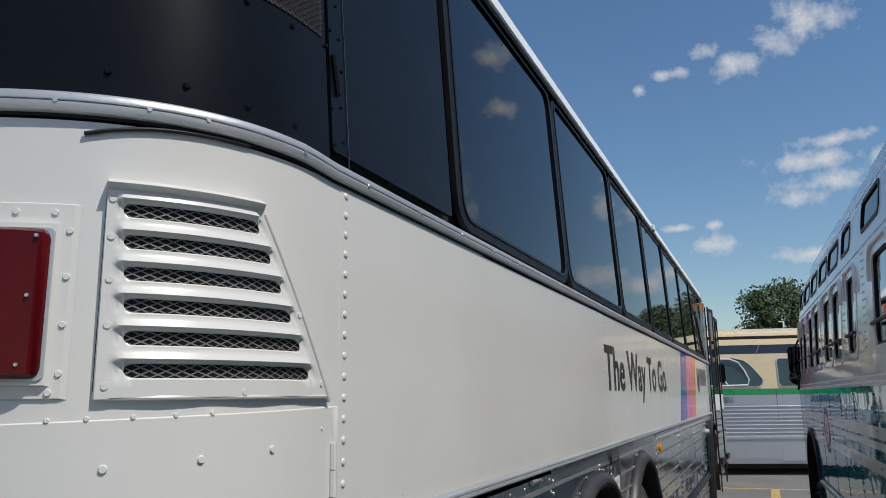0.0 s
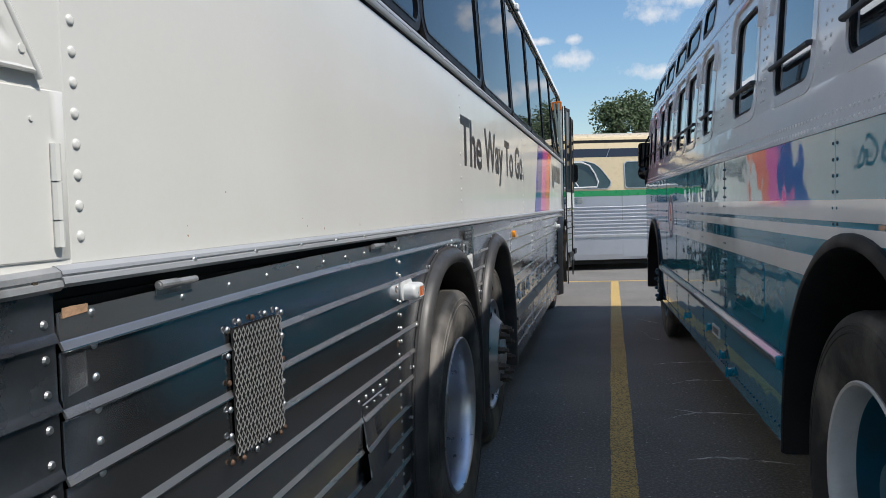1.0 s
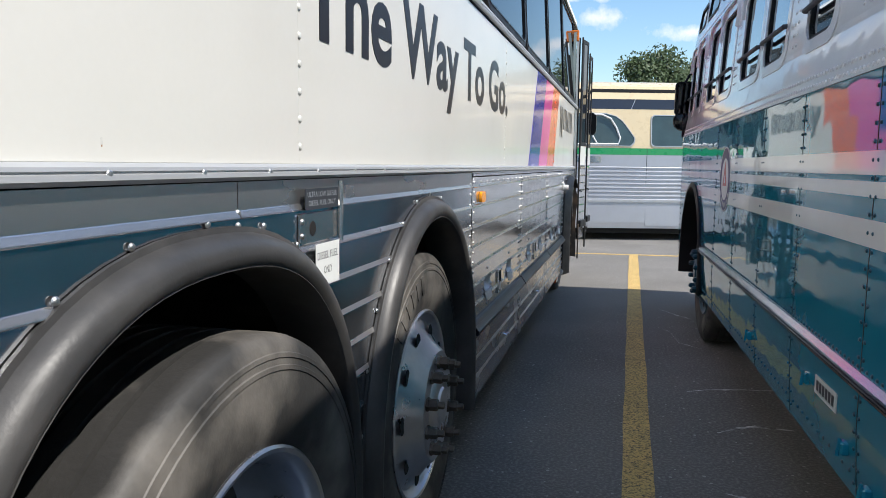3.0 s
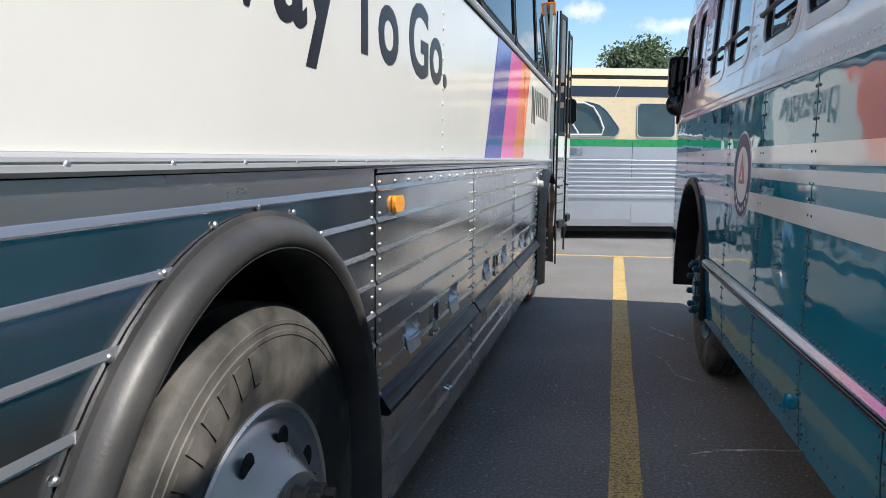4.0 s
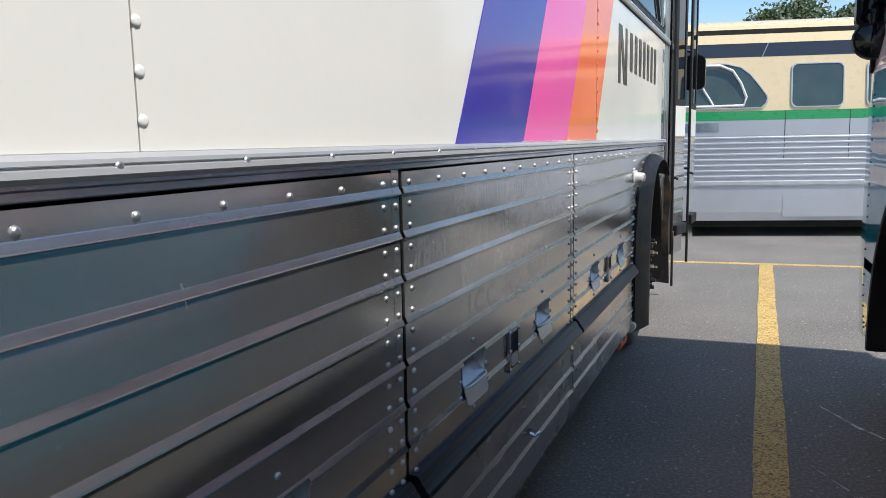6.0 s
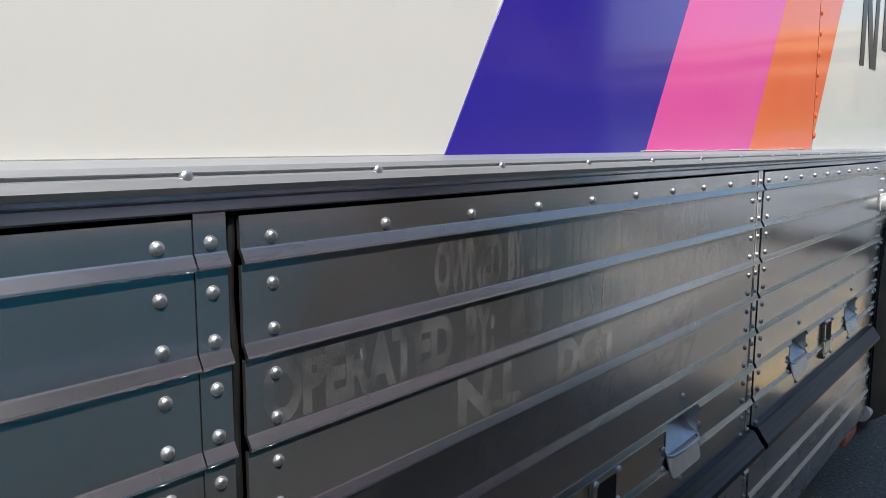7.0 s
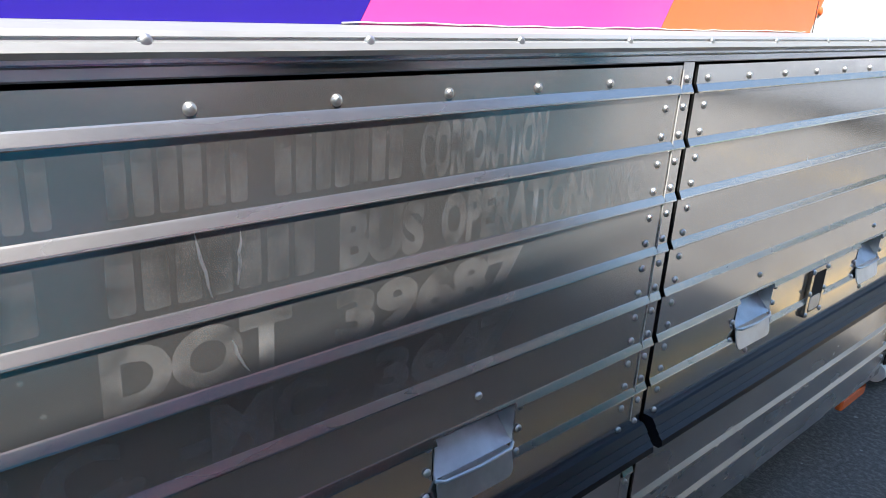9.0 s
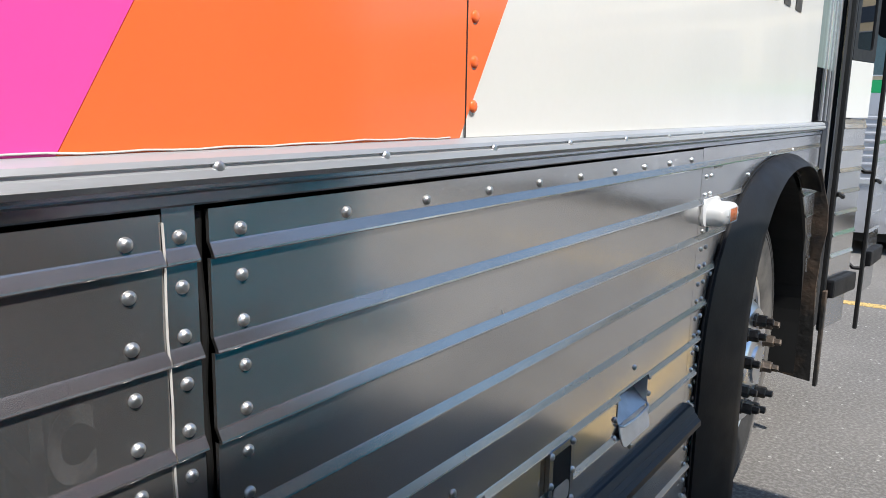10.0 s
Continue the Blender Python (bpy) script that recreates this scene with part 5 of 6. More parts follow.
# bright scratches through the haze on the metal
def scratch(pts, w, parent, x=XA + 0.0005):
    bm = bmesh.new()
    rows = [[bm.verts.new((x, y - w * math.sin(math.pi * (i + 0.4) / len(pts)), z)), bm.verts.new((x, y + w * math.sin(math.pi * (i + 0.4) / len(pts)), z))] for i, (y, z) in enumerate(pts)]
    for r, s in zip(rows, rows[1:]):
        bm.faces.new((r[0], r[1], s[1], s[0]))
    return part("scratch", bm, "cup", parent, "bright scratch in the metal")


for y, z, h, lean_y in ((7.516, 1.078, 0.060, 0.014), (7.557, 1.074, 0.050, -0.002), (7.545, 0.972, 0.036, 0.016), (6.35, 1.10, 0.03, 0.006), (6.05, 0.93, 0.022, 0.02), (8.75, 1.02, 0.02, 0.012), (7.06, 1.062, 0.012, 0.001)):
    scratch([(y + lean_y * i / 5 + random.uniform(-0.0015, 0.0015), z - h * i / 5) for i in range(6)], 0.0016, doors[0 if y < 6.9 else 1 if y < 8.29 else 2])

# chipped spots in the white paint, some with a faint rust run
front_panel = [o for o in coach.children if o.name.startswith("side_panel")][0]
for y, z, size, run in ((2.261, 1.273, 0.0035, 0.0), (2.359, 1.264, 0.0045, 0.022), (2.604, 1.266, 0.0045, 0.012), (2.638, 1.369, 0.0016, 0.022), (1.916, 1.340, 0.0028, 0.0),
                        (1.795, 1.272, 0.0030, 0.0), (2.236, 1.290, 0.0022, 0.0), (1.794, 1.287, 0.0022, 0.0), (3.05, 1.262, 0.0035, 0.0), (3.42, 1.268, 0.0028, 0.01)):
    ring_pts = [(y + 0.6 * size * random.uniform(0.6, 1.2) * math.cos(6.2832 * k / 7), z + 0.6 * size * random.uniform(0.6, 1.2) * math.sin(6.2832 * k / 7)) for k in range(7)]
    c = part("paint_chip", slab(ring_pts, XA + 0.0013, XA + 0.0017), "rust_pale", front_panel, "small rusty chip in the paint")
    if run:
        part("rust_run", slab([(y - 0.0016, z + run), (y + 0.0012, z + run), (y + 0.0018, z), (y - 0.0022, z)], XA + 0.0012, XA + 0.0016), "haze", c, "faint rust run")

# ---- motor coach: small fittings on the side ----
# mesh grille on the engine door
GY0, GY1, GZ0, GZ1 = 1.902, 2.092, 0.891, 1.108
# near-black plate gives the mesh its shaded depth
part("grille_backing", box(bmesh.new(), XA + 0.0080, XA + 0.0090, GY0, GY1, GZ0, GZ1), "dark", lower)
bm = bmesh.new()
ny, nz = 13, 11
for i in range(ny):
    for j in range(nz):
        cy, cz = GY0 + (i + 0.5) * (GY1 - GY0) / ny, GZ0 + (j + 0.5) * (GZ1 - GZ0) / nz
        hy, hz = (GY1 - GY0) / ny / 2, (GZ1 - GZ0) / nz / 2
        q = [(cy - hy, cz), (cy, cz + hz), (cy + hy, cz), (cy, cz - hz)]
        for (ya, za), (yb, zb) in zip(q, q[1:] + q[:1]):
            n_ = Vector((yb - ya, zb - za)).normalized()
            o = Vector((-n_.y, n_.x)) * 0.0012
            x0, x1 = XA + 0.0112, XA + 0.0119
            bm.faces.new([bm.verts.new(v) for v in ((x1, ya - o.x, za - o.y), (x1, yb - o.x, zb - o.y), (x1, yb + o.x, zb + o.y), (x1, ya + o.x, za + o.y))])
            bm.faces.new([bm.verts.new(v) for v in ((x0, ya - o.x, za - o.y), (x0, yb - o.x, zb - o.y), (x1, yb - o.x, zb - o.y), (x1, ya - o.x, za - o.y))])
gr = part("mesh_grille", bm, "mesh", lower, "expanded metal grille with rusty rivets")
ring_spots = [(XA + 0.0065, y, z) for y in (GY0 - 0.010, GY1 + 0.010) for z in [GZ0 - 0.006 + 0.045 * k for k in range(6)]] + [(XA + 0.0065, GY0 + 0.03 + 0.05 * k, z) for k in range(4) for z in (GZ0 - 0.011, GZ1 + 0.010)]
rivets(dome_mesh("rusty_rivet", 0.0056, 0.004, "rust", 10), ring_spots[::3], gr)
rivets(RV, ring_spots[1::3] + ring_spots[2::3], gr)
for z in (1.064, 0.899):
    part("rust_ring", lathe(bmesh.new(), [(0.0105, 0.0004), (0.0098, 0.0012), (0.0062, 0.0014), (0.0058, 0.0004)], 2.9195, z, 18, XA + 0.001), "rust", lower, "rusty ring round an empty rivet hole")
# hinges and the dark gap over the engine door
for y in (1.746, 2.7235):
    bm = bmesh.new()
    tube(bm, [(XA + 0.012, y - 0.049, 1.2055), (XA + 0.012, y - 0.004, 1.2055)], 0.0068, 12)
    tube(bm, [(XA + 0.012, y - 0.0025, 1.2055), (XA + 0.012, y + 0.047, 1.2055)], 0.0056, 12)
    tube(bm, [(XA + 0.012, y - 0.0515, 1.2055), (XA + 0.012, y - 0.049, 1.2055)], 0.0042, 8)
    box(bm, XA + 0.0045, XA + 0.0062, y - 0.046, y + 0.044, 1.1905, 1.2055)
    part("hinge", bm, "alu_worn", lower, "worn steel hinge")


def marker_lamp(name, y, z, lens="orange_lens"):
    """A white clearance lamp: rounded housing with a ribbed orange lens let into its face."""
    bm = bmesh.new()
    loops = []
    for off, inset in ((0.002, 0.0), (0.028, 0.0), (0.036, 0.0012), (0.041, 0.0040), (0.0435, 0.0075), (0.0445, 0.0115)):
        loops.append([bm.verts.new((XA + off, v, w)) for v, w in rounded(y - 0.062 + inset, y + 0.062 - inset, z - 0.0245 + inset, z + 0.0245 - inset, 0.0215 - inset * 0.8, 8)])
    for a, b in zip(loops, loops[1:]):
        for i in range(len(a)):
            bm.faces.new((a[i], a[(i + 1) % len(a)], b[(i + 1) % len(b)], b[i]))
    bm.faces.new(loops[-1])
    lamp = part("clearance_lamp", bm, "lamp_white", coach, "white clearance lamp with an orange lens", smooth=True)
    rim = ring(rounded(y - 0.019, y + 0.044, z - 0.0185, z + 0.0165, 0.006, 4), rounded(y - 0.0155, y + 0.0405, z - 0.0160, z + 0.0140, 0.004, 4), XA + 0.0440, XA + 0.0462)
    part("lens_rim", rim, "lamp_white", lamp)
    lens_part = part("lamp_lens", slab(rounded(y - 0.0155, y + 0.0405, z - 0.0160, z + 0.0140, 0.004, 4), XA + 0.040, XA + 0.0452), lens, lamp, "ribbed orange lens")
    for k in range(6):
        part("lens_rib", box(bmesh.new(), XA + 0.0452, XA + 0.0458, y - 0.014, y + 0.039, z - 0.0142 + 0.0049 * k, z - 0.0118 + 0.0049 * k, 0.0006), lens, lens_part)
    part("lamp_base", slab(rounded(y - 0.085, y + 0.045, z - 0.024, z + 0.037, 0.020), XA + 0.001, XA + 0.0065, r=0.002), "lamp_white", lamp, "white sealant round the lamp base")
    for dy in (-0.028, 0.0475):
        part("lamp_screw", domes(bmesh.new(), [(XA + 0.0440, y + dy, z - 0.001)], 0.0042, 0.003, 10), "rivet", lamp)


marker_lamp("rear", 3.042, 1.0455)
marker_lamp("front", 9.660, 1.054)
part("side_reflector", slab(rounded(5.692, 5.788, 1.097, 1.142, 0.016), XA + 0.002, XA + 0.012, r=0.004), "amber", coach, "bright amber side reflector", smooth=True)
# fuel notices, filler flap
part("fuel_plate", slab(rounded(3.965, 4.130, 1.1615, 1.202, 0.003, 2), XA + 0.011, XA + 0.0125), "sign_dark", coach, "dark engraved fuel plate")
lettering("ULTRA LOW SULFUR", 3.975, 1.186, 0.145, 0.010, XA + 0.0126, "alu", coach, "plate_lettering", 0.005, 0.0004)
lettering("DIESEL FUEL ONLY", 3.980, 1.169, 0.135, 0.010, XA + 0.0126, "alu", coach, "plate_lettering", 0.005, 0.0004)
part("fuel_sticker", slab(rounded(4.012, 4.133, 1.006, 1.092, 0.002, 2), XA + 0.0117, XA + 0.0125), "sign_white", coach, "white fuel sticker")
lettering("DIESEL FUEL", 4.020, 1.060, 0.105, 0.015, XA + 0.0126, "letter", coach, "sticker_lettering", 0.004, 0.0004)
lettering("ONLY", 4.052, 1.030, 0.042, 0.015, XA + 0.0126, "letter", coach, "sticker_lettering", 0.004, 0.0004)
flap = part("filler_flap", slab(rounded(3.955, 4.14, 1.098, 1.154, 0.004, 2), XA + 0.002, XA + 0.006), "steel", coach, "small stainless filler flap")
# near-black disc drawn as the flap's shaded hole
part("flap_hole", lathe(bmesh.new(), [(0.0, 0.0072), (0.0135, 0.0072), (0.0150, 0.0062)], 4.012, 1.124, 16, XA), "dark", flap)
rivets(RV, [(XA + 0.006, y, z) for y in (3.963,) for z in (1.112, 1.140)], flap)
part("flap_hinge", tube(bmesh.new(), [(XA + 0.012, 4.143, 1.09), (XA + 0.012, 4.143, 1.215)], 0.006, 8), "steel", flap)
# small fluted battery door low on the engine door, hung on a bright hinge and ajar at its lower rear corner
swing = lambda y, z: 0.0015 + 0.026 * max(0.0, (2.810 - y) / 0.236) * max(0.0, (0.80 - z) / 0.208)
bm = skin(2.574, 2.810, 0.592, 0.8025)
bmesh.ops.subdivide_edges(bm, edges=[e for e in bm.edges if e.calc_length() > 0.1], cuts=5)
for v in bm.verts:
    v.co.x += swing(v.co.y, v.co.z)
hatch = part("battery_door", bm, "steel_dull", lower, "small fluted battery door standing slightly ajar")
part("plate_hinge", tube(bmesh.new(), [(XA + 0.003, 2.583, 0.8005), (XA + 0.003, 2.765, 0.8005)], 0.0022, 8), "cup", lower, "bright hinge rod")
rivets(dome_mesh("screw", 0.0060, 0.0040, "rivet", 10), [(XA + 0.0012, y, 0.8165) for y in (2.551, 2.608, 2.669, 2.732, 2.789)] + [(XA + 0.0012, 2.553, 0.762)], lower, name="screw")
rivets(dome_mesh("screw", 0.0038, 0.0025, "rivet", 8), [(XA + 0.003, y, z) for y, z in ((2.607, 0.789), (2.673, 0.788), (2.733, 0.788), (2.797, 0.774))], hatch, name="screw")
lettering("BATTERY", 2.664, 0.7375, 0.050, 0.0105, XA + swing(2.66, 0.735) + 0.0008, "letter", hatch, "lettering", 0.0, 0.0004, "small worn black lettering")
lettering("DISCONNECT", 2.656, 0.7235, 0.068, 0.0105, XA + swing(2.66, 0.72) + 0.0008, "letter", hatch, "lettering", 0.0, 0.0004, "small worn black lettering")
for z, y0, y1, n in ((0.7095, 2.668, 2.714, 5), (0.6955, 2.672, 2.712, 4)):
    for k in range(n):
        w = (y1 - y0) / n
        part("lettering_bar", slab(rounded(y0 + w * (k + 0.12), y0 + w * (k + 0.85), z, z + 0.0095, 0.001, 2), XA + swing(2.66, z) + 0.0002, XA + swing(2.66, z) + 0.0008), "letter", hatch)
for y, z, h in ((2.637, 0.98, 0.016), (2.579, 0.879, 0.012), (2.572, 0.869, 0.016), (2.705, 1.07, 0.03), (2.333, 0.971, 0.008), (2.207, 0.902, 0.03), (2.223, 0.904, 0.02)):
    scratch([(y + 0.012 * i / 5 + random.uniform(-0.003, 0.003), z - h * i / 5) for i in range(6)], 0.0045, lower, XA + 0.001 + ajar(y, z))
# roof marker lamps
for y, z, mat in ((6.36, 2.742, "sign_white"), (10.72, 2.535, "orange_lens")):
    part("roof_marker_lamp", box(bmesh.new(), XA - 0.075, XA + 0.022 if mat == "orange_lens" else XA - 0.012, y, y + 0.07, z, z + 0.05 + (0.06 if mat == "orange_lens" else 0), 0.008), mat, coach, "small roof marker lamp")

# ---- motor coach: entrance door ----
part("side_glass", box(bmesh.new(), XA - 0.03, XA - 0.002, 10.702, 10.992, 1.43, 2.62), "jamb_glass", coach, "pale green side glass strip")
part("side_glass", box(bmesh.new(), XA - 0.03, XA - 0.002, 10.702, 10.992, 1.252, 1.427), "window", coach, "dark lower side glass")
for y in (10.85, 10.93):
    part("glass_bead", box(bmesh.new(), XA - 0.004, XA + 0.003, y, y + 0.012, 1.252, 2.62), "alu", coach)
part("door_jamb", box(bmesh.new(), XA - 0.03, XA + 0.003, 10.905, 11.03, 1.08, 1.249), "sign_dark", coach, "dark door jamb")
part("door_jamb", box(bmesh.new(), XA - 0.03, XA + 0.006, 10.994, 11.03, 0.36, 2.62), "alu", coach, "aluminium door jamb")
part("door_post", box(bmesh.new(), XA - 0.06, XA + 0.018, 11.032, 11.065, 0.34, 2.62, 0.004), "black_paint", coach, "black door post")
# solid near-black block instead of an open, shaded step well
part("step_well", box(bmesh.new(), XA - 0.9, XA - 0.05, 11.07, 11.9, 0.34, 2.60), "dark", coach)


def door_leaf(x, y0, y1, label, foot=0.46, top=2.60, out_slope=0.18):
    """A narrow folding leaf standing out from the side: stile, glazed upper part, white panel, fluted steel panel, rubber foot."""
    def out(bm):
        for v in bm.verts:
            v.co.x += out_slope * (v.co.y - y0)
        return bm
    lf = part("entrance_door", box(bmesh.new(), x - 0.010, x + 0.008, y0 - 0.012, y0 + 0.014, foot, top + 0.02, 0.004), "seal", coach, label)
    part("door_frame", out(ring(rounded(y0 + 0.016, y1, 1.47, top, 0.01, 3), rounded(y0 + 0.05, y1 - 0.035, 1.51, top - 0.04, 0.01, 3), x - 0.006, x + 0.006)), "seal", lf, "black glazing frame")
    part("door_glass", out(box(bmesh.new(), x - 0.003, x + 0.001, y0 + 0.05, y1 - 0.035, 1.51, top - 0.04)), "window", lf)
    part("door_panel_upper", out(box(bmesh.new(), x - 0.005, x + 0.005, y0 + 0.016, y1, 1.262, 1.468, 0.002)), "white", lf, "white upper door panel")
    bm = bmesh.new()
    strip(bm, [(x - 0.004, 1.258)] + [q for k in range(7) for q in ((x + 0.002, 1.24 - 0.0808 * k), (x + 0.008, 1.226 - 0.0808 * k), (x + 0.002, 1.222 - 0.0808 * k))] + [(x + 0.002, 0.66), (x - 0.004, 0.66)], y0 + 0.016, y1, True)
    part("door_panel_lower", out(bm), "steel", lf, "fluted stainless lower door panel")
    part("door_foot", out(box(bmesh.new(), x - 0.012, x + 0.030, y0 + 0.016, y1 + 0.01, 0.585, 0.657, 0.010, 2)), "rubber", lf, "black rubber door foot")
    part("door_kick_plate", out(box(bmesh.new(), x - 0.004, x + 0.006, y0 + 0.016, y1 - 0.03, 0.46, 0.584, 0.004)), "steel_dull", lf)
    bm = bmesh.new()
    tube(bm, [(x - 0.008, y0 + 0.02, 0.98), (x + 0.02, y0 - 0.005, 0.985), (x + 0.03, y0 + 0.01, 0.975)], 0.009, 7)
    part("hinge_pin", bm, "seal", lf)
    return lf


door_leaf(-0.470, 11.02, 11.27, "open entrance door leaf with a white and stainless panel")
leaf2 = door_leaf(-0.436, 11.80, 12.07, "open outer entrance door leaf with a white and stainless panel", 0.29, 2.54, 0.06)
for z in (0.58, 1.02):
    part("door_lever", tube(bmesh.new(), [(XA + 0.070, 11.785, z), (XA + 0.045, 11.775, z), (XA + 0.020, 11.78, z + 0.02)], 0.009, 6), "rubber", leaf2)
bm = bmesh.new()
tube(bm, [(XA - 0.02, 12.15, 1.95), (XA + 0.09, 12.2, 1.92), (XA + 0.10, 12.2, 1.8)], 0.012, 8)
part("mirror_arm", bm, "black_paint", coach)
part("mirror_housing", slab(rounded(XA - 0.02, XA + 0.155, 1.63, 1.90, 0.05), 12.15, 12.25, "y"), "black_paint", coach, "black side mirror housing")


# ---- transit bus in teal and grey ----
B_AT = pose(0.845, 0.0, 0.0, 0, 0, 2.18)
tbus = thing("transit_bus", B_AT, "older teal and grey transit bus with white stripes, parked on asphalt", "bus")
BF, BR = 9.95, -0.6                       # front and rear
B_ARCH = ((2.90, 0.50, 0.63, 0.675), (8.38, 0.50, 0.575, 0.612))


def bprof(z):
    """How far the side stands back at a height."""
    pts = ((0.0, 0.03), (0.42, 0.012), (0.60, 0.0), (1.50, 0.0), (1.66, 0.028), (2.20, 0.062), (2.50, 0.105), (2.62, 0.16))
    for (za, ua), (zb, ub) in zip(pts, pts[1:]):
        if z <= zb:
            return ua + (ub - ua) * (z - za) / (zb - za)
    return pts[-1][1]


def bskin(v0, v1, z0, z1, out=0.0, thick=0.006, step=0.02):
    """A plate of the side between two heights, cut out round the wheel arches."""
    n = max(1, int((z1 - z0) / step))
    zs = [z0 + (z1 - z0) * i / n for i in range(n + 1)]
    bm = bmesh.new()

    def lim(z, arch):
        vc, zc, a, b = arch
        if z >= zc + b:
            return None
        h = a if z <= zc else a * math.sqrt(max(0, 1 - ((z - zc) / b) ** 2))
        return vc - h, vc + h
    for za, zb in zip(zs, zs[1:]):
        edges = [(v0, v0)]
        for arch in B_ARCH:
            if lim((za + zb) / 2, arch):
                ca, cb = lim(za, arch) or (arch[0],) * 2, lim(zb, arch) or (arch[0],) * 2
                edges += [(ca[0], cb[0]), (ca[1], cb[1])]
        edges.append((v1, v1))
        for (a0, b0), (a1, b1) in zip(edges[0::2], edges[1::2]):
            a0, b0, a1, b1 = max(a0, v0), max(b0, v0), min(a1, v1), min(b1, v1)
            if a1 < a0 or b1 < b0 or (a1 - a0 < 1e-4 and b1 - b0 < 1e-4):
                continue
            bm.faces.new([bm.verts.new(p) for p in ((bprof(za) - out, a0, za), (bprof(zb) - out, b0, zb), (bprof(zb) - out, b1, zb), (bprof(za) - out, a1, za))])
    bmesh.ops.remove_doubles(bm, verts=bm.verts, dist=0.0003)
    back = bmesh.ops.extrude_edge_only(bm, edges=[e for e in bm.edges if e.is_boundary])
    for v in [g for g in back["geom"] if isinstance(g, bmesh.types.BMVert)]:
        v.co.x += thick
    return bm


# core, roof and nose
bm = bmesh.new()
WID = 2.44
box(bm, 0.12, WID - 0.12, BR + 0.1, BF - 0.7, 1.15, 1.55)
box(bm, 0.62, WID - 0.62, BR + 0.1, BF - 0.4, 0.34, 1.15)
for v0, v1 in ((BR + 0.1, 2.25), (3.55, 7.78), (8.98, BF - 0.6)):
    box(bm, 0.06, 0.64, v0, v1, 0.42, 1.15)
    box(bm, WID - 0.64, WID - 0.06, v0, v1, 0.42, 1.15)
part("chassis", bm, "dark", tbus, "dark underbody", local=True)
roof_pts = []
half = WID / 2
for i in range(25):
    t = math.pi * i / 24
    c, s = math.cos(t), math.sin(t)
    roof_pts.append((half - (half - 0.16) * math.copysign(abs(c) ** (2 / 3.2), c), 2.62 + 0.30 * abs(s) ** (2 / 2.4)))
bm = bmesh.new()
rows = []
for v, k in ((BR, 0.75), (BR + 0.12, 0.95), (BR + 0.4, 1.0), (BF - 1.3, 1.0), (BF - 0.9, 0.92), (BF - 0.55, 0.78), (BF - 0.25, 0.58), (BF, 0.32)):
    rows.append([bm.verts.new((half + (x - half) * (0.75 + 0.25 * k), v, 2.62 + (z - 2.62) * k)) for x, z in roof_pts])
for a, b in zip(rows, rows[1:]):
    for i in range(24):
        bm.faces.new((a[i], a[i + 1], b[i + 1], b[i]))
part("roof", bm, "grey", tbus, "grey painted domed roof", smooth=True, local=True)
# nose and tail, rounded in plan
for name, v_end, sgn, deep in (("nose", BF, 1, 0.7), ("tail", BR, -1, 0.5)):
    for z0, z1, mat in ((0.40, 1.50, "teal"), (1.50, 2.62, "grey")):
        bm = bmesh.new()
        rows = []
        for z in [z0 + (z1 - z0) * i / 6 for i in range(7)]:
            r = []
            for i in range(25):
                t = math.pi * i / 24
                c, s = math.cos(t), math.sin(t)
                u0 = bprof(z)
                r.append(bm.verts.new((half - (half - u0) * math.copysign(abs(c) ** 0.5, c), v_end - sgn * deep + sgn * deep * abs(s) ** 0.8, z)))
            rows.append(r)
        for a, b in zip(rows, rows[1:]):
            for i in range(24):
                bm.faces.new((a[i], a[i + 1], b[i + 1], b[i]))
        part(name, bm, mat, tbus, smooth=True, local=True)
# far side
for z0, z1, mat in ((0.42, 1.50, "teal"), (1.50, 2.62, "grey")):
    bm = bmesh.new()
    box(bm, WID - 0.10, WID - 0.03, BR + 0.5, BF - 0.7, z0, z1)
    part("far_side", bm, mat, tbus, local=True)

V0, V1 = BR + 0.5, BF - 0.7
PSEAM = (V0, 1.6, 3.05, 4.70, 5.40, 6.02, 6.65, 7.30, 8.05, 8.70, V1)
teal_spots, grey_spots = [], []
for v0, v1 in zip(PSEAM, PSEAM[1:]):
    p = part("side_panel", bskin(v0 + 0.001, v1 - 0.001, 0.745, 1.496), "teal", tbus, "glossy teal riveted side panel", local=True)
    dv = [v0 + 0.018, v1 - 0.018]
    spots = [(bprof(z), v, z) for v in dv for z in [0.78 + 0.045 * k for k in range(16)] if all(((v - a[0]) / (a[2] + 0.05)) ** 2 + (max(z - a[1], 0) / (a[3] + 0.05)) ** 2 > 1 for a in B_ARCH)]
    teal_spots += [(s, p) for s in spots]
    q = part("skirt_panel", bskin(v0 + 0.001, v1 - 0.001, 0.415, 0.700), "teal", tbus, "glossy teal skirt panel", local=True)
    spots = [(bprof(z) - 0.0, v, z) for v in dv for z in [0.45 + 0.045 * k for k in range(6)] if all(abs(v - a[0]) > a[2] + 0.05 for a in B_ARCH)]
    spots += [(bprof(0.47), v0 + 0.05 + 0.06 * k, 0.47) for k in range(int((v1 - v0) / 0.06)) if all(abs(v0 + 0.05 + 0.06 * k - a[0]) > a[2] + 0.05 for a in B_ARCH)]
    teal_spots += [(s, q) for s in spots]
# rounded access panel with its rivets, and dark seams between the plates
ap = part("access_panel", slab(rounded(3.885, 4.46, 0.815, 1.056, 0.05, 6), -0.002, 0.0), "teal", tbus, "teal access panel with rounded corners", local=True)
teal_spots += [((-0.002, 3.91 + 0.04 * k, 0.832), ap) for k in range(14)] + [((-0.002, v, 0.87 + 0.04 * k), ap) for v in (3.90, 4.445) for k in range(5)]
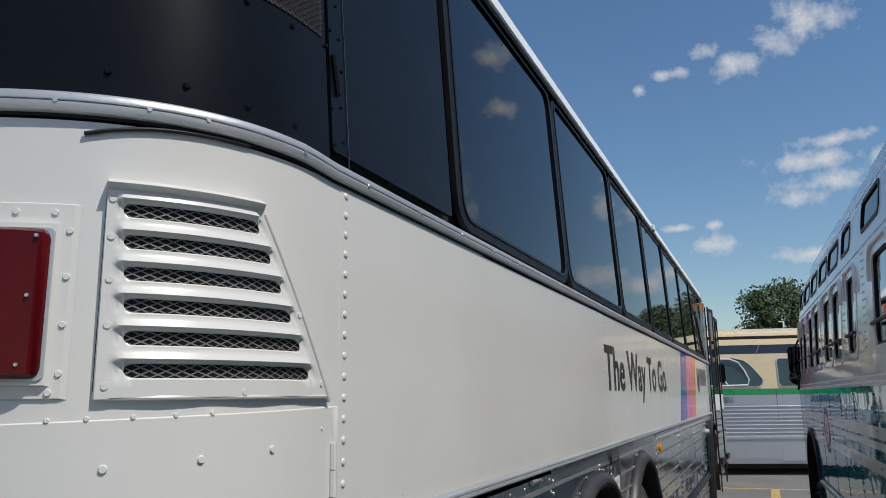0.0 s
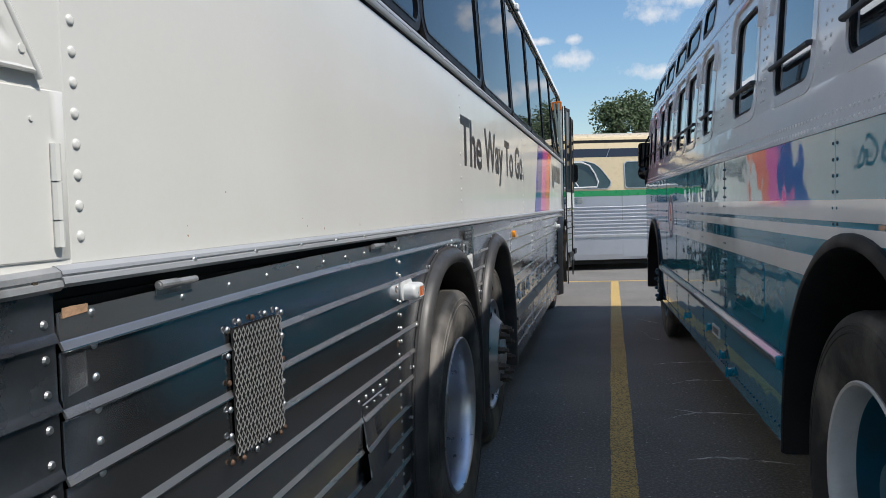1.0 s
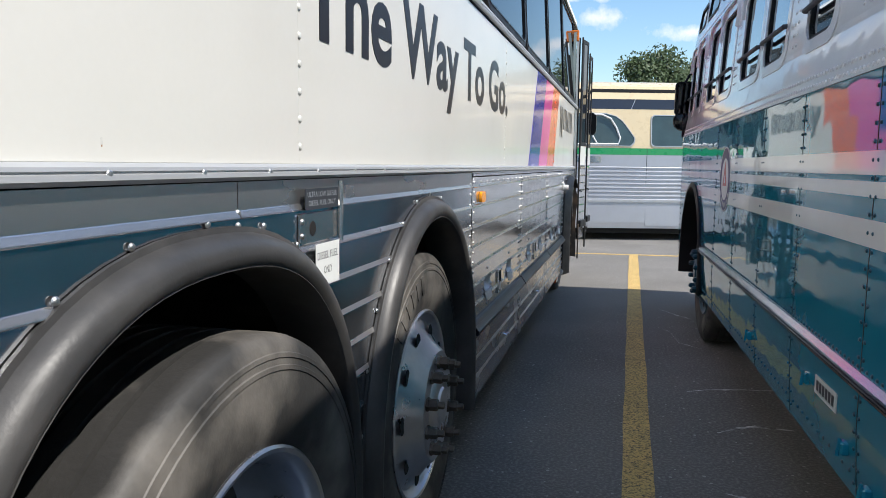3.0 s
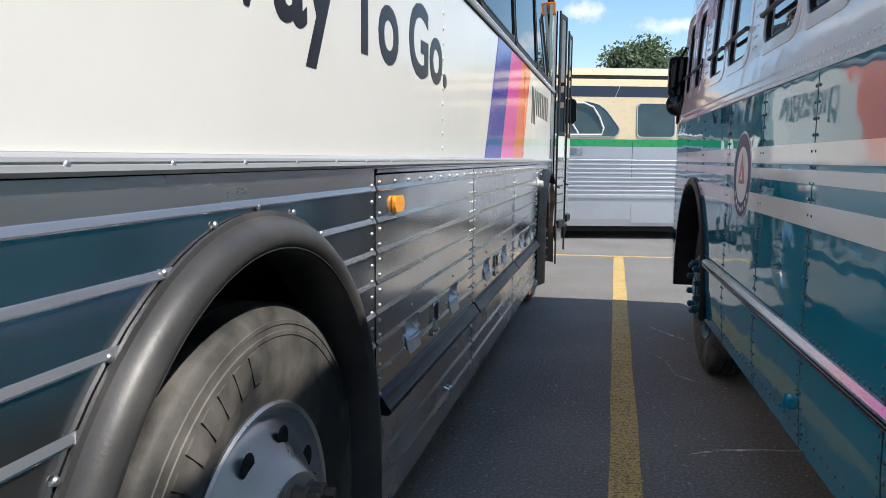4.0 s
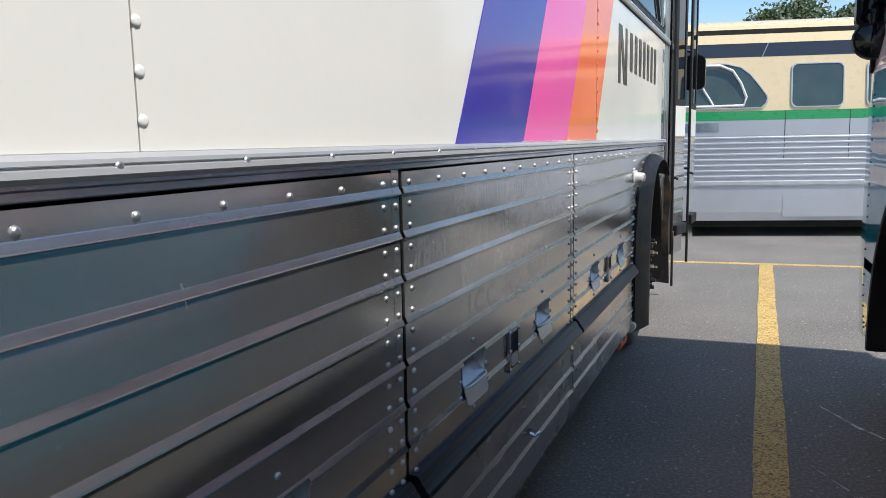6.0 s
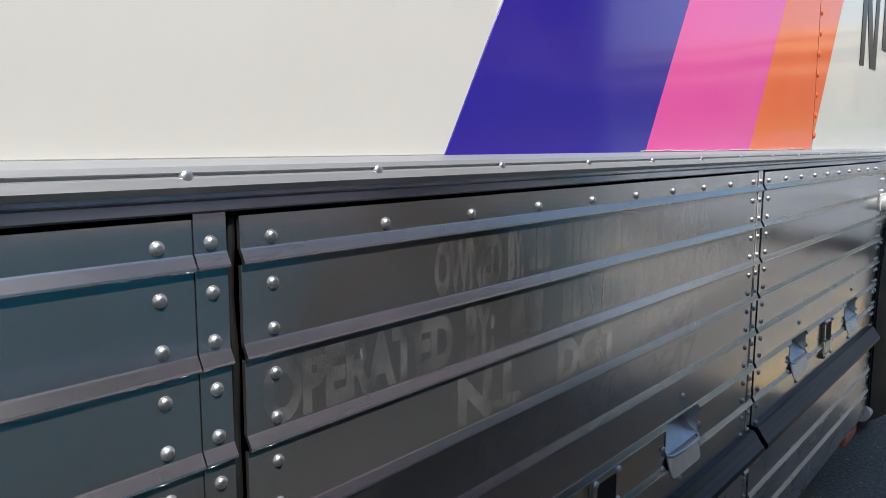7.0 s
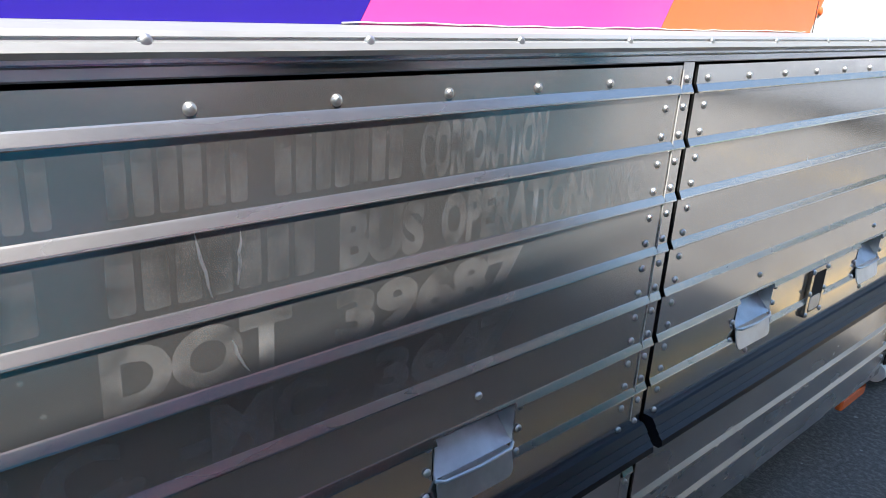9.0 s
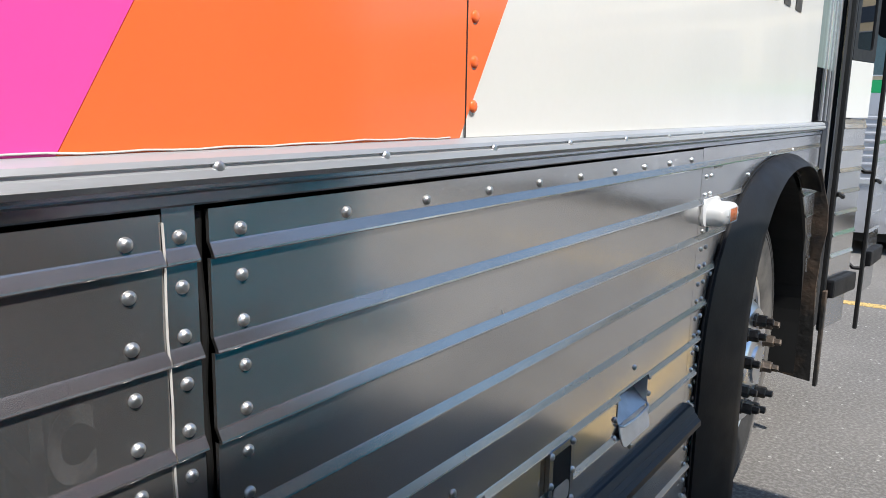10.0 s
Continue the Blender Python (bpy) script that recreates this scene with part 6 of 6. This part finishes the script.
for v in PSEAM[1:-1]:
    for z0, z1 in ((0.748, 1.492), (0.418, 0.698)):
        if all(abs(v - a_[0]) > a_[2] + 0.05 for a_ in B_ARCH):
            part("panel_seam", bskin(v - 0.0022, v + 0.0022, z0, z1, 0.0009, 0.001), "seal", tbus, local=True)
# painted stripes
for z0, z1 in ((1.238, 1.298), (1.183, 1.222), (1.060, 1.128)):
    part("white_stripe", bskin(V0, V1, z0, z1, 0.0012, 0.001), "bstripe", tbus, "off-white painted stripe", local=True)
bm = bmesh.new()
for v0, v1 in ((V0, 2.20), (3.615, 7.79)):
    strip(bm, [(0.0, 0.7475), (-0.004, 0.747), (-0.0175, 0.732), (-0.0195, 0.7265), (-0.0110, 0.7250), (-0.0110, 0.7225), (-0.0205, 0.7210), (-0.0212, 0.7175), (-0.0110, 0.7165), (-0.0110, 0.7140), (-0.0210, 0.7125), (-0.0205, 0.7090), (-0.0110, 0.7080), (-0.0110, 0.7055), (-0.0170, 0.7040), (-0.010, 0.7000), (0.0, 0.700)], v0, v1, True)
part("rub_rail", bm, "rail_bright", tbus, "bright ribbed metal rub rail", local=True)
part("rail_end", box(bmesh.new(), -0.026, 0.0, 3.590, 3.622, 0.698, 0.748, 0.010, 2), "teal", tbus, "teal painted rail end cap", local=True)
teal_spots += [((0.0, 3.60 + 0.035 * k, 0.757), tbus) for k in range(121)]
# belt: riveted grey band
belt = part("belt_panel", bskin(V0, V1, 1.500, 1.652, -0.0, 0.008), "grey", tbus, "grey riveted belt panel", local=True)
grey_spots += [((bprof(z), V0 + 0.05 + 0.034 * k + (0.017 if z > 1.52 else 0), z), belt) for k in range(int((V1 - V0 - 0.1) / 0.034)) for z in (1.514, 1.545)]
part("belt_edge", bskin(V0, V1, 1.4965, 1.502, 0.006, 0.006), "grey", tbus, local=True)

# window wall: one plate with openings, made of strips round each opening
LOW = ((0.55, 1.05), (1.65, 2.15), (2.50, 3.08), (3.38, 3.89), (4.19, 4.66), (5.24, 5.60), (5.89, 6.33), (6.41, 6.91), (7.18, 7.66), (7.75, 8.19), (8.47, 8.82), (8.94, 9.24))
UP = ((0.6, 1.15), (1.7, 2.25), (2.62, 3.18), (3.52, 4.06), (4.44, 5.01), (5.45, 5.85), (6.03, 6.62), (6.72, 7.28), (7.45, 7.98), (8.14, 8.69), (8.83, 9.22))
LZ0, LZ1, UZ0, UZ1 = 1.675, 2.150, 2.315, 2.500


def wall_band(z0, z1, openings):
    v = V0
    for a, b in list(openings) + [(V1, V1)]:
        if a > v:
            part("window_pillar", bskin(v, a, z0, z1, 0, 0.03, 0.05), "grey", tbus, "grey painted window pillar", local=True)
        v = b


wall_band(LZ0, LZ1, LOW)
wall_band(UZ0, UZ1, UP)
for z0, z1 in ((1.652, LZ0), (LZ1, UZ0), (UZ1, 2.62)):
    part("window_rail", bskin(V0, V1, z0, z1, 0, 0.03, 0.05), "grey", tbus, "grey painted window rail", local=True)


def frame_at(outer, inner, z0, z1, out0, out1, name, mat, parent, label=""):
    """A frame that follows the side's slope."""
    bm = bmesh.new()
    n = len(outer)
    loops = [[bm.verts.new((bprof(z) - t, v, z)) for v, z in o] for o, t in ((outer, out0), (outer, out1), (inner, out1), (inner, out0))]
    for k in range(4):
        a, b = loops[k], loops[(k + 1) % 4]
        for i in range(n):
            bm.faces.new((a[i], a[(i + 1) % n], b[(i + 1) % n], b[i]))
    return part(name, bm, mat, parent, label, local=True)


for k, (a, b) in enumerate(LOW):
    outer, mid = rounded(a - 0.035, b + 0.035, LZ0 - 0.03, LZ1 + 0.025, 0.09), rounded(a + 0.012, b - 0.012, LZ0 + 0.014, LZ1 - 0.014, 0.07)
    w = frame_at(outer, mid, 0, 0, -0.004, 0.0035, "window_frame", "grey", tbus, "grey pressed window surround")
    inner = rounded(a + 0.024, b - 0.024, LZ0 + 0.030, LZ1 - 0.024, 0.05)
    frame_at(mid, inner, 0, 0, -0.024, -0.006, "sash", "rubber", w, "black window sash")
    bm = bmesh.new()
    bm.faces.new([bm.verts.new((bprof(z) + 0.014, v, z)) for v, z in inner])
    part("pane", bm, "bwindow", w, "dark window pane", local=True)
    bm = bmesh.new()
    z = LZ0 + 0.125
    tube(bm, [(bprof(z) + 0.012, a + 0.004, z), (bprof(z) - 0.014, a + 0.008, z), (bprof(z) - 0.016, (a + b) / 2, z), (bprof(z) - 0.014, b - 0.008, z), (bprof(z) + 0.012, b - 0.004, z)], 0.010, 8)
    part("guard_bar", bm, "sign_dark", w, "dark metal guard bar", local=True)
    # rain hood: an arched lip over the top of the opening
    r, zt, zl = 0.10, LZ1 + 0.035, LZ1 - 0.13
    path = [(a - 0.038, zl, -1.0, 0.0), (a - 0.045, zt - r, -1.0, 0.0)]
    path += [(a - 0.045 + r - r * math.cos(radians(15 * i)), zt - r + r * math.sin(radians(15 * i)), -math.cos(radians(15 * i)), math.sin(radians(15 * i))) for i in range(1, 7)]
    path += [(b + 0.045 - r + r * math.cos(radians(90 - 15 * i)), zt - r + r * math.sin(radians(90 - 15 * i)), math.cos(radians(90 - 15 * i)), math.sin(radians(90 - 15 * i))) for i in range(6)]
    path += [(b + 0.045, zt - r, 1.0, 0.0), (b + 0.045, zl, 1.0, 0.0)]
    bm = bmesh.new()
    rows = [[bm.verts.new((bprof(z2) - d, v + nv * e, z2 + nz * e)) for e, d in ((-0.004, -0.002), (-0.004, 0.014), (0.001, 0.018), (0.008, 0.016), (0.018, 0.004), (0.024, -0.002))] for v, z2, nv, nz in path]
    for ra, rb in zip(rows, rows[1:]):
        for i in range(5):
            bm.faces.new((ra[i], ra[i + 1], rb[i + 1], rb[i]))
    bm.faces.new(rows[0]), bm.faces.new(rows[-1][::-1])
    part("rain_hood", bm, "grey", w, "grey pressed rain hood", smooth=True, local=True)
for a, b in UP:
    outer, inner = rounded(a, b, UZ0, UZ1, 0.055), rounded(a + 0.022, b - 0.022, UZ0 + 0.022, UZ1 - 0.022, 0.038)
    w = frame_at(outer, inner, 0, 0, -0.01, 0.005, "upper_window_frame", "rubber", tbus, "black rubber upper window frame")
    bm = bmesh.new()
    bm.faces.new([bm.verts.new((bprof(z) + 0.004, v, z)) for v, z in inner])
    part("pane", bm, "window", w, local=True)
    sq = rounded(a - 0.002, b + 0.002, UZ0 - 0.002, UZ1 + 0.002, 0.002)
    frame_at(sq, outer, 0, 0, -0.02, 0.001, "corner_fill", "grey", w)
grey_spots += [((bprof(z), V0 + 0.1 + 0.05 * k, z), tbus) for k in range(int((V1 - V0 - 0.2) / 0.05)) for z in (2.24, 2.56)]
for (a0, b0), (a1, b1) in zip(LOW, LOW[1:]):
    if a1 - b0 > 0.2:
        grey_spots += [((bprof(z), (b0 + a1) / 2 + dv_, z), tbus) for dv_ in (-0.025, 0.025) for z in [1.70 + 0.042 * i for i in range(13)]]
for spots, mat, r in ((teal_spots, "wheel_teal", 0.0058), (grey_spots, "grey", 0.0078)):
    near = [s for s in spots if 3.3 < s[0][1] < (5.2 if mat == "wheel_teal" else 6.2)][:300]
    me = dome_mesh("rivet", r, 0.0045, mat, 7, "-x")
    for place, holder in near:
        ob = new("rivet", me)
        ob.location, ob.parent = place, holder
    far = [s[0] for s in spots if s not in near]
    tagged(part("rivet_row", domes(bmesh.new(), far, r, 0.004, 6, -1), mat, tbus, local=True), "rows of small painted rivets", kind="stuff")

# wheels and arches
for vc, zc, a, b in B_ARCH:
    prof = [(1.0, 0.0), (1.0, 0.012), (0.6, 0.022), (0.2, 0.020), (0.0, 0.008), (0.0, -0.30), (0.0, -0.60)]
    bm = bmesh.new()
    path = [(vc - a, 0.42 + (zc - 0.42) * i / 3, -1, 0) for i in range(3)]
    path += [(vc + a * math.cos(math.pi * (1 - i / 32)), zc + b * math.sin(math.pi * (1 - i / 32)), math.cos(math.pi * (1 - i / 32)), math.sin(math.pi * (1 - i / 32))) for i in range(33)]
    path += [(vc + a, zc + (0.42 - zc) * (i + 1) / 3, 1, 0) for i in range(3)]
    rows = [[bm.verts.new((-x, v + nv * (u - 0.2) * 0.045, z + nz * (u - 0.2) * 0.045)) for u, x in prof] for v, z, nv, nz in path]
    for r, s in zip(rows, rows[1:]):
        for i in range(len(prof) - 1):
            bm.faces.new((r[i], r[i + 1], s[i + 1], s[i]))
    part("wheel_arch", bm, "rubber", tbus, "black rubber wheel arch lip", smooth=True, local=True)
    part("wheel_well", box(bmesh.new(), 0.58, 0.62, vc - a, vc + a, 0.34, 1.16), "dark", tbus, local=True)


def b_wheel(v, out, dish, mat):
    w = wheel(v, out, dish, tbus, 0.50, -1, mat, "tyre and painted steel wheel", "wheel_teal", face_mat="wheel_teal", bright=7)
    return w


b_wheel(2.93, 0.035, True, "wheel_paint")
b_wheel(8.38, 0.100, False, "wheel_teal")

# emblem: round enamel badge
badge = part("round_emblem", lathe(bmesh.new(), [(0.172, 0.0), (0.172, -0.0016), (0.0, -0.0018)], 6.985, 1.190, 48), "navy", tbus, "round navy, white and red emblem", local=True)
part("emblem_centre", lathe(bmesh.new(), [(0.0, -0.0024), (0.112, -0.0024), (0.113, -0.0012)], 6.985, 1.190, 40), "sign_white", badge, local=True)
part("emblem_rim", lathe(bmesh.new(), [(0.166, -0.0022), (0.172, -0.0024), (0.175, -0.0004)], 6.985, 1.190, 48), "alu", badge, local=True)
part("emblem_triangle", slab([(7.045, 1.155), (6.985, 1.285), (6.925, 1.155)], -0.0028, -0.0034), "red", badge, local=True)
part("emblem_core", slab([(7.005, 1.17), (6.985, 1.215), (6.965, 1.17)], -0.0036, -0.0040), "sign_white", badge, local=True)
for k in range(7):
    t = radians(215 + 110 * k / 6)
    part("emblem_mark", lathe(bmesh.new(), [(0.0, -0.0024), (0.013, -0.0024), (0.0135, -0.0016)], 6.985 + 0.140 * math.cos(t), 1.190 + 0.140 * math.sin(t), 6), "bstripe", badge, local=True)
# notice plate and latches on the skirt
pl = part("skirt_notice", slab(rounded(4.86, 5.07, 0.585, 0.640, 0.003, 2), bprof(0.6) - 0.001, bprof(0.6) - 0.004), "sign_white", tbus, "small white notice plate", local=True)
for k in range(6):
    part("notice_bar", slab(rounded(4.88 + 0.03 * k, 4.90 + 0.03 * k, 0.597, 0.628, 0.002, 2), bprof(0.6) - 0.0042, bprof(0.6) - 0.005), "letter", pl, local=True)
for v, z in ((5.17, 0.60), (4.60, 0.47), (4.78, 0.52), (6.1, 0.53)):
    bm = bmesh.new()
    box(bm, -0.013, 0.01, v - 0.020, v + 0.020, z - 0.018, z + 0.018, 0.005)
    tube(bm, [(-0.012, v, z + 0.024), (-0.017, v, z - 0.024)], 0.005, 6)
    part("skirt_latch", bm, "teal", tbus, "teal painted latch", local=True)
bm = bmesh.new()
box(bm, 0.16, 2.2, 9.55, 9.98, 0.46, 0.60, 0.03, 2)
part("front_bumper", bm, "teal", tbus, local=True)
# driver's mirror
bm = bmesh.new()
tube(bm, [(0.12, 9.35, 2.05), (0.04, 9.32, 2.02), (0.0, 9.32, 1.95), (0.0, 9.32, 1.50)], 0.011, 8)
mir = part("mirror_arm", bm, "black_paint", tbus, local=True)
part("mirror_housing", slab(rounded(-0.08, 0.07, 1.68, 1.95, 0.03), 9.25, 9.31, "y"), "black_paint", mir, "black mirror housing", local=True)
part("mirror_glass", slab(rounded(-0.065, 0.055, 1.695, 1.935, 0.025), 9.246, 9.249, "y"), "window", mir, local=True)
bm = lathe(bmesh.new(), [(0.0, 0.0), (0.075, 0.0), (0.08, 0.02), (0.06, 0.04), (0.0, 0.05)], 0, 0, 24)
bmesh.ops.rotate(bm, verts=bm.verts, cent=(0, 0, 0), matrix=Matrix.Rotation(radians(90), 3, "Z"))
bmesh.ops.translate(bm, verts=bm.verts, vec=(-0.01, 9.26, 1.63))
part("round_mirror", bm, "black_paint", mir, "round convex mirror", local=True)
bm = lathe(bmesh.new(), [(0.0, -0.012), (0.04, -0.010), (0.068, -0.002)], 0, 0, 24)
bmesh.ops.rotate(bm, verts=bm.verts, cent=(0, 0, 0), matrix=Matrix.Rotation(radians(90), 3, "Z"))
bmesh.ops.translate(bm, verts=bm.verts, vec=(-0.01, 9.255, 1.63))
part("round_mirror_glass", bm, "window", mir, smooth=True, local=True)


# ---- cream, green and silver bus across the lane ----
cbus = thing("highway_bus", pose(0.0, 15.85, 0, 0, 0, 15.0), "cream, green and silver highway bus parked crosswise", "bus")
CL, CR = -2.6, 9.4
def cprof(z):
    pts = ((0.0, 0.03), (0.30, 0.0), (1.60, 0.0), (2.24, 0.05), (2.42, 0.075), (2.66, 0.16))
    for (za, ua), (zb, ub) in zip(pts, pts[1:]):
        if z <= zb:
            return ua + (ub - ua) * (z - za) / (zb - za)
    return pts[-1][1]


def cband(name, z0, z1, mat, label="", s0=CL, s1=CR, out=0.0, parent=None, step=0.1):
    bm = bmesh.new()
    n = max(1, int((z1 - z0) / step))
    rows = [[bm.verts.new((s0, cprof(z) - out, z)), bm.verts.new((s1, cprof(z) - out, z)), bm.verts.new((s1, cprof(z) + 0.02, z)), bm.verts.new((s0, cprof(z) + 0.02, z))] for z in [z0 + (z1 - z0) * i / n for i in range(n + 1)]]
    for a, b in zip(rows, rows[1:]):
        for i in range(4):
            bm.faces.new((a[i], a[(i + 1) % 4], b[(i + 1) % 4], b[i]))
    bm.faces.new(rows[0]), bm.faces.new(rows[-1][::-1])
    return part(name, bm, mat, parent or cbus, label, local=True)


bm = bmesh.new()
box(bm, CL + 0.05, CR - 0.05, 0.10, 2.40, 0.35, 2.55)
box(bm, CL + 0.1, CR - 0.1, 0.16, 2.34, 0.11, 0.36)
part("body", bm, "dark", cbus, local=True)
bm = bmesh.new()
rows = []
for s, k in ((CL, 0.85), (CL + 0.4, 1.0), (CR - 0.4, 1.0), (CR, 0.8)):
    rows.append([bm.verts.new((s, 1.25 - 1.09 * math.cos(math.pi * i / 20), 2.46 + (0.30 * math.sin(math.pi * i / 20) ** 0.7) * k)) for i in range(21)])
for a, b in zip(rows, rows[1:]):
    for i in range(20):
        bm.faces.new((a[i], a[i + 1], b[i + 1], b[i]))
part("roof", bm, "cream", cbus, "cream painted roof", smooth=True, local=True)
cband("roof_side", 2.380, 2.60, "cream", "cream roof edge")
cband("dark_band", 2.216, 2.378, "visor", "dark tinted band under the roof", out=0.003)
cband("window_belt", 1.561, 2.214, "cream", "cream window belt")
cband("green_stripe", 1.451, 1.560, "green", "bright green stripe", out=0.002)
cband("upper_side", 1.262, 1.450, "silver", "silver painted side")
# fluted aluminium band
bm = bmesh.new()
pr = [(-0.001, 1.261)]
for k in range(9):
    z = 1.250 - 0.068 * k
    pr += [(-0.001, z), (-0.016, z - 0.010), (-0.016, z - 0.022), (-0.001, z - 0.034)]
pr += [(-0.001, 0.632), (0.02, 0.632), (0.02, 1.261)]
a = [bm.verts.new((CL, y, z)) for y, z in pr]
b = [bm.verts.new((CR, y, z)) for y, z in pr]
for i in range(len(pr)):
    bm.faces.new((a[i], a[(i + 1) % len(pr)], b[(i + 1) % len(pr)], b[i]))
part("fluted_band", bm, "silver", cbus, "fluted silver side", local=True)
cband("bright_moulding", 0.655, 0.690, "alu", "bright moulding", out=0.022, step=0.02)
cband("skirt", 0.208, 0.630, "silver", "riveted silver skirt")
for s0, s1 in ((0.345, 1.30), (2.2, 3.4)):
    part("skirt_door", slab(rounded(s0, s1, 0.255, 0.53, 0.02, 3), -0.004, 0.0, "y"), "silver", cbus, local=True)
for s in (0.335, 1.08, 2.3, 3.5):
    part("panel_seam", box(bmesh.new(), s - 0.004, s + 0.004, -0.0025, 0.0, 0.95, 1.56), "sign_dark", cbus, local=True)
bm = bmesh.new()
for k in range(22):
    for s in (CL + 0.4 + 0.35 * k,):
        for j in range(5):
            p = Vector((s + 0.06 * j, -0.001, 0.27 + 0.03 * (j % 2)))
            box(bm, p.x - 0.005, p.x + 0.005, -0.004, 0.0, p.z - 0.005, p.z + 0.005)
tagged(part("rivet_row", bm, "alu", cbus, local=True), "rows of small skirt rivets", kind="stuff")
# windows
def c_window(outline, inset, label, mat="cwindow"):
    cx = sum(p[0] for p in outline) / len(outline)
    cz = sum(p[1] for p in outline) / len(outline)
    inner = [(cx + (s - cx) * inset, cz + (z - cz) * inset) for s, z in outline]
    bm = bmesh.new()
    n = len(outline)
    loops = [[bm.verts.new((s, cprof(z) - t, z)) for s, z in o] for o, t in ((outline, 0.0), (outline, 0.012), (inner, 0.012), (inner, 0.0))]
    for k in range(3):
        for i in range(n):
            bm.faces.new((loops[k][i], loops[k][(i + 1) % n], loops[k + 1][(i + 1) % n], loops[k + 1][i]))
    w = part("window", bm, "alu", cbus, label, local=True)
    bm = bmesh.new()
    bm.faces.new([bm.verts.new((s, cprof(z) - 0.004, z)) for s, z in inner])
    part("pane", bm, mat, w, local=True)
    return w


c_window(rounded(0.39, 1.00, 1.592, 2.124, 0.07), 0.95, "rounded window in the cream belt")
for s in (1.25, 2.35, 3.45, 4.55, 5.65, 6.75):
    c_window(rounded(s, s + 0.98, 1.592, 2.124, 0.07), 0.96, "rounded window in the cream belt")
quarter = [(-1.55, 1.592), (0.06, 1.592)] + [(0.02 + 0.11 * math.cos(radians(a)), 1.70 + 0.11 * math.sin(radians(a))) for a in (-60, -30, 0, 20)] + [(0.03, 1.87), (-0.08, 2.01), (-0.20, 2.10), (-0.38, 2.145), (-0.8, 2.155), (-1.35, 2.155)]
w = c_window(quarter, 0.955, "driver's side window with a bright frame")
bm = bmesh.new()
tube(bm, [(-0.80, -0.0, 2.12), (-0.45, -0.0, 2.115), (-0.30, 0.0, 2.05), (-0.20, 0.0, 1.90), (-0.13, 0.0, 1.73), (-0.16, 0.0, 1.63), (-0.5, 0.0, 1.625), (-0.9, 0.0, 1.625)], 0.017, 8)
tube(bm, [(-0.80, 0.0, 2.10), (-0.62, 0.0, 1.80), (-0.52, 0.0, 1.64)], 0.014, 8)
part("sash", bm, "bstripe", w, "bright window sash", local=True)
part("side_vent", slab(rounded(-0.86, -0.44, 1.315, 1.425, 0.02, 3), -0.006, 0.0, "y"), "steel_dull", cbus, "small grey side vent", local=True)
bm = bmesh.new()
tube(bm, [(0.05, 0.045, 2.215), (0.12, 0.06, 2.38)], 0.006, 6)
part("band_seam", bm, "silver", cbus, local=True)
for s in (-1.45, 5.6, 6.9):
    w = new("wheel")
    w.parent = cbus
    bm = lathe(bmesh.new(), [(0.0, 0.0), (0.30, 0.0), (0.45, 0.01), (0.49, -0.03), (0.5, -0.22), (0.3, -0.25)], 0, 0, 40)
    bmesh.ops.rotate(bm, verts=bm.verts, cent=(0, 0, 0), matrix=Matrix.Rotation(radians(-90), 3, "Z"))
    bmesh.ops.translate(bm, verts=bm.verts, vec=(s, 0.14, 0.5))
    part("tyre", bm, "tyre", w, smooth=True, local=True)


# ---- trees beyond ----
def tree(x, y, height, spread, seed):
    rnd = random.Random(seed)
    t = thing("broadleaf_tree", pose(x, y, 0), "leafy dark green broadleaf tree beyond the lot", "tree", "trees beyond the lot")
    bm = bmesh.new()
    top = height * 0.75
    tube(bm, [(0, 0, 0), (0.1, 0, top * 0.3), (0.0, 0.1, top * 0.6), (0.1, 0.1, top)], 0.22, 8)
    limbs = []
    for k in range(9):
        a, z = rnd.uniform(0, 6.28), top * rnd.uniform(0.35, 0.8)
        r = spread * rnd.uniform(0.5, 0.85)
        e = Vector((r * math.cos(a), r * math.sin(a), z + height * rnd.uniform(0.08, 0.25)))
        tube(bm, [(0, 0, z), tuple(e * 0.5 + Vector((0, 0, z * 0.5))), tuple(e)], 0.07, 6)
        limbs.append(e)
    part("trunk", bm, "bark", t, local=True)
    bm = bmesh.new()
    blobs = []
    for k in range(46):
        a, u = rnd.uniform(0, 6.28), rnd.uniform(-1, 1)
        rr = spread * rnd.uniform(0.55, 1.0) * math.sqrt(max(0.05, 1 - u * u)) * (1.0 if u < 0.2 else 0.9)
        blobs.append((Vector((rr * math.cos(a), rr * math.sin(a), height * 0.60 + u * height * 0.36)), spread * rnd.uniform(0.18, 0.36)))
    for c, r in blobs:
        for k in range(420):
            d = Vector((rnd.gauss(0, 1), rnd.gauss(0, 1), rnd.gauss(0, 1))).normalized() * r * rnd.uniform(0.55, 1.15)
            p = c + d
            s = rnd.uniform(0.05, 0.13)
            u = Vector((rnd.uniform(-1, 1), rnd.uniform(-1, 1), rnd.uniform(-1, 1))).normalized()
            v = u.orthogonal().normalized()
            bm.faces.new([bm.verts.new(q) for q in (p - u * s, p + v * s * 0.6, p + u * s, p - v * s * 0.6)])
    part("crown", bm, "leaf", t, "uneven crown of dark green leaves", local=True)


tree(0.9, 44.0, 6.9, 2.6, 3)
tree(3.6, 46.0, 6.9, 2.6, 5)
tree(6.8, 48.0, 6.4, 2.6, 8)
tree(-4.5, 60.0, 6.0, 2.6, 11)
tree(11.0, 50.0, 6.2, 2.8, 14)
tree(-10.0, 52.0, 5.6, 2.8, 17)
